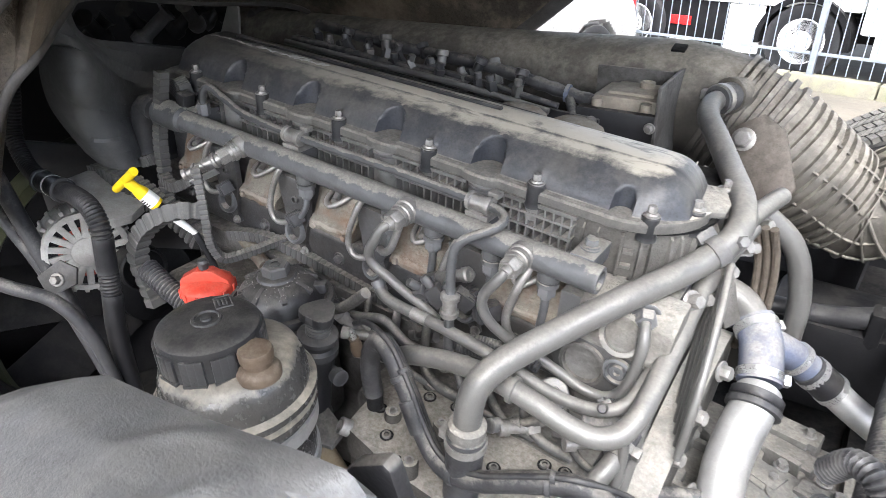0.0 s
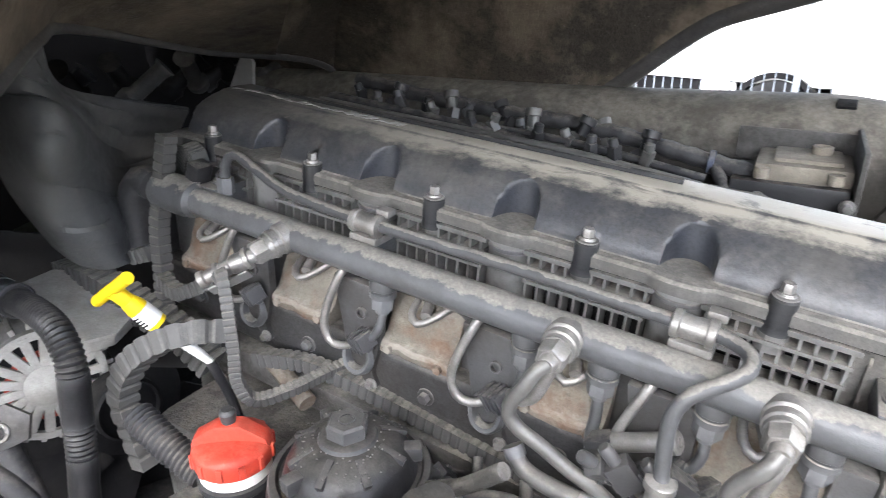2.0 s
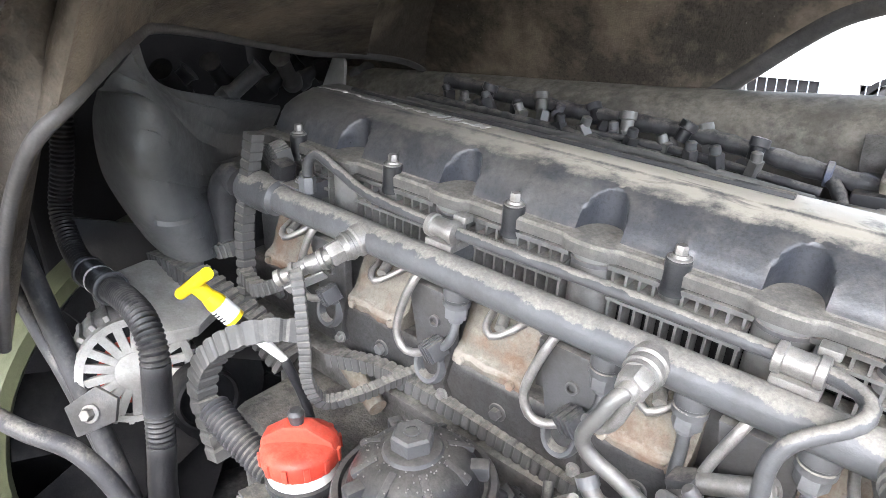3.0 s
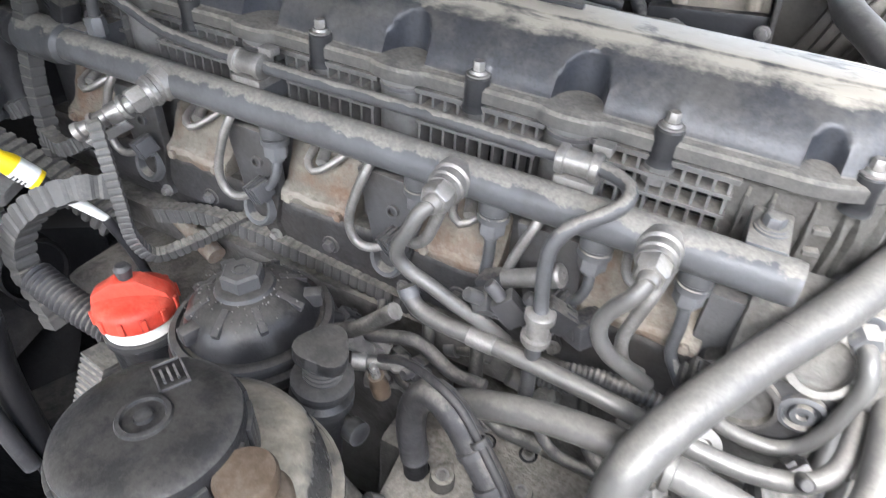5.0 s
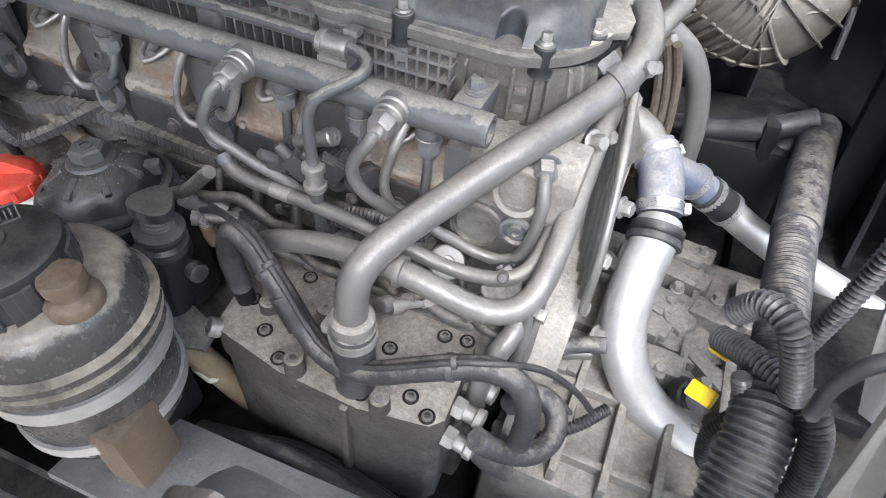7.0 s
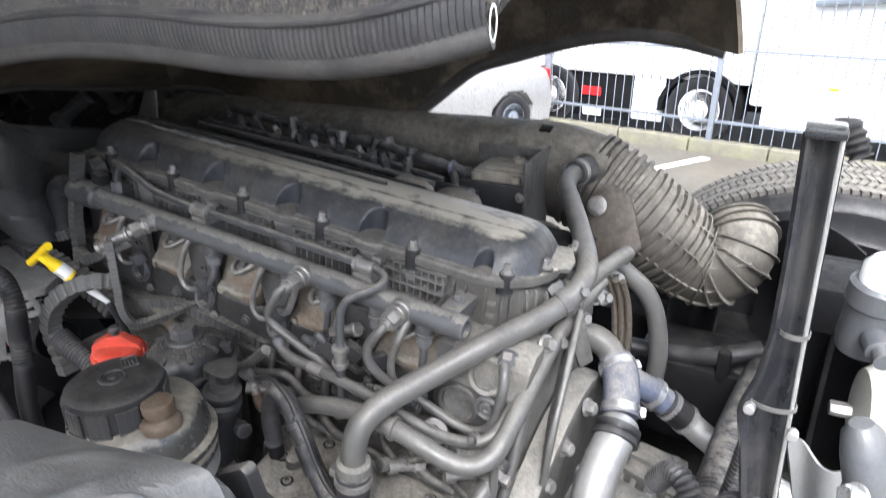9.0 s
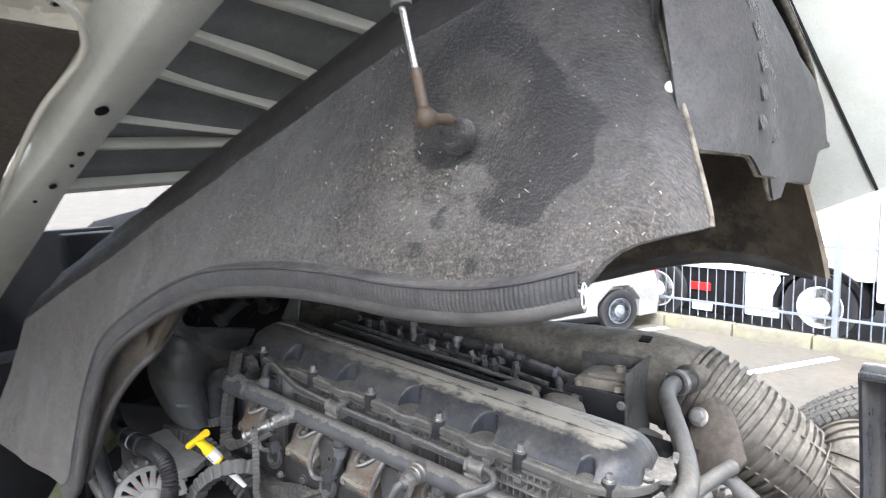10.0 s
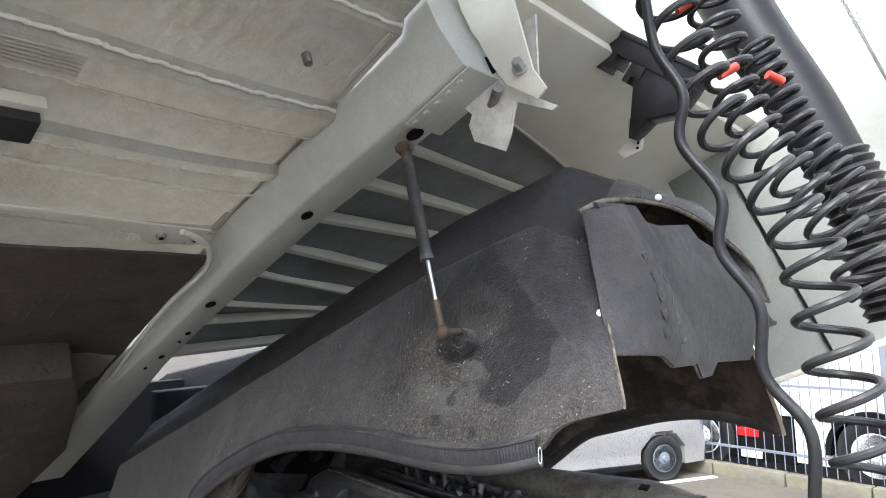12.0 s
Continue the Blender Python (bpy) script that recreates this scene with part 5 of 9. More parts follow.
tip = thing("spark_sensor", "small sensor with a bright steel tip beside the hose", "sensor", E(-0.169, -0.163, -0.23))
part("body", lathe([(0.009, -0.03), (0.009, -0.012), (0.0075, -0.01), (0.0075, 0.0)], 14, aim((-0.169, -0.163, -0.235), (-0.1, -0.2, 1))), amber, tip)
part("steel_tip", lathe([(0.0045, 0), (0.0045, 0.012), (0.003, 0.016), (0, 0.017)], 12, aim((-0.169, -0.163, -0.235), (-0.1, -0.2, 1))), bright_steel, tip, "bright steel tip")
pipe("looped_hose", [(0.2, -0.222, -0.337), (0.225, -0.21, -0.365), (0.258, -0.188, -0.385), (0.275, -0.16, -0.394), (0.276, -0.14, -0.385), (0.262, -0.125, -0.37), (0.235, -0.125, -0.365), (0.215, -0.13, -0.4)], 0.0135, grey_hose, "grey rubber hose looping from the block union", "hose")
pipe("looped_hose", [(0.175, -0.19, -0.4), (0.21, -0.19, -0.44), (0.24, -0.18, -0.47)], 0.012, grey_hose, "grey rubber hose below the block union", "hose")
pipe("cable_conduit", [(0.25, -0.058, -0.347), (0.275, -0.05, -0.337), (0.3, -0.045, -0.33)], 0.0105, grey_hose, "grey sensor cable with a heat sleeve", "cable")
single("cable_conduit", corrugated([(0.2, -0.085, -0.385), (0.224, -0.07, -0.368), (0.253, -0.058, -0.346)], 0.0115, 0.005, 0.0018), grey_hose, "ribbed conduit ending at the sensor sleeve", "cable")
single("cable_conduit", corrugated([(0.2, -0.17, -0.5), (0.25, -0.14, -0.45), (0.3, -0.11, -0.42), (0.33, -0.07, -0.42)], 0.0085, 0.005, 0.0018), black_hose, "black ribbed conduit beside the bare pipe", "cable")
pipe("ochre_pipe", [(-0.790, 0.400, 0.694), (-0.674, 0.410, 0.934), (-0.625, 0.420, 1.052), (-0.596, 0.430, 1.108), (-0.566, 0.440, 1.121), (-0.547, 0.450, 1.081), (-0.534, 0.460, 1.029), (-0.524, 0.470, 0.984)], 0.0175, ochre_hose, "ochre hose with a pale label from the reservoir", "hose", WORLD)
single("hose_label", lathe([(0.0178, -0.014), (0.0184, -0.014), (0.0184, 0.014), (0.0178, 0.014)], 22, aim((-0.550, 0.450, 1.077), (0.018, 0.006, -0.039)), ring=True), cab_beige, "off-white paper label round the ochre hose", "label", WORLD)
# looms, plugs and lines in the gap beside the block
single("wiring_loom", corrugated([(-0.421, 0.575, 1.281), (-0.397, 0.575, 1.281), (-0.366, 0.575, 1.285), (-0.336, 0.575, 1.29), (-0.311, 0.575, 1.288)], 0.0085, 0.005, 0.0016, 12), grey_hose, "ribbed grey conduit lying under the injector lines", "wiring loom", WORLD, "wiring looms")
single("wiring_loom", corrugated([(-0.448, 0.575, 1.298), (-0.425, 0.575, 1.298), (-0.402, 0.575, 1.292), (-0.388, 0.575, 1.285)], 0.007, 0.004, 0.0014, 12), loom, "black ribbed conduit under the injector lines", "wiring loom", WORLD, "wiring looms")
pipe("small_line", [(-0.635, 0.56, 1.289), (-0.606, 0.56, 1.27), (-0.572, 0.56, 1.273), (-0.522, 0.56, 1.285), (-0.484, 0.56, 1.261), (-0.449, 0.56, 1.259)], 0.007, grey_paint, "thin dusty line beside the filter", "pipe", WORLD, "small lines")
pipe("small_line", [(-0.603, 0.53, 1.289), (-0.567, 0.53, 1.309), (-0.524, 0.53, 1.347)], 0.008, cast, "short dusty line beside the filter", "pipe", WORLD, "small lines")
rng = random.Random(21)
for k, at in enumerate(((-0.396, 0.57, 1.362), (-0.435, 0.57, 1.354), (-0.284, 0.57, 1.34), (-0.196, 0.57, 1.281), (-0.455, 0.57, 1.353), (-0.581, 0.57, 1.225), (-0.613, 0.57, 1.268), (-0.507, 0.57, 1.234), (-0.523, 0.57, 1.242), (-0.66, 0.57, 1.222))):
    d = Vector((rng.uniform(-0.8, 0.8), rng.uniform(-0.9, 0), rng.uniform(-0.2, 0.9))).normalized()
    m = aim(at, d, rng.uniform(0, 3))
    own = box((-0.011, -0.008, -0.016), (0.011, 0.008, 0.014), 0.002, m)
    box((-0.004, 0.008, -0.01), (0.004, 0.012, 0.01), 0.001, m, own)
    for j in (-1, 1):
        box((-0.013, 0.004 * j - 0.001, -0.012), (0.013, 0.004 * j + 0.001, -0.002), 0.0, m, own)
    lathe([(0.006, 0.013), (0.006, 0.03), (0.0045, 0.032)], 12, m, own)
    single("plug_connector", own, (black_plastic, satin_dust, grey_hose)[k % 3], "small dusty black plug in the gap beside the block", "connector", WORLD, "plug connectors")
# small fittings between filter, valve and block
rng = random.Random(11)
for k in range(16):
    u, v, w = rng.uniform(-0.2, 0.18), rng.uniform(-0.12, -0.06), rng.uniform(-0.31, -0.25)
    d = Vector((rng.uniform(-1, 1), rng.uniform(-1, 0.2), rng.uniform(-0.4, 0.6))).normalized()
    own = hexagon(0.010, 0.016, aim((u, v, w), d))
    lathe([(0.007, 0.014), (0.007, 0.04), (0.010, 0.041), (0.010, 0.055), (0.006, 0.056)], 14, aim((u, v, w), d), own)
    single("pipe_union", own, rng.choice((steel, grey_paint, cast)), "small dusty steel pipe union beside the block", "pipe union", group="pipe unions")
for k in range(7):
    u = -0.22 + 0.055 * k
    pipe("small_line", [(u, -0.07, -0.24), (u + 0.02, -0.1, -0.27 - 0.01 * (k % 3)), (u + 0.05, -0.11, -0.30), (u + 0.09, -0.1, -0.315)], 0.0055 + 0.001 * (k % 3), grey_paint if k % 2 else loom, "thin dusty line in the gap behind the block", "pipe", group="small lines")
own = box((-0.17, -0.16, -0.6), (0.17, 0.0, -0.335), 0.01)
single("engine_side_casting", own, cast, "dark dusty casting behind the compressor block", "engine part")

# ---- reservoir, filter, filler cap, valve ----
RC = Vector((-0.556, 0.334, 0))
res = thing("oil_reservoir", "dusty black steering oil reservoir with a screw cap", "reservoir", (RC.x, RC.y, 1.17))
R = Matrix.Translation(RC)
part("body", lathe([(0.06, 1.165), (0.074, 1.172), (0.08, 1.19), (0.084, 1.285), (0.088, 1.29), (0.088, 1.3), (0.085, 1.302), (0.086, 1.308), (0.09, 1.31), (0.09, 1.318), (0.0845, 1.322), (0.0835, 1.335), (0.081, 1.347), (0.076, 1.358), (0.066, 1.366), (0.05, 1.37), (0, 1.371)], 64, R), translucent, res, space=WORLD)
part("clamp_band", lathe([(0.0862, 1.262), (0.0885, 1.262), (0.0885, 1.28), (0.0862, 1.28)], 48, R), alu, res, "pale steel strap", space=WORLD)
part("clamp_band", lathe([(0.0822, 1.196), (0.0845, 1.196), (0.0845, 1.21), (0.0822, 1.21)], 48, R), alu, res, "pale steel strap", space=WORLD)
part("shoulder_ring", lathe([(0.0895, 1.3085), (0.0925, 1.31), (0.0925, 1.3175), (0.0895, 1.3195)], 48, R, ring=True), translucent, res, "dust-caked ridge", space=WORLD)
part("shoulder_ring", lathe([(0.087, 1.288), (0.0905, 1.29), (0.0905, 1.299), (0.087, 1.301)], 48, R, ring=True), translucent, res, "dust-caked ridge", space=WORLD)
CAPC = Matrix.Translation((-0.566, 0.322, -0.004)) @ Matrix.Diagonal((1.06, 1.06, 1, 1))
own = lathe([(0.051, 1.368), (0.0535, 1.37), (0.0535, 1.4), (0.0525, 1.409), (0.048, 1.413), (0.03, 1.4155), (0.016, 1.416), (0.015, 1.418), (0.0125, 1.4185), (0.0115, 1.4165), (0.006, 1.4165), (0.005, 1.4185), (0, 1.419)], 60, CAPC)
for k in range(11):
    a = 2 * math.pi * k / 11 + 0.15
    for q in range(3):
        box((0.0515, -0.0042, 1.3725), (0.0562, 0.0042, 1.4015), 0.0012, CAPC @ Matrix.Rotation(a + 0.137 * (q - 1), 4, "Z"), own)
    box((0.0515, -0.0125, 1.3685), (0.0568, 0.0125, 1.3725), 0.0012, CAPC @ Matrix.Rotation(a, 4, "Z"), own)
cap = part("screw_cap", own, cap_plastic, res, "black ribbed screw cap", space=WORLD)
own = bmesh.new()
SY = CAPC @ Matrix.Translation((-0.012, 0.03, 1.4155)) @ Matrix.Rotation(radians(-28), 4, "Z")
for lo, hi in (((-0.012, -0.009), (0.012, -0.0078)), ((-0.012, 0.0078), (0.012, 0.009)), ((-0.012, -0.009), (-0.0108, 0.009)), ((0.0108, -0.009), (0.012, 0.009)), ((-0.006, -0.005), (0.006, -0.0035)), ((-0.006, -0.001), (0.006, 0.0005)), ((-0.006, 0.003), (0.006, 0.0045))):
    box((*lo, 0), (*hi, 0.0016), 0.0, SY, own)
part("cap_symbol", own, grey_hose, cap, "moulded square symbol", space=WORLD, smooth=False)
own = lathe([(0.024, 1.366), (0.024, 1.374), (0.021, 1.378), (0.0155, 1.381), (0.0145, 1.387), (0.0185, 1.389), (0.019, 1.398), (0.0175, 1.4015), (0, 1.402)], 32, Matrix.Translation((-0.496, 0.326, -0.002)))
part("breather", own, amber, res, "aged amber breather knob", space=WORLD)
own = box((-0.52, 0.27, 1.13), (-0.47, 0.33, 1.23), 0.012)
part("outlet", own, amber, res, "stained amber outlet", space=WORLD)
part("holder", box((-0.61, 0.36, 1.05), (-0.54, 0.42, 1.18), 0.01), dark_part, res, space=WORLD)

FC = Matrix.Translation((-0.677, 0.51, 0.009))
filt = thing("fuel_filter_housing", "black dusty filter housing with a hexagon cap", "filter housing", (-0.677, 0.51, 1.18))
own = lathe([(0.06, 1.15), (0.066, 1.16), (0.069, 1.255), (0.08, 1.259), (0.0815, 1.262), (0.0815, 1.272), (0.079, 1.274), (0.0755, 1.2745), (0.0755, 1.277), (0.0785, 1.279), (0.079, 1.284), (0.077, 1.288), (0.071, 1.289), (0.0685, 1.286), (0.065, 1.287), (0.062, 1.296), (0.056, 1.308), (0.046, 1.318), (0.03, 1.324), (0, 1.326)], 64, FC)
part("body", own, satin_dust, filt, space=WORLD)
for a in (0.6, 2.6, 4.4):
    part("bail_lug", box((0.05, -0.008, 1.296), (0.07, 0.008, 1.312), 0.004, FC @ Matrix.Rotation(a, 4, "Z")), satin_dust, filt, space=WORLD)
own = lathe([(0.03, 1.322), (0.027, 1.3275), (0.022, 1.329)], 30, FC)
lathe([(0.008, 1.343), (0.008, 1.3452), (0.006, 1.3452), (0.006, 1.343)], 20, FC, own)
hexagon(0.0205, 0.016, FC @ Matrix.Translation((0, 0, 1.328)), own)
part("cap_hexagon", own, satin_dust, filt, space=WORLD)
for k in range(8):
    a = 2 * math.pi * k / 8 + 0.2
    part("grip_rib", box((0.034, -0.004, -0.003), (0.062, 0.004, 0.0055), 0.002, FC @ Matrix.Rotation(a, 4, "Z") @ Matrix.Translation((0, 0, 1.333)) @ Matrix.Rotation(radians(24), 4, "Y")), satin_dust, filt, space=WORLD)
own = bmesh.new()
for k in range(70):
    a, r = rng.uniform(0, 6.28), rng.uniform(0.03, 0.056)
    lathe([(0.0009, 0), (0.0007, 0.0009), (0, 0.0012)], 6, FC @ Matrix.Translation((r * math.cos(a), r * math.sin(a), 1.3265 - max(0, r - 0.03) * 0.42)), own)
part("moulded_dots", own, steel, filt, space=WORLD)

OC = Matrix.Translation((-0.808, 0.479, 0.006))
filler = thing("oil_filler", "black oil filler neck with a red cap", "oil filler", (-0.808, 0.479, 1.14))
part("neck", lathe([(0.033, 1.08), (0.036, 1.2), (0.036, 1.24), (0.04, 1.244), (0.04, 1.252), (0.034, 1.256)], 32, OC), cap_plastic, filler, space=WORLD)
part("pale_ring", lathe([(0.034, 1.252), (0.037, 1.254), (0.037, 1.268), (0.034, 1.27)], 32, OC), white_plastic, filler, "white sealing ring", space=WORLD)
own = lathe([(0.034, 1.267), (0.04, 1.269), (0.041, 1.274), (0.041, 1.284), (0.038, 1.29), (0.03, 1.294), (0, 1.297)], 36, OC)
for k in range(12):
    a = 2 * math.pi * k / 12
    box((0.038, -0.003, 1.271), (0.043, 0.003, 1.286), 0.0012, OC @ Matrix.Rotation(a, 4, "Z"), own)
TURN = OC @ Matrix.Rotation(radians(35), 4, "Z")
plate([(-0.041, 1.284), (0.041, 1.284), (0.036, 1.296), (0.012, 1.313), (-0.012, 1.313), (-0.036, 1.3)], 0.02, TURN @ Matrix.Translation((0, 0.01, 0)) @ Matrix.Rotation(radians(90), 4, "X"), 0.004, own)
redc = part("red_cap", own, red_plastic, filler, "red plastic cap with a grip bar", space=WORLD)
part("cap_tether", lathe([(0.0065, 1.31), (0.009, 1.324), (0.006, 1.328), (0, 1.329)], 16, OC), cap_plastic, redc, space=WORLD)

VM = aim((-0.6, 0.475, 1.12), (0.17, 0.02, 1.0))
valve = thing("drain_valve", "black ribbed plastic valve with a stem", "valve", (-0.6, 0.475, 1.12))
own = lathe([(0.024, 0.0), (0.026, 0.02), (0.022, 0.03), (0.022, 0.14), (0.029, 0.145), (0.029, 0.156), (0.024, 0.16), (0.024, 0.168), (0.028, 0.17), (0.028, 0.176), (0.02, 0.18)], 28, VM)
part("body", own, satin_dust, valve, space=WORLD)
own = lathe([(0.012, 0.176), (0.012, 0.2)], 18, VM)
for k in range(4):
    lathe([(0.0135, 0.0), (0.0175, 0.0012), (0.0175, 0.0032), (0.0135, 0.0045)], 22, VM @ Matrix.Translation((0, 0, 0.179 + 0.0055 * k)), own, ring=True)
plate([((0.0235 + 0.0028 * math.cos(3 * a)) * math.cos(a), (0.0235 + 0.0028 * math.cos(3 * a)) * math.sin(a)) for a in np.linspace(0, 2 * math.pi, 31)[:-1]], 0.014, VM @ Matrix.Translation((0, 0, 0.203)), 0.004, own)
part("knob", own, satin_dust, valve, space=WORLD)
own = plate([(-0.05, -0.02), (0.05, -0.03), (0.06, 0.0), (0.02, 0.03), (-0.05, 0.03)], 0.012, aim((-0.585, 0.45, 1.14), (0.1, -0.3, 1)), 0.003)
part("flange", own, cast, valve, space=WORLD)
part("clip", box((-0.034, -0.007, 0.15), (-0.02, 0.02, 0.16), 0.002, VM), satin_dust, valve, space=WORLD)
part("side_port", lathe([(0.009, 0), (0.009, 0.03), (0.012, 0.031), (0.012, 0.045), (0.007, 0.047)], 16, aim(VM @ Vector((0.02, 0, 0.1)), (1, -0.3, 0.1))), satin_dust, valve, space=WORLD)
own = hexagon(0.014, 0.018, Matrix.Translation((-0.648, 0.44, 1.2)), flange=0.02)
lathe([(0.018, -0.08), (0.018, 0.0)], 18, Matrix.Translation((-0.648, 0.44, 1.2)), own)
single("bleed_screw", own, satin_dust, "dark bleed screw beside the filter", "screw", WORLD)

dip = thing("dipstick", "yellow oil dipstick handle with a white sleeve", "dipstick", (-1.0, 0.548, 1.34))
D0, D1 = Vector((-0.947, 0.468, 1.437)), Vector((-0.899, 0.535, 1.328))
DD = (D1 - D0).normalized()
part("handle", tube([D0 + DD * 0.02, D0 + DD * 0.06], 0.0115, 20, radius=lambda s: 0.0115 if s > 0.006 else 0.009), yellow_plastic, dip, space=WORLD)
own = tube([D0 + Vector((-0.038, 0.002, -0.024)), D0, D0 + Vector((0.038, -0.002, 0.024))], 0.0068, 12)
tube([D0 + DD * 0.002, D0 + DD * 0.026], 0.0085, 14, bm=own)
part("grip", own, yellow_plastic, dip, space=WORLD)
part("label", tube([D0 + DD * 0.034, D0 + DD * 0.055], 0.0119, 20), white_plastic, dip, "small white printed label", space=WORLD)
own = bmesh.new()
side = Vector((0.35, -0.9, -0.3)).normalized()
for k in range(4):
    box((-0.0035, -0.0008, -0.0006), (0.0035, 0.0008, 0.0006), 0.0, aim(D0 + DD * (0.039 + 0.004 * k) + side * 0.0119, side, 0.6), own)
part("label_print", own, dark_part, dip, "plain dark bars of print", space=WORLD, smooth=False)
part("stem", tube([D0 + DD * 0.06, D0 + DD * 0.092], 0.0078, 16), black_plastic, dip, space=WORLD)
part("sleeve", tube([D0 + DD * 0.092, D0 + DD * 0.138], 0.0068, 16, 0.002, radius=lambda s: 0.0072 - 0.0035 * s / 0.046 + (0.0006 if int(s / 0.003) % 2 else 0)), white_plastic, dip, "white ribbed sleeve", space=WORLD)
pipe("dipstick_tube", [D0 + DD * 0.135, (-0.885, 0.545, 1.27), (-0.87, 0.55, 1.15)], 0.006, black_plastic, "dark steel dipstick tube", "tube", WORLD)

# ---- alternator and front end ----
AM = aim((-1.175, 0.474, 1.25), (1, -0.35, 0.2))
alt = thing("alternator", "pale dusty alternator with a slotted housing", "alternator", (-1.16, 0.452, 1.19))
own = lathe([(0.05, -0.09), (0.07, -0.08), (0.076, -0.06), (0.076, 0.01), (0.07, 0.02), (0.066, 0.03), (0.05, 0.036), (0.024, 0.038), (0.02, 0.03), (0, 0.03)], 40, AM)
part("housing", own, alt_dust, alt, space=WORLD)
for k in range(24):
    a = 2 * math.pi * k / 24
    part("fin", box((0.05, -0.0035, -0.05), (0.081, 0.0035, 0.03), 0.002, AM @ Matrix.Rotation(a, 4, "Z")), alt_dust, alt, space=WORLD)
part("core", lathe([(0.064, 0.032), (0.062, 0.0385), (0.02, 0.0385)], 32, AM), dark_part, alt, space=WORLD)
part("winding", lathe([(0.046, 0.0385), (0.046, 0.0395), (0.038, 0.0395), (0.038, 0.0385)], 28, AM, ring=True), mat("copper_winding", (0.3, 0.05, 0.03), 0.4), alt, "reddish copper windings", space=WORLD)
for k in range(18):
    a = 2 * math.pi * k / 18
    part("face_spoke", box((0.022, -0.0058, 0.036), (0.068, 0.0058, 0.046), 0.0015, AM @ Matrix.Rotation(a, 4, "Z")), alt_dust, alt, space=WORLD)
part("face_ring", lathe([(0.06, 0.03), (0.073, 0.03), (0.072, 0.044), (0.062, 0.047)], 36, AM, ring=True), alt_dust, alt, space=WORLD)
part("face_hub", lathe([(0.026, 0.036), (0.026, 0.047), (0.02, 0.05), (0, 0.05)], 24, AM), alt_dust, alt, space=WORLD)
own = plate([(-0.085, -0.03), (0.06, -0.05), (0.075, 0.0), (0.05, 0.05), (-0.06, 0.052), (-0.09, 0.02)], 0.005, Matrix.Translation((-1.11, 0.51, 1.352)) @ Matrix.Rotation(radians(14), 4, "Y"), 0.0015)
plate([(-0.075, -0.028), (0.055, -0.045), (0.065, 0.0), (0.045, 0.045), (-0.055, 0.045), (-0.08, 0.018)], 0.02, Matrix.Translation((-1.11, 0.51, 1.333)) @ Matrix.Rotation(radians(14), 4, "Y"), 0.003, own)
single("alternator_shield", own, alt_dust, "flat pale dusty plate over the alternator", "shield", WORLD)
pul = lathe([(0.02, -0.06), (0.055, -0.055), (0.055, 0.0), (0.05, 0.004), (0.046, -0.004), (0.055, -0.01), (0.03, -0.012)], 32, aim((-1.03, 0.5, 1.235), (1, -0.2, 0.1)) @ Matrix.Scale(0.75, 4))
single("belt_pulley", pul, dark_part, "dark belt pulley beside the alternator", "pulley", WORLD)
lh = thing("alternator_hose", "black corrugated hose with smooth cuffs beside the alternator", "hose", (-1.05, 0.45, 1.2))
part("upper_run", corrugated([(-1.33, 0.52, 1.6), (-1.345, 0.505, 1.5), (-1.355, 0.49, 1.43), (-1.31, 0.478, 1.385), (-1.235, 0.468, 1.368)], 0.0165, 0.007, 0.002, 16), black_hose, lh, space=WORLD)
part("cuff", tube([(-1.25, 0.47, 1.368), (-1.14, 0.456, 1.378)], 0.0195, 18), black_hose, lh, space=WORLD)
part("middle_run", corrugated([(-1.15, 0.457, 1.377), (-1.07, 0.445, 1.388), (-1.015, 0.436, 1.384), (-0.99, 0.43, 1.362), (-0.985, 0.426, 1.335)], 0.0165, 0.0062, 0.0022, 16), black_hose, lh, space=WORLD)
part("sleeve", tube([(-0.985, 0.427, 1.345), (-0.984, 0.418, 1.285)], 0.0162, 18), black_hose, lh, space=WORLD)
part("lower_run", corrugated([(-0.984, 0.419, 1.29), (-0.983, 0.412, 1.24)], 0.0165, 0.0062, 0.0022, 16), black_hose, lh, space=WORLD)
part("foot", tube([(-0.983, 0.413, 1.245), (-0.978, 0.4, 1.18), (-0.972, 0.39, 0.95)], 0.0162, 18), black_hose, lh, space=WORLD)
for at, way in (((-1.145, 0.457, 1.3775), (1, -0.1, 0.1)), ((-1.24, 0.469, 1.369), (1, -0.1, 0.08))):
    part("end_band", lathe([(0.0195, -0.006), (0.022, -0.005), (0.022, 0.005), (0.0195, 0.006)], 20, aim(at, way), ring=True), black_hose, lh, space=WORLD)
single("hose_mark", lathe([(0.0245, -0.004), (0.0245, 0.004)], 20, aim((-1.19, 0.4625, 1.3735), (1, -0.12, 0.1)) @ Matrix.Scale(0.81, 4)), white_plastic, "white paint mark on the black hose", "mark", WORLD)
for dy, dz in ((0.0, 0.0), (0.0, -0.12)):
    pipe("steering_line", [(-1.4, 0.4 + dy, 1.55 + dz), (-1.258, 0.4, 1.42 + dz), (-1.2, 0.4, 1.315 + dz * 0.5), (-1.145, 0.4, 1.212 + dz * 0.2), (-1.09, 0.4, 1.1), (-1.05, 0.41, 0.95)], 0.0145, grey_hose, "dusty dark steering line", "hose", WORLD, "steering lines")
FANM = aim((-1.42, 0.70, 0.98), (1, 0, 0))
fan = thing("fan_shroud", "olive-green fan ring in a dark shroud", "fan shroud", (-1.42, 0.70, 0.6))
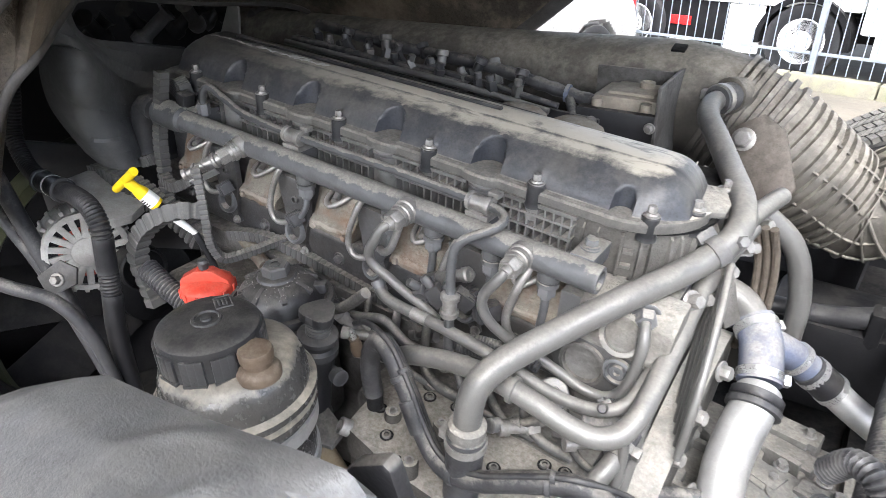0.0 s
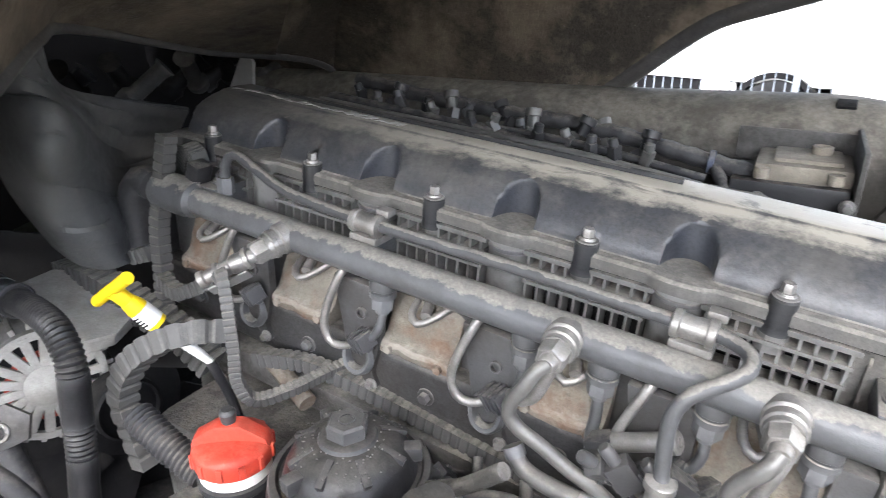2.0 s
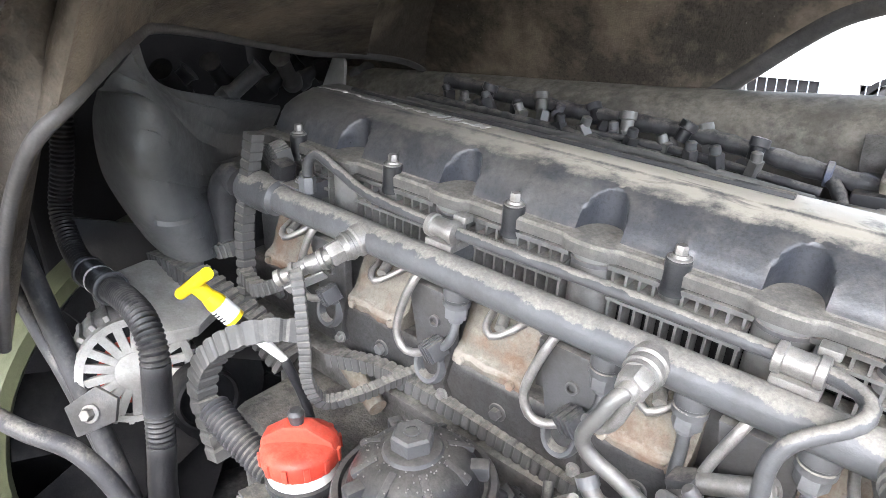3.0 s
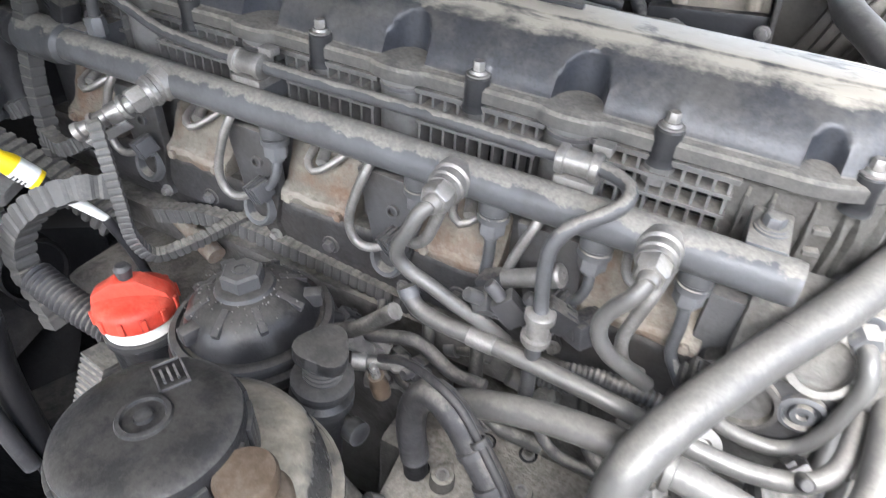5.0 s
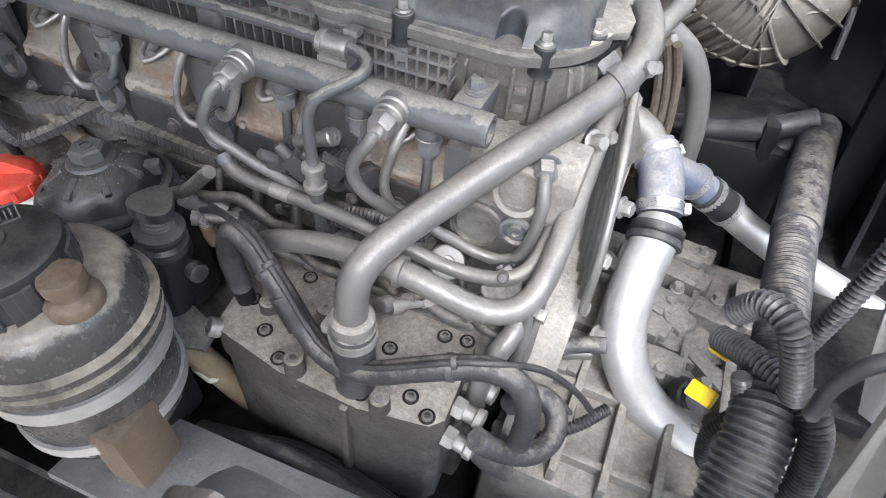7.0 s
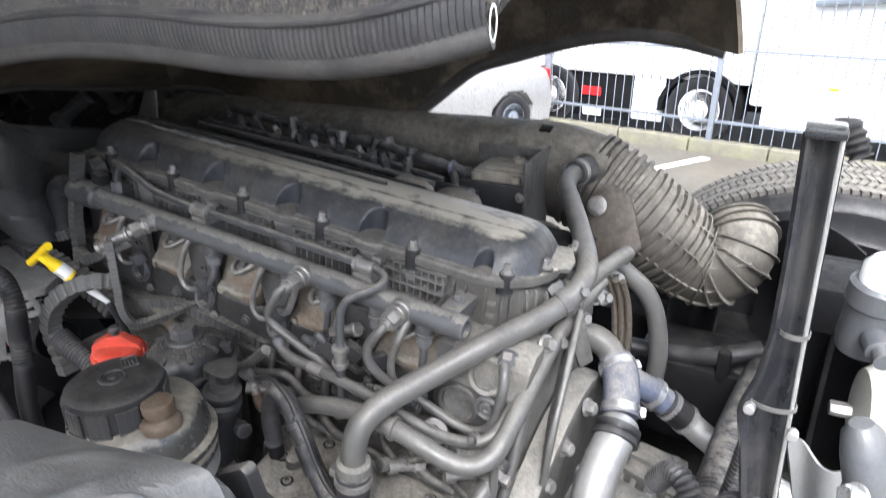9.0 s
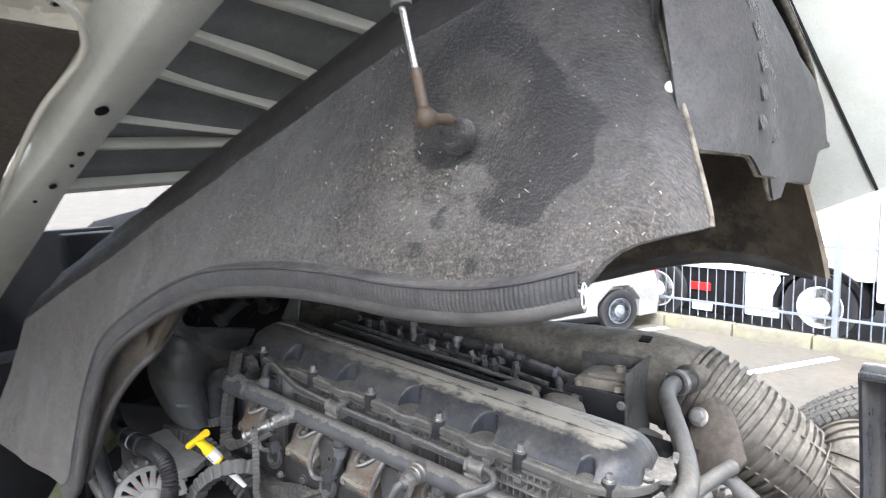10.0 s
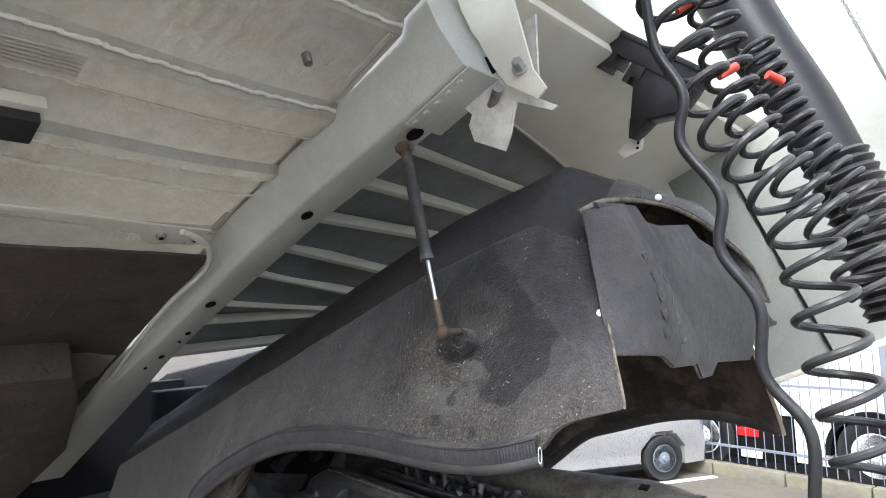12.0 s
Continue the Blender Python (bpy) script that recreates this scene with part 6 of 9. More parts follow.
part("ring", lathe([(0.37, -0.04), (0.39, -0.04), (0.4, 0.02), (0.395, 0.035), (0.375, 0.035), (0.365, 0.02)], 64, FANM, ring=True), olive, fan, "olive-green ring", space=WORLD)
part("hub", lathe([(0.1, -0.03), (0.1, 0.03), (0.06, 0.05), (0, 0.05)], 32, FANM), dark_part, fan, space=WORLD)
for k in range(9):
    a = 2 * math.pi * k / 9
    part("blade", sheet(lambda s, t, a=a: FANM @ Matrix.Rotation(a, 4, "Z") @ Vector((0.09 + 0.27 * s, (t - 0.5) * 0.12, (t - 0.5) * 0.06)), 4, 4, 0.004), dark_part, fan, space=WORLD)
single("radiator", box((-1.75, 0.15, 0.4), (-1.62, 1.35, 1.5), 0.01), dark_part, "black dusty radiator in front of the fan", "radiator", WORLD)
# moulded air guide at the front of the engine
NET = [[(-1.0, 0.48, 1.68), (-1.12, 0.557, 1.616), (-1.2, 0.699, 1.573), (-1.25, 0.817, 1.54)],
       [(-1.1, 0.473, 1.608), (-1.02, 0.496, 1.599), (-1.2, 0.656, 1.52), (-1.3, 0.808, 1.473)],
       [(-1.14, 0.481, 1.532), (-1.05, 0.496, 1.542), (-1.14, 0.6, 1.482), (-1.3, 0.774, 1.432)],
       [(-1.15, 0.496, 1.486), (-1.08, 0.5, 1.475), (-1.09, 0.56, 1.462), (-1.26, 0.731, 1.4)],
       [(-1.14, 0.515, 1.432), (-1.11, 0.53, 1.405), (-1.09, 0.57, 1.396), (-1.22, 0.70, 1.37)]]


def guide(s, t):
    """A moulded shell: s across, t from the rim down to the foot."""
    col = [spline([row[i] for row in NET], 0.01) for i in range(4)] if not GUIDE_COLS else GUIDE_COLS
    if not GUIDE_COLS:
        GUIDE_COLS.extend(col)
    p = [c[min(len(c) - 1, int(t * (len(c) - 1) + 0.5))] for c in GUIDE_COLS]
    q = s * 3
    k = min(2, int(q))
    f = q - k
    a, b, c, d = p[max(0, k - 1)], p[k], p[k + 1], p[min(3, k + 2)]
    m1, m2 = (c - a) * 0.5, (d - b) * 0.5
    out = b * (2 * f ** 3 - 3 * f * f + 1) + m1 * (f ** 3 - 2 * f * f + f) + c * (-2 * f ** 3 + 3 * f * f) + m2 * (f ** 3 - f * f)
    ear = math.exp(-((s - 0.3) / 0.13) ** 2 - ((t - 0.52) / 0.06) ** 2)
    return out + Vector((0.018, -0.012, 0.01)) * ear


GUIDE_COLS = []
ag = thing("air_guide", "moulded dark grey plastic air guide before the engine", "air guide", (-1.2, 0.6, 1.4))
guide_plastic = mat("air_guide_plastic", (0.075, 0.077, 0.08), 0.42, 0, 0.15, 8, dust=0.15, side=0.3)
part("shell", sheet(guide, 44, 40, 0.005), guide_plastic, ag, space=WORLD)
part("rim", tube([guide(i / 20, 0.0) for i in range(21)], 0.004, 8), guide_plastic, ag, space=WORLD)
part("lower_panel", sheet(lambda s, t: Vector((-1.34 + 0.2 * s, 0.5 + 0.2 * s, 1.42 - 0.22 * t - 0.05 * s)), 8, 8, 0.006), black_plastic, ag, space=WORLD)
part("box", box((-1.2, 0.62, 1.38), (-1.12, 0.68, 1.45), 0.01), black_plastic, ag, space=WORLD)
single("engine_bracket", plate([(-0.045, -0.08), (0.018, -0.08), (0.018, -0.005), (0.012, 0.002), (-0.008, 0.002), (-0.014, -0.01)], 0.006, Matrix.Translation((-1.285, 0.99, 1.605)) @ Matrix.Scale(1.15, 4) @ Matrix.Rotation(radians(90), 4, "X") @ Matrix.Rotation(radians(-10), 4, "Z"), 0.0015), alu, "pale steel bracket standing at the front of the engine", "bracket", WORLD)
# looms
def cable(pts, r, label, material=loom, space=WORLD, pitch=0.012, depth=0.003):
    if material is loom:
        # flat jointed conduit of square section
        own = tube(pts, r, 4, pitch / 6, radius=lambda s: r * (1.12 if s % pitch < 0.72 * pitch else 0.98))
        return single("wiring_loom", own, material, label, "wiring loom", space, "wiring looms", smooth=False)
    return single("wiring_loom", corrugated(pts, r, pitch, depth, 10), material, label, "wiring loom", space, "wiring looms")


cable([(-1.03, 0.62, 1.56), (-1.04, 0.61, 1.5), (-1.05, 0.6, 1.44), (-1.045, 0.59, 1.38), (-1.04, 0.58, 1.34)], 0.0115, "segmented grey wiring loom at the front of the rail")
cable([(-1.04, 0.585, 1.38), (-1.0, 0.575, 1.375), (-0.96, 0.575, 1.39), (-0.925, 0.58, 1.41)], 0.011, "segmented grey wiring loom at the front of the rail")
cable([(-1.06, 0.59, 1.41), (-1.1, 0.585, 1.4), (-1.14, 0.59, 1.42), (-1.17, 0.6, 1.45)], 0.012, "segmented grey wiring loom at the front of the rail")
cable([(-0.862, 0.535, 1.442), (-0.846, 0.527, 1.454), (-0.833, 0.518, 1.43), (-0.825, 0.511, 1.385), (-0.83, 0.514, 1.337), (-0.826, 0.528, 1.308), (-0.802, 0.558, 1.311), (-0.787, 0.6, 1.314), (-0.775, 0.64, 1.314)], 0.0078, "segmented black loom hanging from the pressure sensor", pitch=0.0075)
cable([(-0.962, 0.47, 1.2), (-0.975, 0.471, 1.245), (-0.99, 0.475, 1.28), (-0.975, 0.48, 1.323), (-0.934, 0.49, 1.362), (-0.895, 0.51, 1.38), (-0.872, 0.545, 1.372)], 0.0165, "thick segmented loom arching beside the filler cap", pitch=0.02)
cable([(-1.22, 0.56, 1.36), (-1.13, 0.55, 1.37), (-1.06, 0.56, 1.345), (-1.0, 0.575, 1.31), (-0.96, 0.58, 1.28)], 0.022, "thick segmented loom above the alternator", pitch=0.014, depth=0.004)
cable([(-0.9, 0.6, 1.3), (-0.82, 0.61, 1.31), (-0.7, 0.625, 1.285), (-0.58, 0.63, 1.262), (-0.48, 0.628, 1.25)], 0.0115, "segmented loom along the side of the engine", pitch=0.011)
cable([(-0.95, 0.45, 1.05), (-0.9, 0.44, 1.12), (-0.87, 0.46, 1.2)], 0.022, "segmented hose below the filler cap", pitch=0.010)
single("filler_hose", corrugated([(-0.945, 0.462, 1.285), (-0.9, 0.462, 1.264), (-0.85, 0.468, 1.24)], 0.0185, 0.0065, 0.0024, 16), grey_hose, "ribbed grey hose joining the filler neck", "hose", WORLD)
pipe("rail_elbow", [E(-0.715, RV, RW), E(-0.735, RV, RW + 0.002), E(-0.748, RV - 0.005, RW - 0.015), E(-0.75, RV - 0.008, RW - 0.05), E(-0.745, RV - 0.01, RW - 0.09)], 0.021, grey_hose, "grey elbow at the front end of the rail", "pipe", WORLD)
single("connector_plug", box((-0.012, -0.01, -0.03), (0.012, 0.01, 0.03), 0.003, aim((-1.0, 0.63, 1.5), (0.4, 0.0, 1))), black_plastic, "black plug connector at the front of the cover", "connector", WORLD)
cable([(-1.06, 0.66, 1.51), (-1.03, 0.65, 1.535), (-1.0, 0.64, 1.53)], 0.012, "segmented loom bent into a plug", pitch=0.007)
own = box((-1.02, 0.52, 0.95), (-0.72, 0.66, 1.22), 0.02)
single("oil_module", own, cast, "dusty oil module casting under the filter", "engine part", WORLD)
single("engine_stay", tube([(-0.9, 0.62, 1.29), (-0.82, 0.6, 1.26)], 0.012, 14), sandy, "dusty rusty stay beside the loom", "stay", WORLD)

pipe("steering_pipe", [(-1.15, 0.29, 1.29), (-1.08, 0.31, 1.28), (-1.02, 0.34, 1.26), (-0.98, 0.36, 1.2), (-0.96, 0.37, 1.05)], 0.011, grey_hose, "dark bent steering pipe beside the steering lines", "pipe", WORLD)
stb = thing("line_bracket", "dark clamp bracket holding the steering lines", "bracket", (-1.1, 0.395, 1.24))
part("plate", plate([(-0.03, -0.02), (0.025, -0.024), (0.04, 0.0), (0.02, 0.026), (-0.03, 0.02)], 0.006, aim((-1.1, 0.388, 1.25), (0.5, -0.8, 0.4), 0.5), 0.0015), grey_paint, stb, space=WORLD)
part("bolt", hexagon(0.008, 0.01, aim((-1.095, 0.383, 1.252), (0.5, -0.8, 0.4)), flange=0.012), steel, stb, space=WORLD)

# ---- far side of the engine ----
DUCT = [(-1.5, 1.2, 1.46), (-1.1, 1.21, 1.462), (-0.7, 1.212, 1.465), (-0.45, 1.205, 1.475), (-0.32, 1.2, 1.478), (-0.24, 1.2, 1.462)]
duct = thing("air_intake_duct", "grey-brown plastic air intake duct with a ribbed bend", "air duct", (-0.4, 1.2, 1.32))
part("straight", tube(DUCT, 0.098, 40, 0.03), duct_plastic, duct, space=WORLD)
def bend_taper(t):
    return 1.0 - 0.36 * t * t


BEND = [(-0.26, 1.2, 1.468), (-0.195, 1.2, 1.438), (-0.125, 1.206, 1.39), (-0.05, 1.225, 1.335), (0.0, 1.235, 1.312), (0.035, 1.235, 1.328), (0.052, 1.25, 1.362), (0.036, 1.29, 1.39)]
BEND_LONG = sum((b - a).length for a, b in zip(spline(BEND, 0.01), spline(BEND, 0.01)[1:]))
part("bend", tube(BEND, 0.096, 40, 0.01, radius=lambda s: 0.095 * bend_taper(min(1.0, s / BEND_LONG)), cap=False), duct_plastic, duct, space=WORLD)
fine_line = spline(BEND, 0.004)
for i in range(26):
    k = int((len(fine_line) - 3) * i / 25) + 1
    t = i / 25
    rr = 0.1 * bend_taper(t)
    wide = 0.0062 if t < 0.5 else 0.002
    part("rib", lathe([(rr - 0.006, -wide), (rr + 0.005, -wide * 0.7), (rr + 0.005, wide * 0.7), (rr - 0.006, wide)], 40, aim(fine_line[k], fine_line[k + 1] - fine_line[k - 1]), ring=True), duct_plastic, duct, space=WORLD)
for k in range(10):
    a = 2 * math.pi * k / 10
    pts = []
    for q in range(5):
        c = fine_line[int(len(fine_line) * (0.35 + 0.12 * q))]
        d = (fine_line[min(len(fine_line) - 1, int(len(fine_line) * (0.35 + 0.12 * q)) + 2)] - c).normalized()
        side = (Vector((0, 0, 1)) - d * d.z).normalized()
        pts.append(c + (side * math.cos(a) + d.cross(side) * math.sin(a)) * 0.1 * bend_taper(0.35 + 0.12 * q))
    part("long_rib", tube(pts, 0.003, 6, 0.02), duct_plastic, duct, space=WORLD)
part("lower_housing", box((-0.1, 1.12, 0.95), (0.12, 1.3, 1.14), 0.03), dark_part, duct, "black housing below the bend", space=WORLD)
part("square_opening", box((-0.012, -0.011, -0.003), (0.012, 0.011, 0.003), 0.002, aim((-0.335, 1.165, 1.57), (0, -0.35, 0.9))), dark_part, duct, space=WORLD)
part("spigot", lathe([(0.03, -0.05), (0.03, 0.02), (0.026, 0.022)], 24, aim((-0.225, 1.13, 1.512), (-0.3, -0.9, 0.1))), duct_plastic, duct, space=WORLD)
own = plate([(-0.06, -0.085), (0.03, -0.095), (0.065, -0.06), (0.055, 0.05), (0.02, 0.09), (-0.035, 0.075), (-0.055, 0.0)], 0.014, aim((-0.158, 1.045, 1.437), (-0.1, -0.9, 0.4), radians(20)) @ Matrix.Scale(0.8, 4), 0.005)
part("bracket_plate", own, mat("rusty_brown_plate", (0.05, 0.04, 0.034), 0.6, 0, 0.3, 14, dust=0.35, even=0.4), duct, space=WORLD)
part("bracket_bolt", hexagon(0.013, 0.012, aim((-0.182, 1.028, 1.475), (-0.1, -0.9, 0.4)), flange=0.018), steel, duct, space=WORLD)
pale_dust = mat("pale_dusted_lid", (0.25, 0.222, 0.182), 0.85, 0, 0.25, 40, dust=0.5, bump=0.3)
ctl = thing("control_box", "dusty square control box bolted beside the cover", "control box", (-0.3, 1.0, 1.42))
CB = Matrix.Translation((-0.362, 1.055, 1.462)) @ Matrix.Rotation(radians(3), 4, "Z")
part("case", box((-0.085, -0.06, -0.1), (0.05, 0.05, 0.035), 0.006, CB), black_plastic, ctl, space=WORLD)
own = box((-0.06, -0.05, 0.033), (0.048, 0.045, 0.056), 0.006, CB)
box((-0.04, -0.035, 0.054), (0.036, 0.035, 0.061), 0.003, CB, own)
for x in (-0.05, 0.03):
    lathe([(0.009, 0), (0.009, 0.012), (0.005, 0.013), (0, 0.013)], 14, CB @ Matrix.Translation((x, -0.056, 0.04)), own)
lathe([(0.012, 0), (0.012, 0.01), (0.008, 0.011), (0.007, 0.004), (0, 0.004)], 18, CB @ Matrix.Translation((0.012, 0.01, 0.06)), own)
part("lid", own, pale_dust, ctl, space=WORLD)
own = box((0.05, -0.075, -0.09), (0.056, 0.07, 0.085), 0.002, CB)
box((-0.09, 0.052, -0.08), (0.056, 0.058, 0.08), 0.002, CB, own)
part("mounting_plate", own, cast, ctl, space=WORLD)
part("side_plate", plate([(-0.19, -0.06), (-0.02, -0.06), (-0.02, 0.02), (-0.15, 0.03), (-0.19, 0.0)], 0.008, CB @ Matrix.Translation((-0.02, -0.062, 0)) @ Matrix.Rotation(radians(90), 4, "X"), 0.002), black_plastic, ctl, space=WORLD)
for x, z in ((-0.05, 0.018), (0.045, 0.02)):
    part("box_bolt", hexagon(0.006, 0.008, aim(CB @ Vector((x, -0.075, z)), (0, -1, 0)), flange=0.009), steel, ctl, space=WORLD)
part("orange_seal", box((0.02, -0.05, -0.08), (0.045, -0.02, -0.06), 0.004, CB), red_plastic, ctl, space=WORLD)
LT = [E(-0.7, 0.335, 0.02), E(-0.55, 0.342, 0.012), E(-0.42, 0.342, 0.012), E(-0.34, 0.34, 0.015), E(-0.282, 0.337, 0.016), E(-0.17, 0.34, 0.006), E(-0.123, 0.345, 0.0), E(-0.05, 0.35, -0.006), E(0.03, 0.36, -0.012)]
cable(LT, 0.0125, "dusty loom along the far side of the cover", grey_hose, pitch=0.03, depth=0.002)
cable([E(-0.7, 0.262, 0.0), E(-0.55, 0.265, 0.0), E(-0.4, 0.27, -0.004), E(-0.3, 0.28, -0.01)], 0.01, "dusty loom behind the cover edge", grey_hose, pitch=0.02, depth=0.002)
cable([E(-0.123, 0.345, 0.0), E(-0.1, 0.32, -0.02), E(-0.09, 0.3, -0.05)], 0.009, "branch of the far loom", grey_hose, pitch=0.02, depth=0.001)
single("cable_tie", lathe([(0.0135, -0.004), (0.0155, -0.003), (0.0155, 0.003), (0.0135, 0.004)], 18, aim(E(-0.123, 0.345, 0.0), (1, 0.1, -0.1))), blue_hose, "blue cable tie on the far loom", "cable tie", WORLD)
for k, u in enumerate((-0.6, -0.5, -0.41, -0.36, -0.3, -0.255, -0.2)):
    own = hexagon(0.011, 0.02, aim(E(u, 0.3 + 0.016 * (k % 3), -0.01), (rng.uniform(-0.6, 0.6), 0.3, 1)))
    lathe([(0.009, 0.018), (0.009, 0.034), (0.012, 0.035), (0.012, 0.045), (0.006, 0.046)], 14, aim(E(u, 0.3 + 0.016 * (k % 3), -0.01), (rng.uniform(-0.6, 0.6), 0.3, 1)), own)
    single("pipe_fitting", own, pipe_paint if k % 2 else black_plastic, "dusty fitting beyond the valve cover", "fitting", WORLD, "far fittings")
for k, u in enumerate((-0.22, -0.12)):
    own = lathe([(0.02, 0), (0.033, 0.004), (0.036, 0.015), (0.03, 0.03), (0.02, 0.036), (0, 0.037)], 24, Matrix.Translation((u + 0.06, 0.255, -0.05)) @ Matrix.Diagonal((1.4, 0.9, 1.2, 1)))
    single("intake_bulge", own, sandy, "sand-dusted rounded casting beyond the cover", "engine part")
rng = random.Random(12)
for k in range(14):
    u = -0.66 + 0.036 * k
    at = E(u, 0.26 + 0.07 * rng.random(), 0.0 + 0.012 * rng.random())
    own = box((-0.008, -0.006, -0.03), (0.008, 0.006, 0.008), 0.002, aim(at, (rng.uniform(-0.5, 0.5), -0.2, 1), rng.uniform(0, 3)))
    lathe([(0.007, 0.006), (0.007, 0.016), (0.0045, 0.018)], 12, aim(at, (rng.uniform(-0.5, 0.5), 0.0, 1)), own)
    single("cable_clip", own, (black_plastic, pipe_paint, grey_hose)[k % 3], "small clip holding the far loom", "clip", WORLD, "far clips")
for k in range(3):
    pipe("far_line", [E(-0.7, 0.21 + 0.03 * k, -0.004 + 0.004 * k), E(-0.5, 0.213 + 0.03 * k, 0.0), E(-0.3, 0.22 + 0.032 * k, -0.004 + 0.004 * k), E(-0.12, 0.235 + 0.035 * k, -0.012)], 0.0055, (black_hose, pipe_paint, grey_hose)[k], "thin line running along the far side of the cover", "pipe", WORLD, "far lines")
own = box((-0.75, 0.28, -0.5), (0.1, 0.42, -0.08), 0.03)
single("exhaust_side", own, cast, "dark dusty manifold on the far side of the engine", "manifold")

# ---- chassis, gearbox and parts behind the engine ----
own = box((0.2, -0.16, -0.85), (0.62, 0.36, -0.5), 0.03)
gear = thing("gearbox", "dusty cast aluminium gearbox housing behind the engine", "gearbox", E(0.4, 0.1, -0.75))
part("housing", own, gear_cast, gear)
for k in range(6):
    part("rib", box((0.22 + 0.065 * k, -0.15, -0.515), (0.232 + 0.065 * k, 0.3, -0.475), 0.004), gear_cast, gear)
for k in range(4):
    part("rib", box((0.2, -0.12 + 0.11 * k, -0.515), (0.6, -0.108 + 0.11 * k, -0.482), 0.004), gear_cast, gear)
rng = random.Random(61)
for k in range(9):
    u0, v0 = 0.3 + 0.03 * k, 0.24 - 0.026 * k
    m = Matrix.Translation((u0, v0, -0.49 - 0.004 * k)) @ Matrix.Rotation(radians(-34 + rng.uniform(-8, 8)), 4, "Z")
    own = box((-0.07, -0.014, -0.02), (0.07, 0.012, 0.012 + 0.01 * (k % 3)), 0.005, m)
    box((-0.05, -0.022, -0.02), (0.03, -0.01, 0.004), 0.003, m, own)
    part("step_ledge", own, gear_cast, gear)
    part("boss", lathe([(0.014, -0.02), (0.013, 0.016), (0.01, 0.019), (0.006, 0.019), (0.005, 0.012), (0, 0.012)], 18, m @ Matrix.Translation((rng.uniform(-0.05, 0.05), 0.026, 0))), gear_cast, gear)
part("round_cover", lathe([(0.058, -0.02), (0.056, 0.0), (0.05, 0.004), (0.03, 0.006), (0.026, 0.014), (0, 0.015)], 32, aim((0.4, 0.17, -0.478), (0.15, -0.1, 1))), gear_cast, gear)
for k in range(10):
    a = 2 * math.pi * k / 10
    part("housing_bolt", hexagon(0.009, 0.01, Matrix.Translation((0.42 + 0.1 * math.cos(a), 0.14 + 0.09 * math.sin(a), -0.465 + 0.01 * math.cos(a))), flange=0.012), steel, gear)
for k, (x0, x1, y, turn) in enumerate(((-0.21, -0.125, 0.82, -4), (-0.212, -0.126, 0.92, -18), (-0.188, -0.13, 0.96, -14), (-0.2, -0.105, 0.73, -6), (-0.066, 0.008, 0.842, -14), (-0.064, 0.016, 0.89, -22), (-0.055, 0.052, 0.97, -15), (-0.05, 0.048, 1.022, -9), (-0.1, 0.03, 0.77, -5), (0.03, 0.1, 0.9, -12))):
    m = Matrix.Translation(((x0 + x1) / 2, y, 0.985)) @ Matrix.Rotation(radians(turn), 4, "Z")
    half = (x1 - x0) / 2
    own = box((-half, -0.042, -0.05), (half, 0.0, 0.008 + 0.006 * (k % 3)), 0.006, m)
    box((-half, -0.052, -0.05), (half * 0.7, -0.04, 0.018), 0.003, m, own)
    part("ledge", own, gear_cast, gear, space=WORLD)
    if k % 2:
        part("housing_bolt", hexagon(0.008, 0.011, m @ Matrix.Translation((half * 0.6, -0.02, 0.012)), flange=0.011), steel, gear, space=WORLD)
part("bell_rim", lathe([(0.24, -0.02), (0.27, -0.02), (0.27, 0.02), (0.24, 0.02)], 48, aim((0.235, 0.13, -0.52), (1, 0, 0))), gear_cast, gear)
for k, (u, v, w) in enumerate(((0.255, 0.06, -0.3), (0.262, 0.15, -0.28), (0.25, 0.0, -0.33), (0.285, 0.02, -0.4))):
    part("flange_bolt", hexagon(0.011, 0.014, aim((u, v, w), (1, -0.3, 0.3)), flange=0.016), steel, gear)
single("yellow_connector", box((-0.016, -0.012, -0.022), (0.016, 0.012, 0.022), 0.004, aim((0.053, 0.698, 1.119), (-0.2, -0.5, 0.7)) @ Matrix.Scale(0.8, 4)), yellow_plastic, "yellow connector lock on the gearbox", "connector", WORLD, "yellow connectors")
single("yellow_connector", box((-0.02, -0.014, -0.026), (0.02, 0.014, 0.026), 0.004, aim((0.043, 0.645, 1.09), (-0.2, -0.5, 0.7)) @ Matrix.Scale(0.8, 4)), yellow_plastic, "yellow connector lock on the gearbox", "connector", WORLD, "yellow connectors")
single("gearbox_plug", lathe([(0.03, 0), (0.03, 0.035), (0.024, 0.04), (0.024, 0.06), (0, 0.06)], 24, aim((0.034, 0.720, 0.985), (0.4, -0.6, 0.6)) @ Matrix.Scale(0.7, 4)), black_plastic, "black round gearbox plug", "plug", WORLD)
cable([(0.03, 0.62, 1.269), (0.05, 0.6, 1.311), (0.069, 0.58, 1.314), (0.091, 0.57, 1.266), (0.102, 0.57, 1.229)], 0.015, "black ribbed cable looping before the post", black_hose, pitch=0.006)
cable([(0.075, 0.66, 1.01), (0.068, 0.64, 1.05), (0.08, 0.62, 1.09), (0.1, 0.63, 1.12), (0.1, 0.68, 1.14), (0.075, 0.72, 1.12)], 0.0115, "black ribbed cable looping over the gearbox", black_hose, pitch=0.006)
cable([(0.06, 0.6, 1.2), (0.075, 0.6, 1.14), (0.06, 0.6, 1.08), (0.07, 0.6, 1.02), (0.09, 0.62, 1.0)], 0.011, "black ribbed cable looping over the gearbox", black_hose, pitch=0.006)
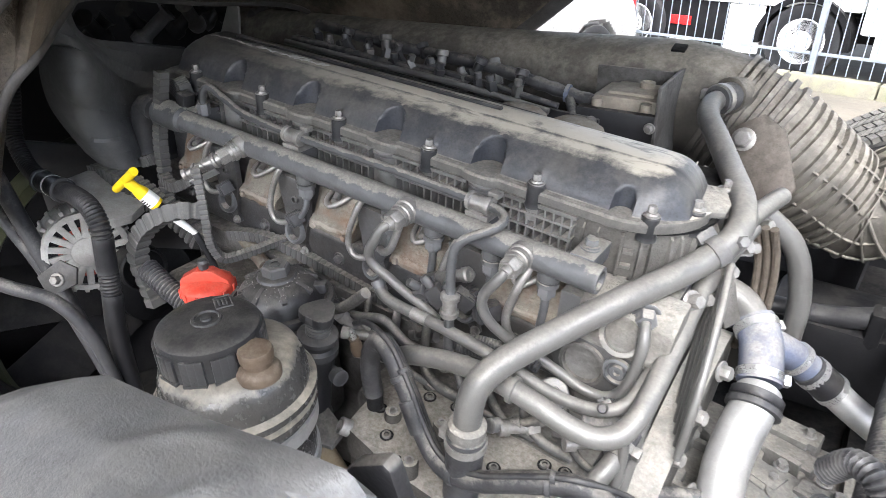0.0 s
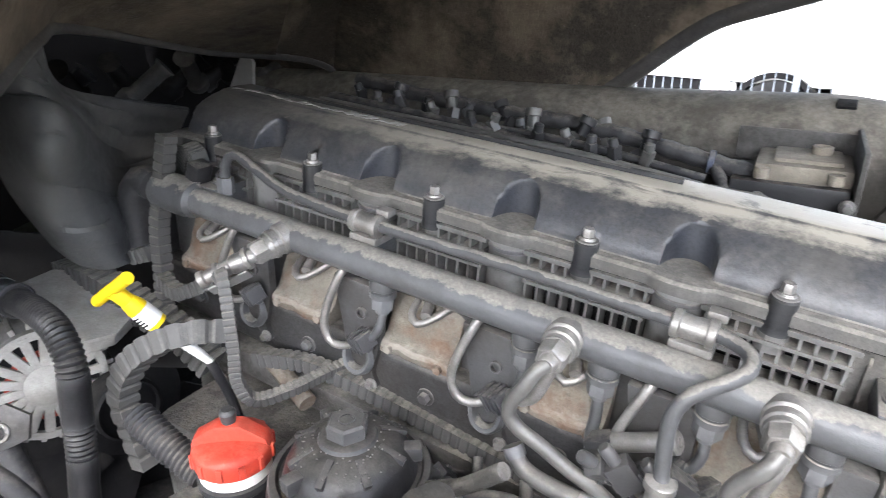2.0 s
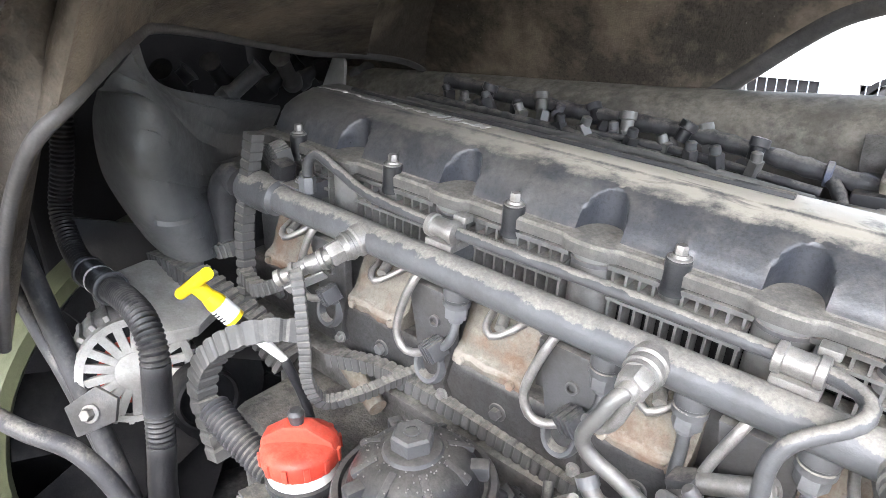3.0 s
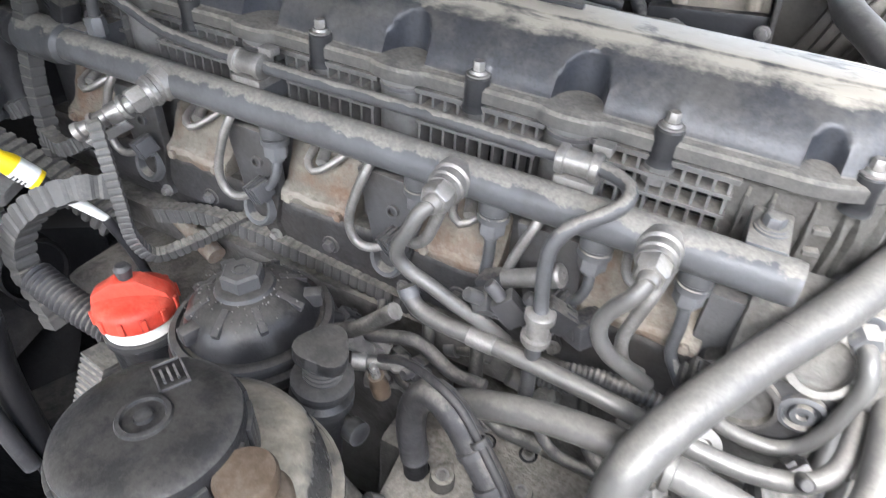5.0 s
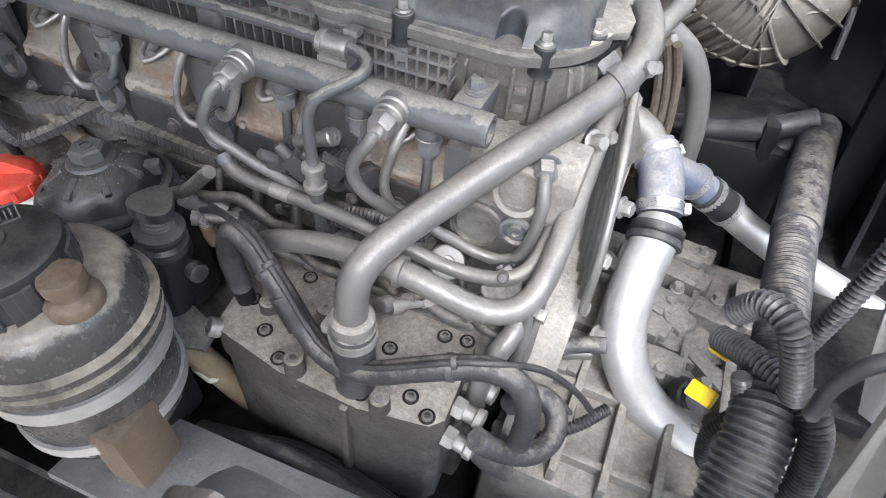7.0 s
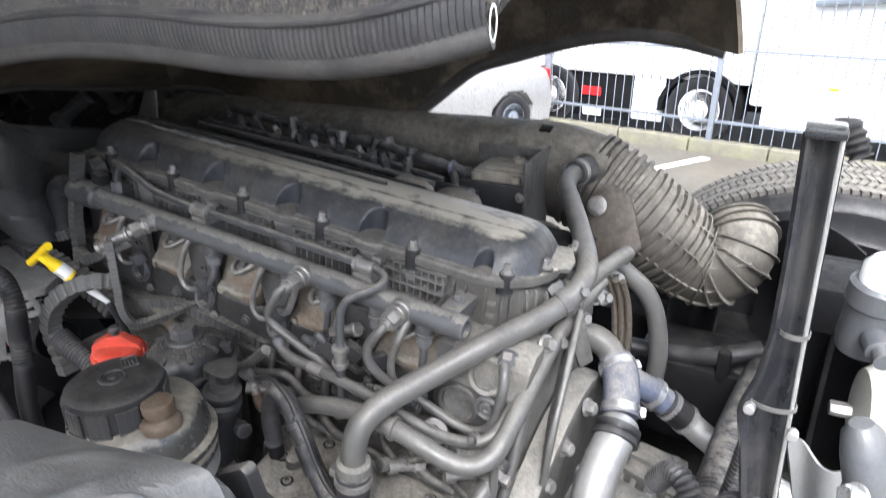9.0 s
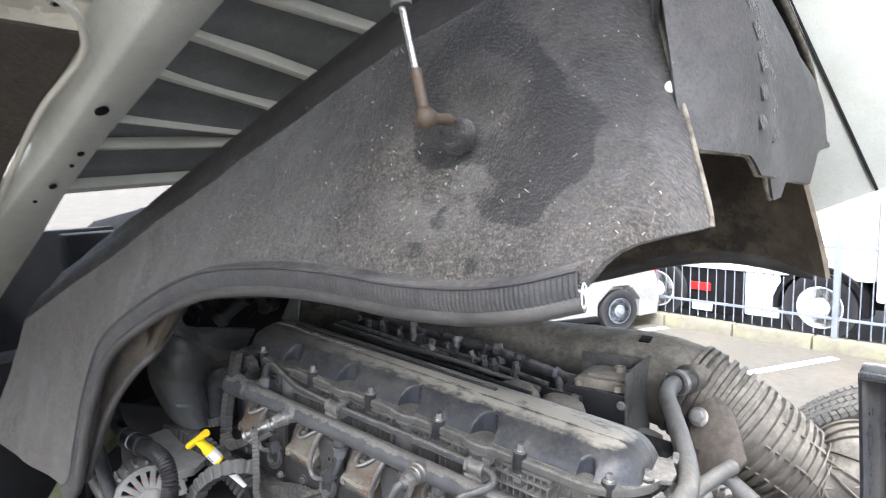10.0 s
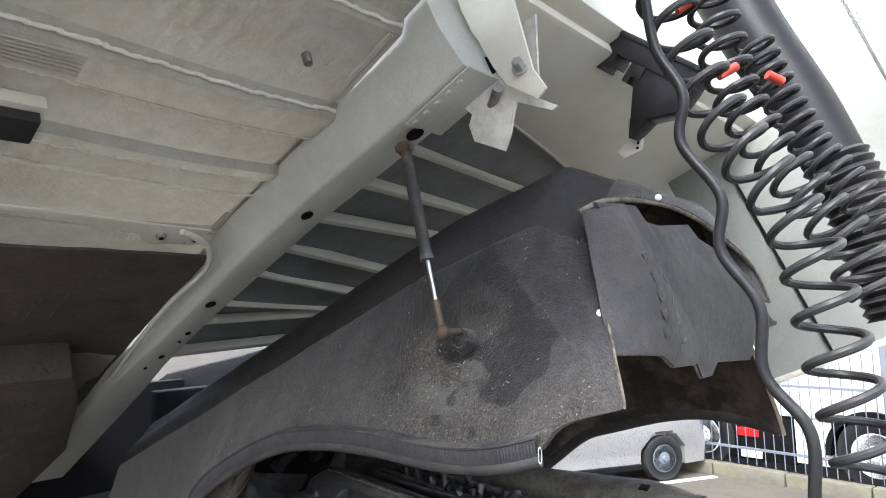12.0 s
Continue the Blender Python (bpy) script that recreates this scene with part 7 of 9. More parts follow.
cable([(0.04, 0.68, 1.16), (0.085, 0.62, 1.2), (0.13, 0.58, 1.2), (0.15, 0.56, 1.12), (0.15, 0.55, 1.0)], 0.017, "black ribbed cable bending over the gearbox", black_hose, pitch=0.006)
bigh = thing("rising_hose", "thick black corrugated hose rising behind the engine", "hose", (0.12, 0.7, 0.8))
part("lower", corrugated([(0.06, 0.36, 0.98), (0.072, 0.44, 1.07), (0.083, 0.51, 1.125), (0.093, 0.58, 1.163), (0.097, 0.66, 1.18)], 0.036, 0.0095, 0.003, 22), black_hose, bigh, space=WORLD)
part("upper", corrugated([(0.097, 0.65, 1.179), (0.1, 0.74, 1.187), (0.11, 0.9, 1.18)], 0.029, 0.008, 0.002, 22), grey_hose, bigh, space=WORLD)
part("sleeve", tube([(0.11, 0.88, 1.18), (0.13, 1.07, 1.166), (0.149, 1.2, 1.15)], 0.031, 22), grey_hose, bigh, space=WORLD)
for z0 in (0.0, -0.05):
    pipe("coolant_hose", [(-0.16, 1.13, 1.145 + z0), (-0.09, 1.15, 1.135 + z0), (-0.01, 1.15, 1.143 + z0), (0.066, 1.15, 1.165 + z0), (0.13, 1.17, 1.185 + z0)], 0.02, black_hose, "thick black coolant hose behind the engine", "hose", WORLD, "coolant hoses")
own = box((0.055, 1.122, 1.066), (0.082, 1.172, 1.186), 0.012)
single("hose_bracket", own, dark_part, "black double hose clip", "clip", WORLD)
strap = thing("earth_strap", "braided earth strap hanging behind the engine", "strap", (-0.1, 0.95, 1.2))
for d in (0.0, 0.012, 0.024):
    part("strand", tube([(-0.125 + d, 0.93, 1.385), (-0.115 + d, 0.95, 1.33), (-0.11 + d, 0.96, 1.25), (-0.118 + d, 0.96, 1.15)], 0.006, 8), braid, strap, space=WORLD)
own = tube([E(0.205, 0.1, -0.08), E(0.225, 0.17, -0.055), E(0.24, 0.24, -0.05), E(0.25, 0.285, -0.05)], 0.013, 14)
single("transfer_pipe", own, pipe_paint, "light grey pipe end behind the rear corner", "pipe", WORLD)
for k in range(7):
    s = k / 6
    own = hexagon(0.009, 0.014, aim(E(0.21 + 0.03 * s, 0.02 + 0.26 * s, -0.1 - 0.02 * (k % 2)), (0.8, -0.5, 0.4)), flange=0.013)
    single("bracket_nut", own, steel, "dusty nut on the rear bracket", "nut", WORLD, "bracket nuts")
own = plate([(-0.015, -0.07), (0.012, -0.07), (0.02, 0.0), (0.012, 0.07), (-0.012, 0.07)], 0.006, aim(E(0.222, 0.1, -0.1), (0.75, -0.5, 0.35), radians(10)), 0.002)
single("pipe_bracket", own, cast, "cast bracket holding the pipes at the rear corner", "bracket", WORLD)
for k in range(5):
    pipe("rear_line", [E(0.2 + 0.008 * k, 0.22 - 0.03 * k, -0.08), E(0.215 + 0.008 * k, 0.14 - 0.03 * k, -0.13), E(0.225 + 0.008 * k, 0.08 - 0.03 * k, -0.2), E(0.235 + 0.006 * k, 0.03 - 0.02 * k, -0.28)], 0.0055, pipe_paint, "thin grey line at the rear corner of the engine", "pipe", WORLD, "rear lines")
own = sheet(lambda s, t: Vector((-0.08 + 0.1 * s + 0.02 * t, 1.3 + 0.06 * math.sin(3 * s), 0.9 + 0.48 * t)), 10, 10, 0.006)
single("heat_shield", own, black_plastic, "black plastic shield under the intake duct", "shield", WORLD)
single("white_hose", tube([(-0.14, 1.05, 1.36), (-0.08, 1.07, 1.3), (-0.05, 1.08, 1.2), (-0.05, 1.08, 1.05)], 0.018, 18), pipe_paint, "pale grey hose behind the rear corner", "hose", WORLD)
own = box((0.02, 1.35, 0.9), (1.6, 1.5, 1.1), 0.01)
single("chassis_rail", own, dark_part, "black truck chassis rail", "chassis rail", WORLD)
own = box((-1.8, 1.36, 0.9), (0.0, 1.48, 1.1), 0.01)
single("chassis_rail", own, dark_part, "black truck chassis rail", "chassis rail", WORLD)
own = box((-1.8, 0.2, 0.75), (1.6, 0.3, 1.0), 0.01)
single("chassis_rail", own, dark_part, "black truck chassis rail", "chassis rail", WORLD)
# added plate that stops light off the ground rising into the bay
single("bounce_blocker", box((-1.8, 0.2, 0.735), (0.6, 1.4, 0.752), 0.004), dark_part, "black plate added below the bay to block ground light", "shield", WORLD)
single("cross_member", box((0.1, 0.3, 0.6), (0.3, 1.36, 0.8), 0.02), dark_part, "black chassis cross member", "cross member", WORLD)
for p, q in (((0.06, 1.25, 0.97), (0.15, 1.2, 0.96))  ,):
    single("dust_cap", tube([p, Vector(q) + Vector((0, 0.2, 0.05))], 0.028, 16), alu, "pale dusty cylinder on the chassis", "cylinder", WORLD, "pale cylinders")

post = thing("cab_lock_post", "glossy black cab lock post with bright edges and tie wraps", "post", (0.14, 0.56, 1.0))
XL = [(1.05, 0.188), (1.125, 0.145), (1.196, 0.141), (1.333, 0.131), (1.397, 0.12), (1.452, 0.108), (1.491, 0.119), (1.542, 0.124), (1.626, 0.121), (1.74, 0.114)]
XR = [(1.05, 0.205), (1.234, 0.17), (1.338, 0.161), (1.426, 0.156), (1.476, 0.154), (1.55, 0.15), (1.612, 0.147), (1.74, 0.141)]


def post_sheet(s, t, z0=1.3, z1=1.74):
    z = z0 + (z1 - z0) * t
    xa, xb = between(z, XL), between(z, XR)
    return Vector((xa + (xb - xa) * s, 0.558 + 0.014 * math.sin(math.pi * s) ** 2 + 0.006 * (s - 0.5), z))


part("plate", sheet(post_sheet, 10, 30, 0.006), post_paint, post, space=WORLD)
part("foot", sheet(lambda s, t: post_sheet(s, t, 1.05, 1.3) + Vector((0, -0.004, 0)), 6, 20, 0.006), pipe_paint, post, "pale grey painted foot", space=WORLD)
part("edge", tube([post_sheet(1, i / 12) for i in range(13)], 0.0022, 8, 0.03), alu, post, "bright edge line", space=WORLD)
part("flange", sheet(lambda s, t: post_sheet(1, t, 1.1, 1.72) + Vector((0.003, 0.03 * s, 0)), 3, 20, 0.004), gloss_black, post, space=WORLD)
for z in (1.547, 1.463):
    xa, xb = between(z, XL), between(z, XR)
    part("cable_tie", lathe([(1.0, -0.0025), (1.06, -0.0025), (1.06, 0.0025), (1.0, 0.0025)], 24, Matrix.Translation(((xa + xb) / 2 + 0.004, 0.566, z)) @ Matrix.Diagonal(((xb - xa) / 2, 0.014, 1, 1)), ring=True), pipe_paint, post, "grey tie wrap", space=WORLD)
for x, z in ((0.118, 1.462), (0.16, 1.445)):
    part("post_bolt", lathe([(0.0055, 0), (0.0055, 0.009), (0.0045, 0.01), (0, 0.01)], 14, aim((x, 0.55, z), (-0.1, -1, 0.1))), alu, post, "pale bolt head", space=WORLD)
part("cap", box((0.112, 0.55, 1.735), (0.144, 0.59, 1.745), 0.003), gloss_black, post, space=WORLD)
post.matrix_world = Matrix.Translation((0.065, 0.01, 1.834)) @ Matrix.Scale(0.87, 4) @ Matrix.Translation((-0.065, -0.01, -1.834)) @ post.matrix_world
cable([(0.105, 0.64, 1.195), (0.118, 0.63, 1.32), (0.128, 0.62, 1.5), (0.128, 0.62, 1.6), (0.126, 0.62, 1.69), (0.14, 0.61, 1.735), (0.155, 0.6, 1.71)], 0.011, "black ribbed cable bent over the post head", black_hose, pitch=0.007)
single("yellow_plug", box((-0.009, -0.008, -0.015), (0.009, 0.008, 0.015), 0.003, Matrix.Translation((0.125, 0.64, 1.6))), yellow_plastic, "yellow cable plug beside the post", "connector", WORLD)
lever = thing("cab_cylinder", "grey steel cab suspension cylinder with bright bolts", "suspension cylinder", (0.22, 0.5, 1.2))
part("barrel", lathe([(0.0, -0.2), (0.03, -0.198), (0.029, 0.0), (0.032, 0.002), (0.032, 0.012), (0.029, 0.014), (0.028, 0.05), (0.024, 0.07), (0.014, 0.08), (0.0, 0.081)], 28, aim((0.226, 0.53, 1.412), (-0.3, 0.06, 0.95)) @ Matrix.Diagonal((0.82, 0.72, 1, 1))), cylinder_grey, lever, space=WORLD)
part("yoke", box((0.24, 0.44, 1.18), (0.31, 0.51, 1.3), 0.015), cast, lever, space=WORLD)
part("plate", plate([(-0.04, -0.12), (0.03, -0.12), (0.045, 0.0), (0.02, 0.12), (-0.025, 0.1)], 0.012, aim((0.24, 0.42, 1.22), (0.2, -1, 0.2)), 0.003), cast, lever, space=WORLD)
for at in ((0.19, 0.455, 1.37), (0.2, 0.44, 1.29), (0.22, 0.42, 1.2), (0.185, 0.47, 1.45)):
    part("bolt", hexagon(0.009, 0.014, aim(Vector(at) + Vector((0.02, 0.01, 0)), (-0.7, -0.6, 0.4)), flange=0.012), bright_steel, lever, space=WORLD)
tank = thing("air_tank", "white air tank beside the chassis", "tank", (0.5, 0.98, 1.15))
part("shell", lathe([(0, -0.26), (0.07, -0.25), (0.092, -0.22), (0.092, 0.22), (0.07, 0.25), (0, 0.26)], 36, aim((0.52, 0.99, 1.23), (1, 0.1, 0))), cab_white, tank, space=WORLD)
part("strap", lathe([(0.093, -0.015), (0.096, -0.014), (0.096, 0.014), (0.093, 0.015)], 36, aim((0.38, 0.976, 1.23), (1, 0.1, 0)), ring=True), dark_part, tank, space=WORLD)
part("drain_plug", hexagon(0.012, 0.03, aim((0.262, 0.964, 1.23), (-1, -0.1, 0))), steel, tank, space=WORLD)
carr = thing("chassis_carrier", "black steel carrier behind the cab post", "bracket", (0.4, 1.2, 1.2))
part("web", box((0.17, 1.1, 1.0), (1.2, 1.13, 1.42), 0.01), dark_part, carr, space=WORLD)
part("shelf", box((0.15, 0.98, 1.34), (1.2, 1.12, 1.42), 0.015), dark_part, carr, space=WORLD)
part("foot_plate", box((0.17, 0.72, 1.0), (1.2, 1.12, 1.03), 0.008), dark_part, carr, space=WORLD)
for x in (0.22, 0.3):
    part("stay", plate([(-0.1, 0.0), (0.0, 0.0), (0.0, 0.3), (-0.03, 0.3)], 0.01, Matrix.Translation((x, 1.1, 1.04)) @ Matrix.Rotation(radians(90), 4, "Z") @ Matrix.Rotation(radians(90), 4, "X"), 0.003), dark_part, carr, space=WORLD)
single("pale_shield", sheet(lambda s, t: Vector((0.165 + 0.085 * s + 0.07 * t, 0.72 + 0.012 * math.sin(7 * s + 3 * t), 1.315 - 0.26 * t - 0.02 * s + 0.006 * math.sin(9 * s))), 16, 16, 0.004), tank_grey, "pale grey creased shield below the post", "shield", WORLD)
valve = thing("air_valve", "grey valve with a white cap behind the post", "valve", (0.23, 0.8, 1.42))
VM = aim((0.235, 0.84, 1.47), (0.05, -0.1, 1))
part("body", lathe([(0.0, -0.07), (0.03, -0.068), (0.034, -0.05), (0.034, 0.0), (0.038, 0.004), (0.038, 0.03), (0.034, 0.034), (0.0, 0.034)], 30, VM), cylinder_grey, valve, space=WORLD)
part("cap", lathe([(0.03, 0.03), (0.03, 0.055), (0.022, 0.066), (0, 0.067)], 28, VM), white_plastic, valve, "white plastic cap", space=WORLD)
part("spigot", tube([VM @ Vector((0.02, 0, -0.02)), VM @ Vector((0.16, 0, -0.03))], 0.011, 14), steel, valve, space=WORLD)
part("port", lathe([(0.016, 0), (0.016, 0.03), (0.011, 0.032), (0.011, 0.05), (0, 0.05)], 18, VM @ aim((-0.01, -0.03, -0.03), (-0.3, -1, 0))), cylinder_grey, valve, space=WORLD)
pipe("flexible_line", [(0.092, 0.5, 1.3), (0.094, 0.5, 1.349), (0.112, 0.5, 1.386), (0.141, 0.5, 1.394), (0.163, 0.5, 1.384), (0.189, 0.5, 1.357), (0.204, 0.5, 1.323), (0.208, 0.5, 1.27)], 0.007, black_hose, "thin black flexible line arching before the post", "hose", WORLD)
single("line_end", hexagon(0.013, 0.05, aim((0.206, 0.5, 1.318), (0.05, -0.02, -1))), steel, "steel end of the flexible line", "fitting", WORLD)
single("sensor_boot", corrugated([(-0.229, 0.626, 1.02), (-0.202, 0.65, 1.02), (-0.171, 0.676, 1.02)], 0.012, 0.006, 0.0022, 14), black_hose, "black ribbed boot of a sensor cable on the gearbox", "cable boot", WORLD)
single("sensor_sleeve", tube([(-0.173, 0.675, 1.02), (-0.124, 0.697, 1.02), (-0.1, 0.706, 1.02)], 0.0105, 14), pipe_paint, "pale grey sensor sleeve on the gearbox", "sensor", WORLD)
pipe("thin_cable", [(-0.293, 0.656, 1.02), (-0.231, 0.659, 1.02), (-0.173, 0.638, 1.01), (-0.107, 0.617, 1.0), (-0.093, 0.609, 0.97)], 0.0045, black_hose, "thin black cable across the gearbox", "cable", WORLD)
# ---- mudguards near the camera ----
GA = [(-1.05, 1.16), (-0.85, 1.27), (-0.684, 1.373), (-0.506, 1.482), (-0.416, 1.532), (-0.304, 1.552), (-0.222, 1.574), (-0.195, 1.579), (-0.186, 1.577), (-0.18, 1.566), (-0.177, 1.55)]
GB = [(-0.26, 1.39), (-0.211, 1.423), (-0.117, 1.515), (-0.053, 1.583), (-0.037, 1.597), (-0.017, 1.604), (0.039, 1.617), (0.3, 1.61)]


def rolled(y):
    """The fall of the guard's skin: flat outboard, turned down sharply at its inner edge."""
    return 0.012 * min(1.0, max(0.0, 0.15 - y) / 0.05) - 3.4 * max(0.0, y - 0.15) - 0.05 * max(0.0, 0.02 - y)


def guard_a(s, t):
    y = -0.45 + 0.618 * t
    end = -0.16 + 1.2 * (min(y, 0.128) - 0.128)
    x = -1.05 + (end + 1.05) * s
    d = math.hypot((x + 0.26) / 0.036, (y - 0.105) / 0.028)
    return Vector((x, y, between(min(x - 0.012 * max(0.0, 1 - (0.15 - y) / 0.02), -0.178), GA) + rolled(y) + 0.003 * math.exp(-((d - 1) / 0.25) ** 2)))


def guard_b(s, t):
    x = -0.26 + 0.56 * s
    y = -0.45 + 0.618 * t
    return Vector((x, y, between(x, GB) + rolled(y)))


ga = thing("mudguard", "large matt dark grey plastic mudguard section", "mudguard", (-0.5, 0.0, 1.5), "mudguards")
part("skin", sheet(guard_a, 150, 90, 0.005), guard, ga, space=WORLD)
part("edge_bead", tube([guard_a(1, k / 60) for k in range(61)], 0.0035, 8, 0.008), guard, ga, "rolled rear edge", space=WORLD)
gb = thing("mudguard", "dark grey plastic mudguard section with white flecks", "mudguard", (0.0, 0.0, 1.6), "mudguards")
part("skin", sheet(guard_b, 90, 70, 0.005), guard, gb, space=WORLD)
rng = random.Random(77)
for x, y in ((-0.012, 0.14), (0.012, 0.128), (0.013, 0.118)):
    p = Vector((x, y, between(x, GB) + rolled(y)))
    own = plate([(0.004 * rng.uniform(0.5, 1.0) * math.cos(k), 0.0028 * rng.uniform(0.5, 1.0) * math.sin(k)) for k in range(6)], 0.0008, aim(p + Vector((0, 0, 0.0026)), (-0.2, 0, 1)), 0.0002)
    part("fleck", own, white_plastic, gb, "white paint fleck", space=WORLD)
single("mudguard_joint", sheet(lambda s, t: Vector((-0.225 + 0.066 * math.sin(1.9 * s - 0.2), 0.186 + 0.045 * t, 1.428 + 0.056 * math.cos(1.9 * s - 0.2) - 0.03 * t * t)), 20, 8, 0.004), guard, "curved grey plastic mudguard joint", "mudguard", WORLD)
brk = thing("hinge_bracket", "glossy black hinge bracket with a bright pivot bolt", "bracket", (-0.18, 0.16, 1.5))
own = plate([(-0.219, 1.527), (-0.213, 1.535), (-0.189, 1.551), (-0.184, 1.548), (-0.15, 1.435), (-0.156, 1.405), (-0.236, 1.352), (-0.244, 1.36)], 0.012, Matrix.Translation((0, 0.19, 0)) @ Matrix.Rotation(radians(90), 4, "X"), 0.004)
part("arm", own, black_plastic, brk, space=WORLD)
part("cheek", plate([(-0.226, 1.527), (-0.216, 1.53), (-0.218, 1.48), (-0.21, 1.455), (-0.222, 1.44), (-0.232, 1.47)], 0.006, Matrix.Translation((0, 0.18, 0)) @ Matrix.Rotation(radians(90), 4, "X"), 0.002), steel, brk, "bright worn cheek plate", space=WORLD)
part("pivot", lathe([(0.011, -0.01), (0.011, 0.006), (0.007, 0.009), (0.007, 0.014), (0, 0.015)], 20, aim((-0.215, 0.176, 1.488), (-0.2, -0.8, 0.4))), bright_steel, brk, space=WORLD)
part("rod", tube([(-0.218, 0.172, 1.487), (-0.187, 0.128, 1.547)], 0.0034, 12), bright_steel, brk, "bright pivot rod", space=WORLD)
own = plate([(-0.345, 1.455), (-0.19, 1.551), (-0.176, 1.553), (-0.184, 1.53), (-0.22, 1.49), (-0.425, 1.312)], 0.016, Matrix.Translation((0, 0.134, 0)) @ Matrix.Rotation(radians(90), 4, "X"), 0.003)
part("lever", own, dark_part, brk, "black dusty lever", space=WORLD)
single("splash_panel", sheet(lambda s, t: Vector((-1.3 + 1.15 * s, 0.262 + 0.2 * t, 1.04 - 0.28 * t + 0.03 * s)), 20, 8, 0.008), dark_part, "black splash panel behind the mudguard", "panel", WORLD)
single("step_board", sheet(lambda s, t: Vector((-0.62 + 0.5 * s, 0.255 + 0.12 * t, 1.09 - 0.02 * t)), 8, 6, 0.01), guard, "flat dark grey step panel below the reservoir", "panel", WORLD)
for k in range(4):
    pipe("chassis_hose", [(-0.55 + 0.02 * k, 0.40, 1.0), (-0.42, 0.395 + 0.008 * k, 1.045 - 0.012 * k), (-0.3, 0.39 + 0.008 * k, 1.03 - 0.012 * k), (-0.1, 0.38, 0.98 - 0.012 * k)], 0.011, black_hose, "black hose beside the chassis rail", "hose", WORLD, "chassis hoses")

# ---- tilted cab ----
# cab frame: x to the cab's rear along its floor, y across, z up through the floor
rail_o = thing("cab_frame_rail", "pale grey-green painted cab floor rail", "cab rail", CAB @ Vector((-0.2, 0.0, 0.04)))
own = bmesh.new()
LEFT = [(-2.3, 0.06), (-1.75, 0.03), (-1.0, -0.004), (-0.58, -0.003), (-0.18, -0.017), (0.05, -0.014), (0.25, 0.0), (0.42, 0.004)]
RIGHT = [(-2.3, 0.23), (-1.04, 0.115), (-0.8, 0.085), (-0.52, 0.067), (-0.05, 0.064), (0.18, 0.08), (0.42, 0.09)]
rings = []
for c in np.linspace(-2.3, 0.42, 60):
    a, b = between(c, LEFT), between(c, RIGHT)
    ring = [(a - 0.032, 0.17), (a - 0.026, 0.066), (a - 0.022, 0.056), (a - 0.003, 0.005), (a, 0.0015), (a + 0.005, 0.0), (b - 0.006, 0.0), (b - 0.001, 0.003), (b + 0.001, 0.012), (b + 0.004, 0.17)]
    rings.append([own.verts.new((c, y, z)) for y, z in ring])
PR = rings[0]
for a, b in zip(rings, rings[1:]):
    for i in range(len(PR) - 1):
        own.faces.new((a[i], a[i + 1], b[i + 1], b[i]))
own.faces.new(rings[0])
own.faces.new(rings[-1][::-1])
part("beam", own, cab_grey, rail_o, space=CAB)
for c, y, r, long in ((-0.015, 0.012, 0.0105, 1.3), (-0.41, 0.016, 0.0105, 1.35), (0.262, 0.045, 0.014, 1.2), (-0.574, 0.04, 0.006, 1.2), (-0.626, 0.042, 0.004, 1.2), (-0.724, 0.04, 0.007, 1.3), (-0.8, 0.03, 0.004, 1.2)):
    part("hole", lathe([(r, 0), (r, 0.003), (r * 0.9, 0.0034), (0, 0.0034)], 20, CAB @ Matrix.Translation((c, y, -0.0045)) @ Matrix.Diagonal((long, 1, 1, 1)) @ Matrix.Rotation(radians(180), 4, "X") @ Matrix.Translation((0, 0, -0.0012))), dark_part, rail_o, space=WORLD)
LIPLINE = [(-0.15, -0.16), (-0.165, -0.13), (-0.198, -0.088), (-0.24, -0.062), (-0.29, -0.046), (-0.454, -0.05), (-0.679, -0.03), (-0.912, -0.006), (-1.291, 0.012)]
part("flange_lip", tube([CAB @ Vector((c, y - 0.004, 0.02)) for c, y in LIPLINE], 0.006, 10, 0.01), cab_white, rail_o, "pale sealed lip", space=WORLD)
own = box((0.275, 0.008, -0.006), (0.425, 0.096, -0.0015), 0.003)
for k in range(5):
    lathe([(0.006, 0), (0.004, 0.003), (0, 0.003)], 12, aim((0.29 + 0.026 * k, 0.02, -0.006), (0, 0, -1)), own)
part("gusset", own, cab_grey, rail_o, space=CAB)

# ribbed cab floor, outboard of the rail
FL = [(-1.8, 0.03), (-1.1, 0.03), (-0.62, 0.05), (-0.6, 0.075), (-0.24, 0.075), (-0.225, 0.09), (-0.17, 0.09), (-0.155, 0.08), (-0.04, 0.08), (-0.025, 0.07), (0.0, 0.07), (0.01, 0.085), (0.10, 0.085), (0.112, 0.075), (0.17, 0.072), (0.19, 0.095), (0.36, 0.10), (0.375, 0.12), (0.75, 0.125), (0.8, 0.11)]
own = bmesh.new()
rows = []
for c, z in FL:
    rows.append([own.verts.new((c + 0.012 * math.sin(7 * y) * (0.3 if c > -0.3 else 0), y, z + 0.004 * math.sin(9 * y))) for y in np.linspace(-0.82, -0.03, 28)])
for a, b in zip(rows, rows[1:]):
    for i in range(len(a) - 1):
        own.faces.new((a[i], a[i + 1], b[i + 1], b[i]))
bmesh.ops.solidify(own, geom=own.faces[:], thickness=-0.02)
cabfloor = thing("cab_floor", "beige painted underside of the cab floor with sealed seams", "cab floor", CAB @ Vector((-0.2, -0.6, 0.1)))
part("panel", own, cab_beige, cabfloor, space=CAB)
rng = random.Random(5)
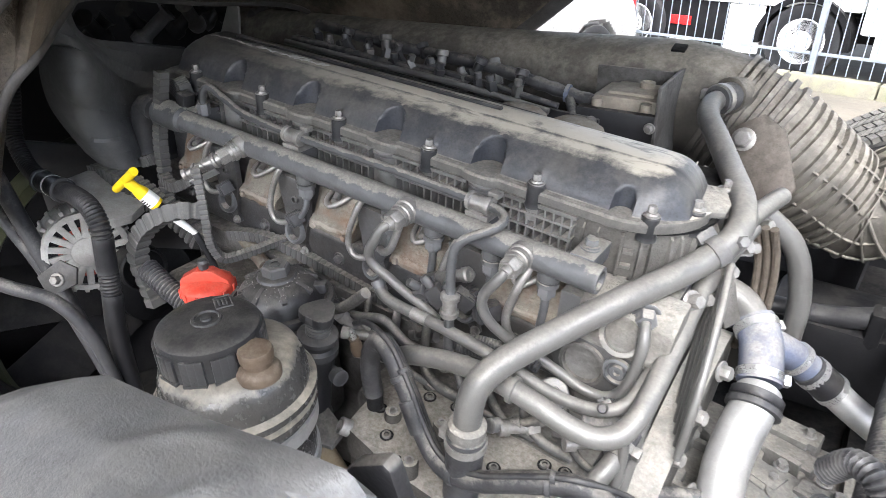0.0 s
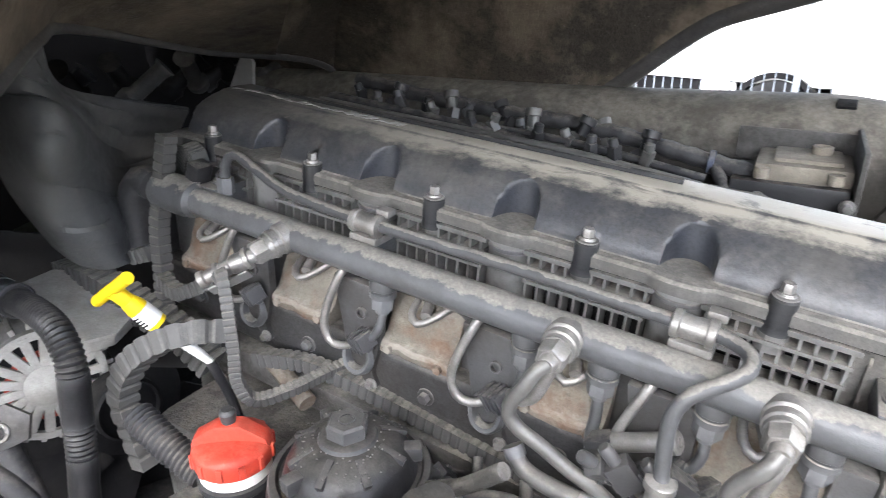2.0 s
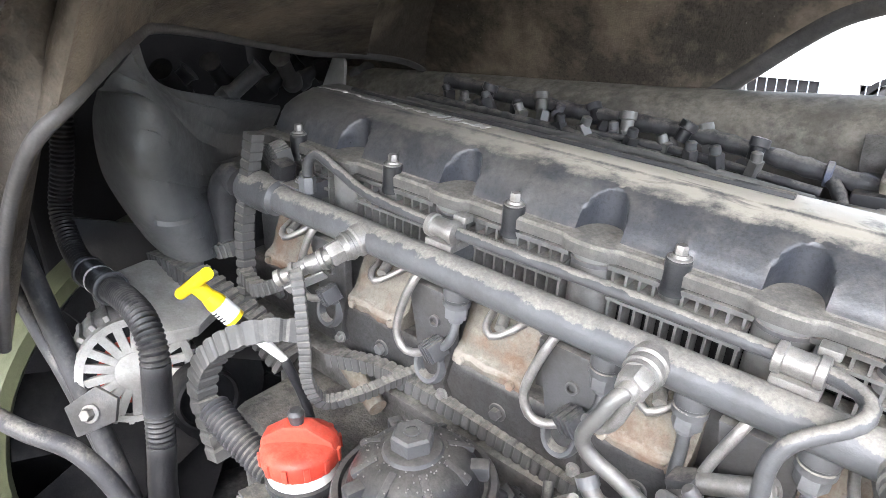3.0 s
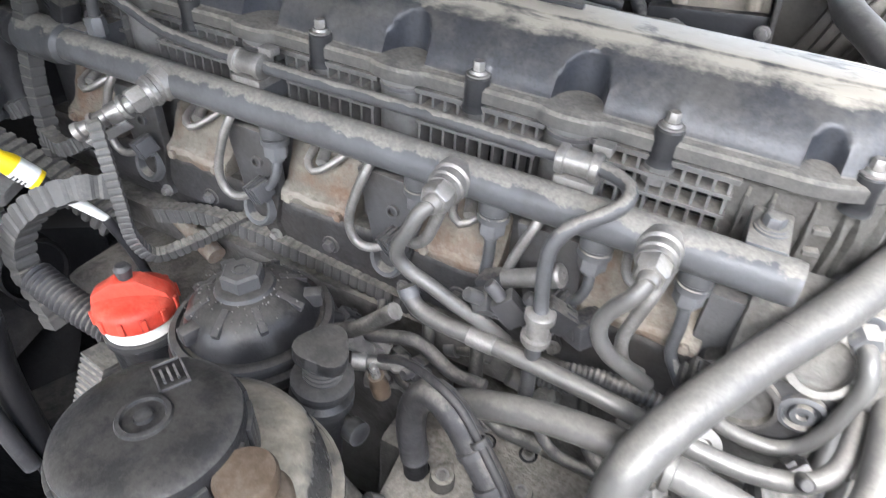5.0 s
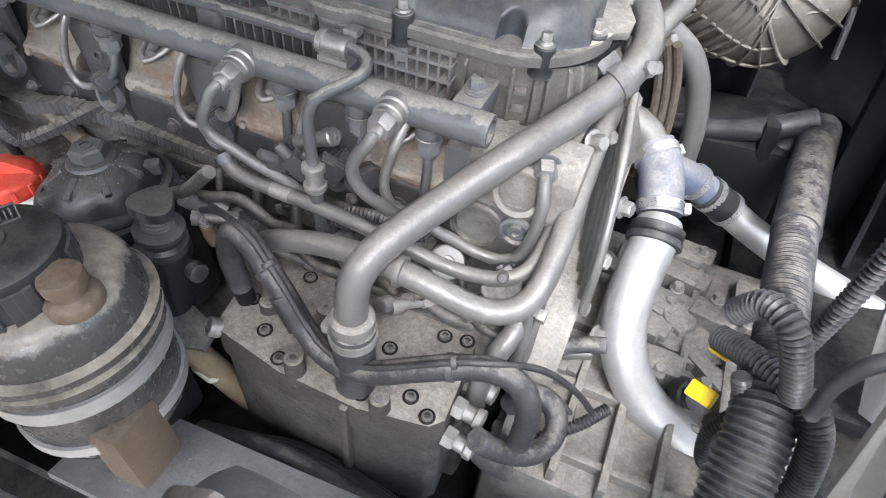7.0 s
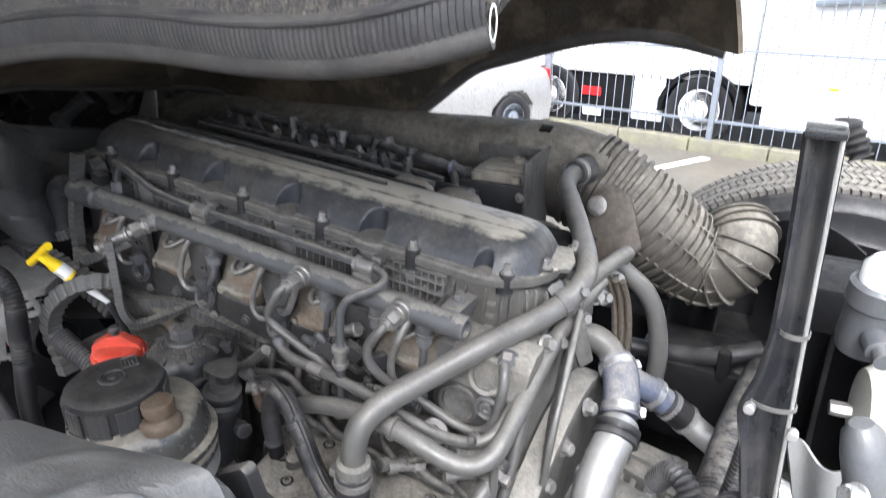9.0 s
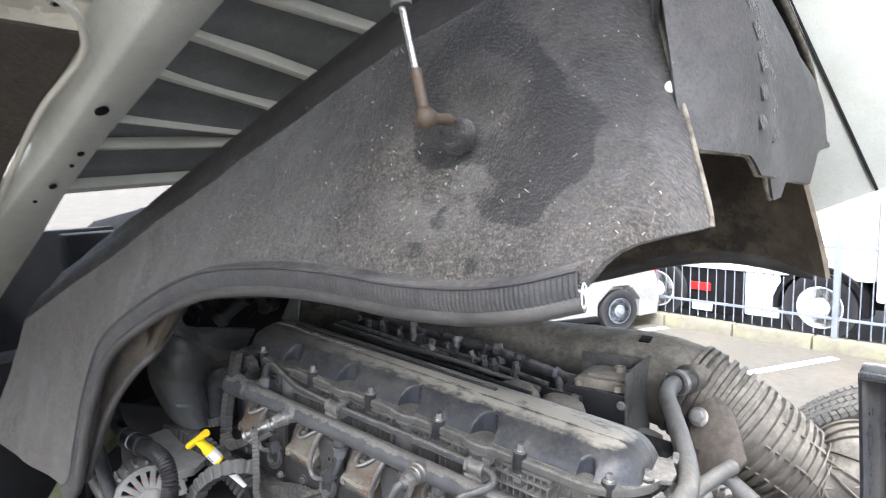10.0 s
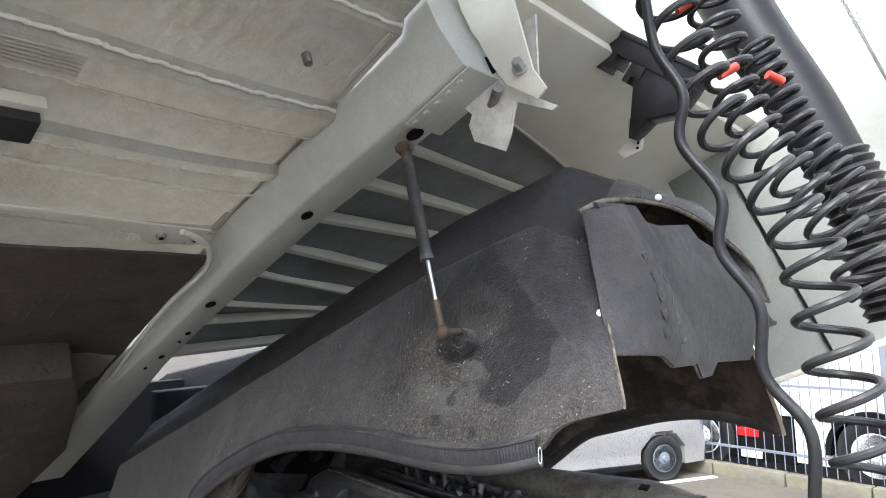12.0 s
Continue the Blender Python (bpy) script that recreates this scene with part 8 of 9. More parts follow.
for c, z in ((0.182, 0.082), (0.105, 0.08), (-0.022, 0.072), (-0.085, 0.078), (-0.232, 0.08), (0.368, 0.108)):
    pts = [(c + 0.012 * math.sin(7 * y) * 0.3 + rng.uniform(-0.002, 0.002), y, z + 0.004 * math.sin(9 * y) + rng.uniform(-0.001, 0.001)) for y in np.linspace(-0.8, -0.035, 60)]
    part("sealed_seam", tube(pts, 0.0042, 8, 0.006, radius=lambda s: 0.0034 + 0.0014 * math.sin(s * 410) * math.sin(s * 67)), cab_white, cabfloor, "bead of seam sealer", space=CAB)
part("sealed_seam", tube([(-0.24 + 0.0165 * i, -0.048 + rng.uniform(-0.002, 0.002), 0.082 + 0.0005 * i) for i in range(37)], 0.007, 8), cab_beige, cabfloor, "bead of seam sealer", space=CAB)
own = bmesh.new()
for k in range(7):
    tube([(0.125 + 0.006 * k, -0.78, 0.073), (0.127 + 0.006 * k, -0.6, 0.073), (0.122 + 0.007 * k, -0.42, 0.075)], 0.002, 6, 0.03, own)
part("brushed_sealer", own, cab_beige, cabfloor, space=CAB)
own = plate([(-0.15, -0.8), (-0.162, -0.42), (-0.178, -0.2), (-0.184, -0.088), (-0.24, -0.078), (-0.246, -0.112), (-0.234, -0.114), (-0.234, -0.122), (-0.247, -0.124), (-0.244, -0.19), (-0.214, -0.215), (-0.18, -0.43), (-0.168, -0.8)], 0.004, Matrix.Translation((0, 0, 0.048)), 0.001)
strip = part("bracket_strip", own, cab_white, cabfloor, "pale steel bracket strip", space=CAB)
for c, y in ((-0.212, -0.106), (-0.212, -0.172), (-0.185, -0.46)):
    part("weld_nut", hexagon(0.0095, 0.008, Matrix.Translation((c, y, 0.048)) @ Matrix.Rotation(radians(180), 4, "X")), alu, strip, space=CAB)
    part("thread", lathe([(0.0045, 0), (0.0045, 0.001), (0, 0.001)], 12, Matrix.Translation((c, y, 0.0398)) @ Matrix.Rotation(radians(180), 4, "X")), dark_part, strip, space=CAB)
own = box((-0.012, -0.53, 0.064), (0.062, -0.436, 0.085), 0.004)
part("grey_bracket", own, cab_white, cabfloor, space=CAB)
part("black_clip", box((-0.002, -0.52, 0.048), (0.05, -0.442, 0.066), 0.003), black_plastic, cabfloor, space=CAB)
# out-of-view skin, added to keep side light off the floor
part("unseen_side_skin", box((-1.8, -0.86, -0.06), (0.8, -0.83, 0.5), 0.01), cab_white, cabfloor, "unseen outer skin added to shade the floor", space=CAB)
part("stud", tube([(0.265, -0.15, 0.105), (0.265, -0.15, 0.075)], 0.007, 10), steel, cabfloor, space=CAB)
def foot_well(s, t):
    """The dark skin forward of the bracket strip, out to the sealed lip beside the rail."""
    c = -0.262 - 1.03 * s
    edge = between(c, [(b, a) for b, a in LIPLINE[::-1]]) - 0.004
    y = -0.82 + (edge + 0.82) * t
    step = 0.012 if 0.22 < s < 0.25 else 0.0
    return Vector((c, y, 0.034 - 0.006 * math.sin(9 * s) + 0.006 * step + 0.003 * noise.noise(Vector((c * 14, y * 14, 2)))))


part("foot_well", sheet(foot_well, 90, 50, 0.006), cab_brown, cabfloor, "dark brown underside of the foot well", space=CAB)
own = bmesh.new()
for p, q in (((-0.545, -0.31), (-0.43, -0.305)), ((-0.53, -0.265), (-0.415, -0.265))):
    tube([(p[0], p[1], 0.026), (q[0], q[1], 0.026)], 0.003, 6, bm=own)
lathe([(0.016, 0), (0.013, 0.006), (0.006, 0.008), (0, 0.008)], 16, aim((-0.485, -0.29, 0.03), (0, 0, -1)), own)
part("latch_plate", own, cab_brown, cabfloor, "embossed latch", space=CAB)
part("sealed_seam", tube([(-0.44 - 0.02 * t, -0.8 + 0.68 * t, 0.03 + 0.001 * math.sin(60 * t)) for t in np.linspace(0, 1, 40)], 0.0035, 8), cab_brown, cabfloor, space=CAB)
part("front_panel", plate([(-0.7, -0.82), (-0.7, -0.175), (-0.9, -0.1), (-1.36, 0.015), (-2.4, 0.055), (-2.4, -0.82)], 0.1, Matrix.Translation((0, 0, -0.05)), 0.015), cab_brown, cabfloor, "dark brown box under the cab front", space=CAB)

# ribbed tunnel sheet between rail and liner
tunnel = thing("cab_tunnel_sheet", "ribbed sheet of the cab engine tunnel, coloured grey as shaded", "cab panel", CAB @ Vector((-0.4, 0.5, 0.12)))
# lit rib faces are put in as white, the shaded underside as darker grey
part("sheet", sheet(lambda s, t: Vector((-0.99 + 1.39 * s, 0.055 + 1.6 * t, 0.118 + 0.008 * math.sin(46 * s))), 90, 6, 0.004), cab_dark, tunnel, space=CAB)
for c, skew, wide in ((0.121, -0.03, 0.018), (-0.021, -0.027, 0.018), (-0.173, -0.02, 0.018), (-0.316, -0.065, 0.018), (-0.451, -0.075, 0.013), (-0.63, -0.03, 0.006), (-0.75, 0.025, 0.012), (-0.985, 0.04, 0.03)):
    m = Matrix.Translation((c, 0.19, 0.1)) @ Matrix.Rotation(math.atan2(-skew, 0.27), 4, "Z")
    part("rib", box((-wide / 2, -0.135, -0.008), (wide / 2, 0.9, 0.02), 0.004, m), cab_white, tunnel, "rib coloured white as its lit face", space=CAB)

# rear underside of the cab: pale cross panel, wall and fittings
rear = thing("cab_rear_wall", "cream painted rear wall and cross panel of the cab", "cab wall", CAB @ Vector((0.5, 0.5, 0.2)))
part("cross_panel", plate([(0.335, 0.07), (0.52, 0.07), (0.52, 2.2), (-0.1, 2.2), (0.13, 0.98), (0.25, 0.47)], 0.2, Matrix.Translation((0, 0, 0.08)), 0.012), cab_white, rear, space=CAB)
part("weld_bead", tube([(0.3, 0.26, 0.079), (0.257, 0.47, 0.079), (0.14, 0.97, 0.079)], 0.004, 8, 0.01), cab_beige, rear, "bead of seam sealer", space=CAB)
part("rear_panel", box((0.5, 0.1, 0.1), (0.56, 2.2, 1.6), 0.02), cab_white, rear, space=CAB)
part("lower_skirt", box((0.262, 1.183, -0.566), (1.4, 1.24, 0.1), 0.012), cab_skirt, rear, "pale painted far side skirt", space=CAB)
part("skirt_seam", box((0.43, 1.176, -0.56), (0.436, 1.186, 0.0), 0.001), dark_part, rear, "dark seam", space=CAB)
part("skirt_flange", box((0.262, 1.17, -0.566), (1.4, 1.19, -0.55), 0.003), cab_white, rear, space=CAB)
part("outer_panel", box((0.78, -0.86, 0.1), (0.84, 0.1, 1.6), 0.03), cab_white, rear, space=CAB)
XZ = Matrix.Rotation(radians(90), 4, "X")
hang = thing("hanger_bracket", "chipped white steel cab lock bracket", "bracket", (-0.2, 0.4, 2.3))
chipped = mat("chipped_white_paint", (0.66, 0.655, 0.62), 0.45, 0, 0.1, 30, dirt=0.35, dirtcol=(0.16, 0.13, 0.1), bump=0.2)
part("tongue", plate([(-0.296, 2.443), (-0.24, 2.455), (-0.208, 2.417), (-0.178, 2.372), (-0.148, 2.351), (-0.077, 2.308), (-0.087, 2.303), (-0.149, 2.332), (-0.156, 2.313), (-0.163, 2.284), (-0.175, 2.26), (-0.234, 2.287), (-0.244, 2.315), (-0.237, 2.332), (-0.27, 2.363), (-0.299, 2.404)], 0.006, Matrix.Translation((0, 0.41, 0)) @ XZ, 0.0015), chipped, hang, space=WORLD)
part("fold", plate([(-0.246, 2.547), (-0.137, 2.507), (-0.102, 2.365), (-0.089, 2.345), (-0.08, 2.33), (-0.095, 2.317), (-0.148, 2.352), (-0.172, 2.385), (-0.231, 2.495)], 0.006, Matrix.Translation((0, 0.385, 0)) @ XZ, 0.0015), cab_white, hang, space=WORLD)
part("side_wall", plate([(-0.3, 2.4), (-0.296, 2.443), (-0.25, 2.5), (-0.2, 2.56), (-0.14, 2.53), (-0.14, 2.36)], 0.006, Matrix.Translation((0, 0.46, 0)) @ XZ, 0.0015), chipped, hang, space=WORLD)
part("cavity", lathe([(0.03, 0), (0.03, 0.004), (0, 0.004)], 16, aim((-0.225, 0.402, 2.4), (0.1, -1, 0)) @ Matrix.Diagonal((1.5, 0.7, 1, 1))), dark_part, hang, "dark opening with the lock hook", space=WORLD)
part("pin", tube([(-0.2, 0.41, 2.34), (-0.165, 0.38, 2.352)], 0.008, 14), steel, hang, space=WORLD)
part("bolt", hexagon(0.009, 0.016, aim((-0.122, 0.378, 2.37), (0.3, -0.9, 0.3)), flange=0.013), alu, hang, space=WORLD)
blk = thing("grille_bracket", "black toothed plastic bracket under the cab rear", "bracket", (-0.1, 0.72, 2.45))
A, B = Vector((-0.32, 0.73, 2.665)), Vector((0.012, 0.73, 2.395))
BM = Matrix.Translation(A) @ Matrix.Rotation(math.atan2(A.z - B.z, B.x - A.x), 4, "Y")
long = (B - A).length
own = box((-0.05, -0.03, -0.012), (long, 0.03, 0.026), 0.003, BM)
box((-0.05, -0.034, 0.02), (long, 0.034, 0.03), 0.003, BM, own)
part("bar", own, black_plastic, blk, space=WORLD)
for k in range(5):
    own = box((0.03 + 0.068 * k, -0.028, -0.036), (0.062 + 0.068 * k, 0.028, -0.01), 0.003, BM)
    box((0.03 + 0.068 * k, -0.028, -0.05), (0.044 + 0.068 * k, 0.028, -0.03), 0.002, BM, own)
    part("tooth", own, black_plastic, blk, space=WORLD)
part("end_wedge", plate([(-0.09, 2.47), (-0.02, 2.43), (0.012, 2.39), (-0.022, 2.352), (-0.075, 2.352), (-0.112, 2.325), (-0.106, 2.36)], 0.05, Matrix.Translation((0, 0.755, 0)) @ Matrix.Rotation(radians(90), 4, "X"), 0.004), black_plastic, blk, space=WORLD)
tab = thing("steel_tab", "small white steel tab with holes under the cab", "bracket", (-0.13, 0.75, 2.32))
part("blade", plate([(-0.155, 2.316), (-0.128, 2.338), (-0.102, 2.331), (-0.106, 2.31), (-0.142, 2.3)], 0.005, Matrix.Translation((0, 0.755, 0)) @ XZ, 0.001), cab_white, tab, space=WORLD)
part("web", tube([(-0.128, 0.752, 2.336), (-0.126, 0.752, 2.375)], 0.004, 8), cab_grey, tab, space=WORLD)
for x, z in ((-0.112, 2.324), (-0.114, 2.315)):
    part("hole", lathe([(0.0028, 0), (0.0028, 0.001), (0, 0.001)], 10, aim((x, 0.7495, z), (0, -1, 0))), dark_part, tab, space=WORLD)

# ---- engine tunnel liner ----
ZB = [(-1.6, 1.33), (-1.12, 1.33), (-1.075, 1.36), (-1.04, 1.43), (-0.98, 1.54), (-0.9, 1.64), (-0.78, 1.708), (-0.62, 1.77), (-0.49, 1.791), (-0.37, 1.796), (-0.25, 1.792), (-0.17, 1.796), (-0.11, 1.807), (-0.068, 1.819)]


def z_bottom(x):
    return between(x, ZB) + 0.022


def z_crease(x):
    return 2.185 + 0.385 * (x + 0.16) if x < -0.16 else 2.185 - 0.5 * (x + 0.16)


def y_near(x):
    return 0.30 + (0.09 * ((x + 0.1) / 0.1) ** 2 if x > -0.1 else 0.0)


ZF = [(-1.6, 1.5), (-1.0, 1.48), (-0.76, 1.5), (-0.7, 1.55), (-0.636, 1.6), (-0.565, 1.655), (-0.525, 1.679), (-0.45, 1.703), (-0.3, 1.745), (-0.2, 1.758), (-0.12, 1.752), (-0.03, 1.735)]


def liner(s, t):
    """s from front to rear, t from the near hem over the top to the far hem."""
    far = t > 0.5
    k = (1 - t if far else t) * 2
    x = -1.57 + (1.574 - 0.09 * min(1.0, k / 0.7) ** 1.25) * s
    zb, zc, yn = (between(x, ZF) if far else z_bottom(x)), z_crease(x) - 0.035, y_near(x)
    if x > -0.068 and not far:
        zb = between(x, [(-0.068, 1.841), (-0.06, 1.856), (-0.048, 1.868), (-0.03, 1.876), (0.01, 1.885)])
    lean = 0.10 + 0.09 * max(0.0, min(1.0, (x + 0.35) / 0.28))
    if k < 0.7:
        q = k / 0.7
        y = yn + lean * q ** 1.15 + 0.012 * math.sin(math.pi * q)
        z = zb + (zc - zb) * q
    elif k < 0.85:
        q = (k - 0.7) / 0.15
        y = yn + lean + 0.012 * math.sin(math.pi * min(1.0, 2 * q)) * -1 + 0.105 * q ** 0.8
        z = zc + 0.11 * (1 - (1 - q) ** 1.4)
    else:
        q = (k - 0.85) / 0.15
        y = yn + lean + 0.105 + (0.77 - yn - lean - 0.105) * q
        z = zc + 0.11
    d = math.hypot(x + 0.235, z - 1.97)
    if not far:
        y += 0.012 * math.exp(-(d / 0.05) ** 2) + 0.009 * noise.noise(Vector((x * 5, z * 5, 1))) + 0.003 * noise.noise(Vector((x * 16, z * 16, 4)))
    else:
        y = 1.54 - y
    return Vector((x, y, z))


lin = thing("engine_tunnel_liner", "black felt engine tunnel liner with a rubber hem, flecked with dust", "liner", (-0.5, 0.77, 1.9))
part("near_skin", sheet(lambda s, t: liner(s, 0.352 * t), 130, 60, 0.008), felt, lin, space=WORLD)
part("shoulder", sheet(lambda s, t: liner(s, 0.35 + 0.15 * t), 110, 40, 0.006), felt_top, lin, "clean dark shoulder of the liner", space=WORLD)
part("far_skin", sheet(lambda s, t: liner(s, 0.5 + 0.5 * t), 110, 50, 0.008), felt_in, lin, "dirty brown inner side of the liner", space=WORLD)
hem = [Vector((x, y_near(x) - 0.003, z_bottom(x) - 0.014)) for x, _ in ZB[1:]]
part("hem", tube(hem, 0.0085, 14, 0.012), seal_rubber, lin, "rubber hem seal", space=WORLD)
hl = spline(hem, 0.0012)
BAND = [(0.004, -0.006), (0.012, -0.010), (0.020, -0.011), (0.026, -0.011), (0.0275, -0.0135), (0.030, -0.0135), (0.0315, -0.008), (0.034, 0.003)]


def band(s, t):
    """The flat ribbed band over the bead: fine ribs across it and a stitched ridge along its top."""
    i = int(round((len(hl) - 1) * s))
    z, y = BAND[int(round(7 * t))]
    return hl[i] + Vector((0, y + (0.0009 if (i // 2) % 2 and t < 0.5 else 0.0), z))


part("hem_band", sheet(band, len(hl) - 1, 7, 0), band_felt, lin, "flat finely ribbed hem band with a stitched ridge", space=WORLD)
part("far_hem", tube([Vector((x, 1.243, z - 0.006)) for x, z in ZF], 0.0165, 14, 0.012), seal_rubber, lin, "rubber hem seal", space=WORLD)
part("hem_loop", lathe([(0.0062, -0.0006), (0.007, -0.0006), (0.007, 0.0006), (0.0062, 0.0006)], 20, aim((-0.064, 0.3, 1.834), (0.9, -0.4, 0)) @ Matrix.Diagonal((0.4, 1.5, 1, 1)), ring=True), white_plastic, lin, space=WORLD)
edge = [liner(1, t) + Vector((0.002, 0, 0)) for t in np.linspace(0.0, 0.5, 40)]
part("cut_edge", tube(edge, 0.0022, 8, 0.012), frayed, lin, "frayed pale cut edge", space=WORLD)
part("strut_boss", lathe([(0.02, -0.01), (0.017, 0.004), (0.013, 0.006), (0.011, 0.003), (0, 0.003)], 28, aim((-0.236, 0.36, 1.972), (0.05, -1, 0.25))), felt, lin, "dusty worn boss", space=WORLD)


def flap(outline_top, outline_low, depth, bulge):
    def f(s, t):
        ya, za = outline_top(s)
        yb, zb = outline_low(s)
        return Vector((-0.045 + depth - 0.06 * max(0.0, 1 - 2.2 * s) ** 2 * (0.65 if depth > 0 else 0) + bulge * math.sin(math.pi * t) * math.sin(math.pi * s) + 0.03 * t, ya + (yb - ya) * t, za + (zb - za) * t))
    return f


low1 = lambda s: (0.44 + 0.245 * s, between(s, [(0, 1.95), (0.35, 1.945), (0.5, 1.925), (0.88, 1.922), (0.94, 1.945), (1, 1.947)]))
f1 = flap(lambda s: (0.446 + 0.04 * s, between(s, [(0, 2.155), (1, 2.165)])), low1, 0.016, 0.024)
low2 = lambda s: (0.66 + 0.56 * s, between(s, [(0, 1.945), (0.06, 1.93), (0.12, 1.893), (0.2, 1.893), (0.26, 1.915), (0.6, 1.906), (0.66, 1.945), (0.75, 1.96), (1, 1.97)]))
f2 = flap(lambda s: (0.44 + 0.775 * s, between(s, [(0, 2.165), (0.17, 2.173), (0.21, 2.15), (0.28, 2.148), (0.45, 2.161), (0.5, 2.14), (0.72, 2.111), (0.85, 2.06), (1, 1.98)])), low2, -0.004, 0.03)
trim = [(-0.084, 0.462, 2.158), (-0.068, 0.5, 2.176), (-0.045, 0.637, 2.188), (-0.04, 0.8, 2.18), (-0.04, 0.975, 2.147), (-0.04, 1.158, 2.094), (-0.035, 1.24, 2.02)]
tl = spline(trim, 0.01)


def rear_cap(s, t):
    a = liner(1.0, 0.30 + 0.42 * s)
    b = tl[int((len(tl) - 1) * s)]
    p = a.lerp(b, t)
    return p + Vector((0.006, 0, 0.006)) * math.sin(math.pi * t)


part("rear_shoulder", sheet(rear_cap, 40, 8, 0.006), felt, lin, "rounded rear shoulder of the liner", space=WORLD)
FRONT = [(-1.08, 0.318, 1.38), (-0.98, 0.325, 1.53), (-0.89, 0.34, 1.622), (-0.875, 0.362, 1.645), (-0.97, 0.465, 1.682), (-1.05, 0.535, 1.687), (-1.2, 0.83, 1.632), (-1.26, 1.187, 1.562), (-1.27, 1.285, 1.47)]
fr = spline(FRONT, 0.012)


def front_skirt(s, t):
    """From the front lip up into the roof of the liner."""
    p = fr[int((len(fr) - 1) * s)]
    top = Vector((p.x + 0.34, min(max(p.y + 0.05, 0.46), 1.12), max(1.93, z_crease(p.x + 0.34) - 0.04)))
    return p.lerp(top, t) + Vector((-0.03, 0, 0.03)) * math.sin(math.pi * t)


part("front_skirt", sheet(front_skirt, 80, 12, 0.006), felt_in, lin, "inner felt skirt round the front opening", space=WORLD)
HEMX = [(0.0, -1.075), (0.12, -1.0), (0.22, -0.9), (0.28, -0.82), (0.36, -0.72), (0.45, -0.6), (0.7, -0.42), (1.0, -0.3)]


def near_fold(s, t):
    """The felt that joins the front lip to the near hem under the liner."""
    a = fr[int((len(fr) - 1) * 0.78 * s)]
    x = between(s * 0.78, HEMX)
    b = Vector((x, y_near(x) + 0.004, z_bottom(x) - 0.004))
    return a.lerp(b, t) + Vector((0, 0, 0.045 * math.sin(math.pi * t))) * min(1.0, s * 3)


part("near_fold", sheet(near_fold, 70, 20, 0.004), felt_in, lin, "dirty felt fold between lip and hem", space=WORLD)
part("front_lip", tube(FRONT, 0.0065, 10, 0.012), seal_rubber, lin, "rubber lip round the front opening", space=WORLD)
for p in (Vector((-0.052, 0.452, 2.005)), Vector((-0.121, 0.598, 2.205)), Vector((-0.022, 0.608, 2.186))):
    part("rivet", lathe([(0.0055, 0), (0.0055, 0.0015), (0.0035, 0.003), (0, 0.003)], 14, aim(p + Vector((0.004, -0.008, 0.002)), (0.5, -0.8, 0.3))), white_plastic, lin, "white plastic rivet", space=WORLD)
fl1 = part("near_flap", sheet(f1, 40, 24, 0.006), flap_felt, lin, "embossed hanging felt flap", space=WORLD)
for k in range(5):
    for j in range(2):
        p = f1(0.4 + 0.28 * j, 0.34 + 0.12 * k)
        part("embossing", box((-0.006, -0.009, -0.002), (0.006, 0.009, 0.0045), 0.002, aim(p + Vector((0.003, 0, 0)), (1, -0.3, 0.1), 0.5)), felt, fl1, "unreadable embossed mark", space=WORLD)
part("far_flap", sheet(f2, 60, 24, 0.006), flap_felt, lin, "hanging felt flap with a ragged hem", space=WORLD)
part("rear_edge_trim", tube(trim, 0.0045, 10), frayed, lin, "frayed pale rim of the rear opening", space=WORLD)
for f in (f1, f2):
    part("flap_edge", tube([f(i / 40, 1) for i in range(41)], 0.0028, 8, 0.008), frayed, lin, "frayed pale flap edge", space=WORLD)

rng = random.Random(31)
own = bmesh.new()
for k in range(230):
    s = rng.uniform(0.45, 0.995)
    t = 0.35 * rng.random() ** (2.2 if k % 3 else 1.0)
    p = liner(s, t)
    along_s = (liner(min(1.0, s + 0.004), t) - p).normalized()
    along_t = (liner(s, t + 0.004) - p).normalized()
    a = rng.gauss(1.4, 0.7)
    d = along_s * math.cos(a) + along_t * math.sin(a)
    w = along_s * -math.sin(a) + along_t * math.cos(a)
    out = along_t.cross(along_s).normalized()
    if out.y > 0:
        out = -out
    long, wide = 0.0006 + 0.0024 * rng.random() ** 2, rng.uniform(0.00015, 0.0004)
    ring = [own.verts.new(p + out * (0.0052 + h) + d * long * i + w * wide * j) for h in (0.0, 0.0006) for i, j in ((-1, -1), (1, -1), (1, 1), (-1, 1))]
    for f in ((3, 2, 1, 0), (4, 5, 6, 7), (0, 1, 5, 4), (1, 2, 6, 5), (2, 3, 7, 6), (3, 0, 4, 7)):
        own.faces.new([ring[i] for i in f])
tagged(part("lint", own, mat("pale_lint", (0.5, 0.47, 0.4), 0.9, 0, 0.5, 90, bump=0.0), lin, space=WORLD, smooth=False), "pale lint and straw caught in the felt", kind="stuff")

strut = thing("gas_strut", "grey gas strut between cab rail and liner", "gas strut", (-0.29, 0.33, 2.12))
P0, P1 = Vector((-0.235, 0.316, 1.985)), Vector((-0.333, 0.345, 2.285))
d = (P1 - P0).normalized()
part("rod", tube([P0, P0 + d * 0.13], 0.0034, 10), bright_steel, strut, "bright piston rod", space=WORLD)
part("cylinder", tube([P0 + d * 0.12, P1 - d * 0.02], 0.0098, 18), grey_paint, strut, space=WORLD)
part("collar", tube([P0 + d * 0.115, P0 + d * 0.123], 0.0108, 18), grey_paint, strut, space=WORLD)
part("end_sleeve", tube([P0 + d * 0.008, P0 + d * 0.05], 0.0058, 12), amber, strut, space=WORLD)
own = bmesh.new()
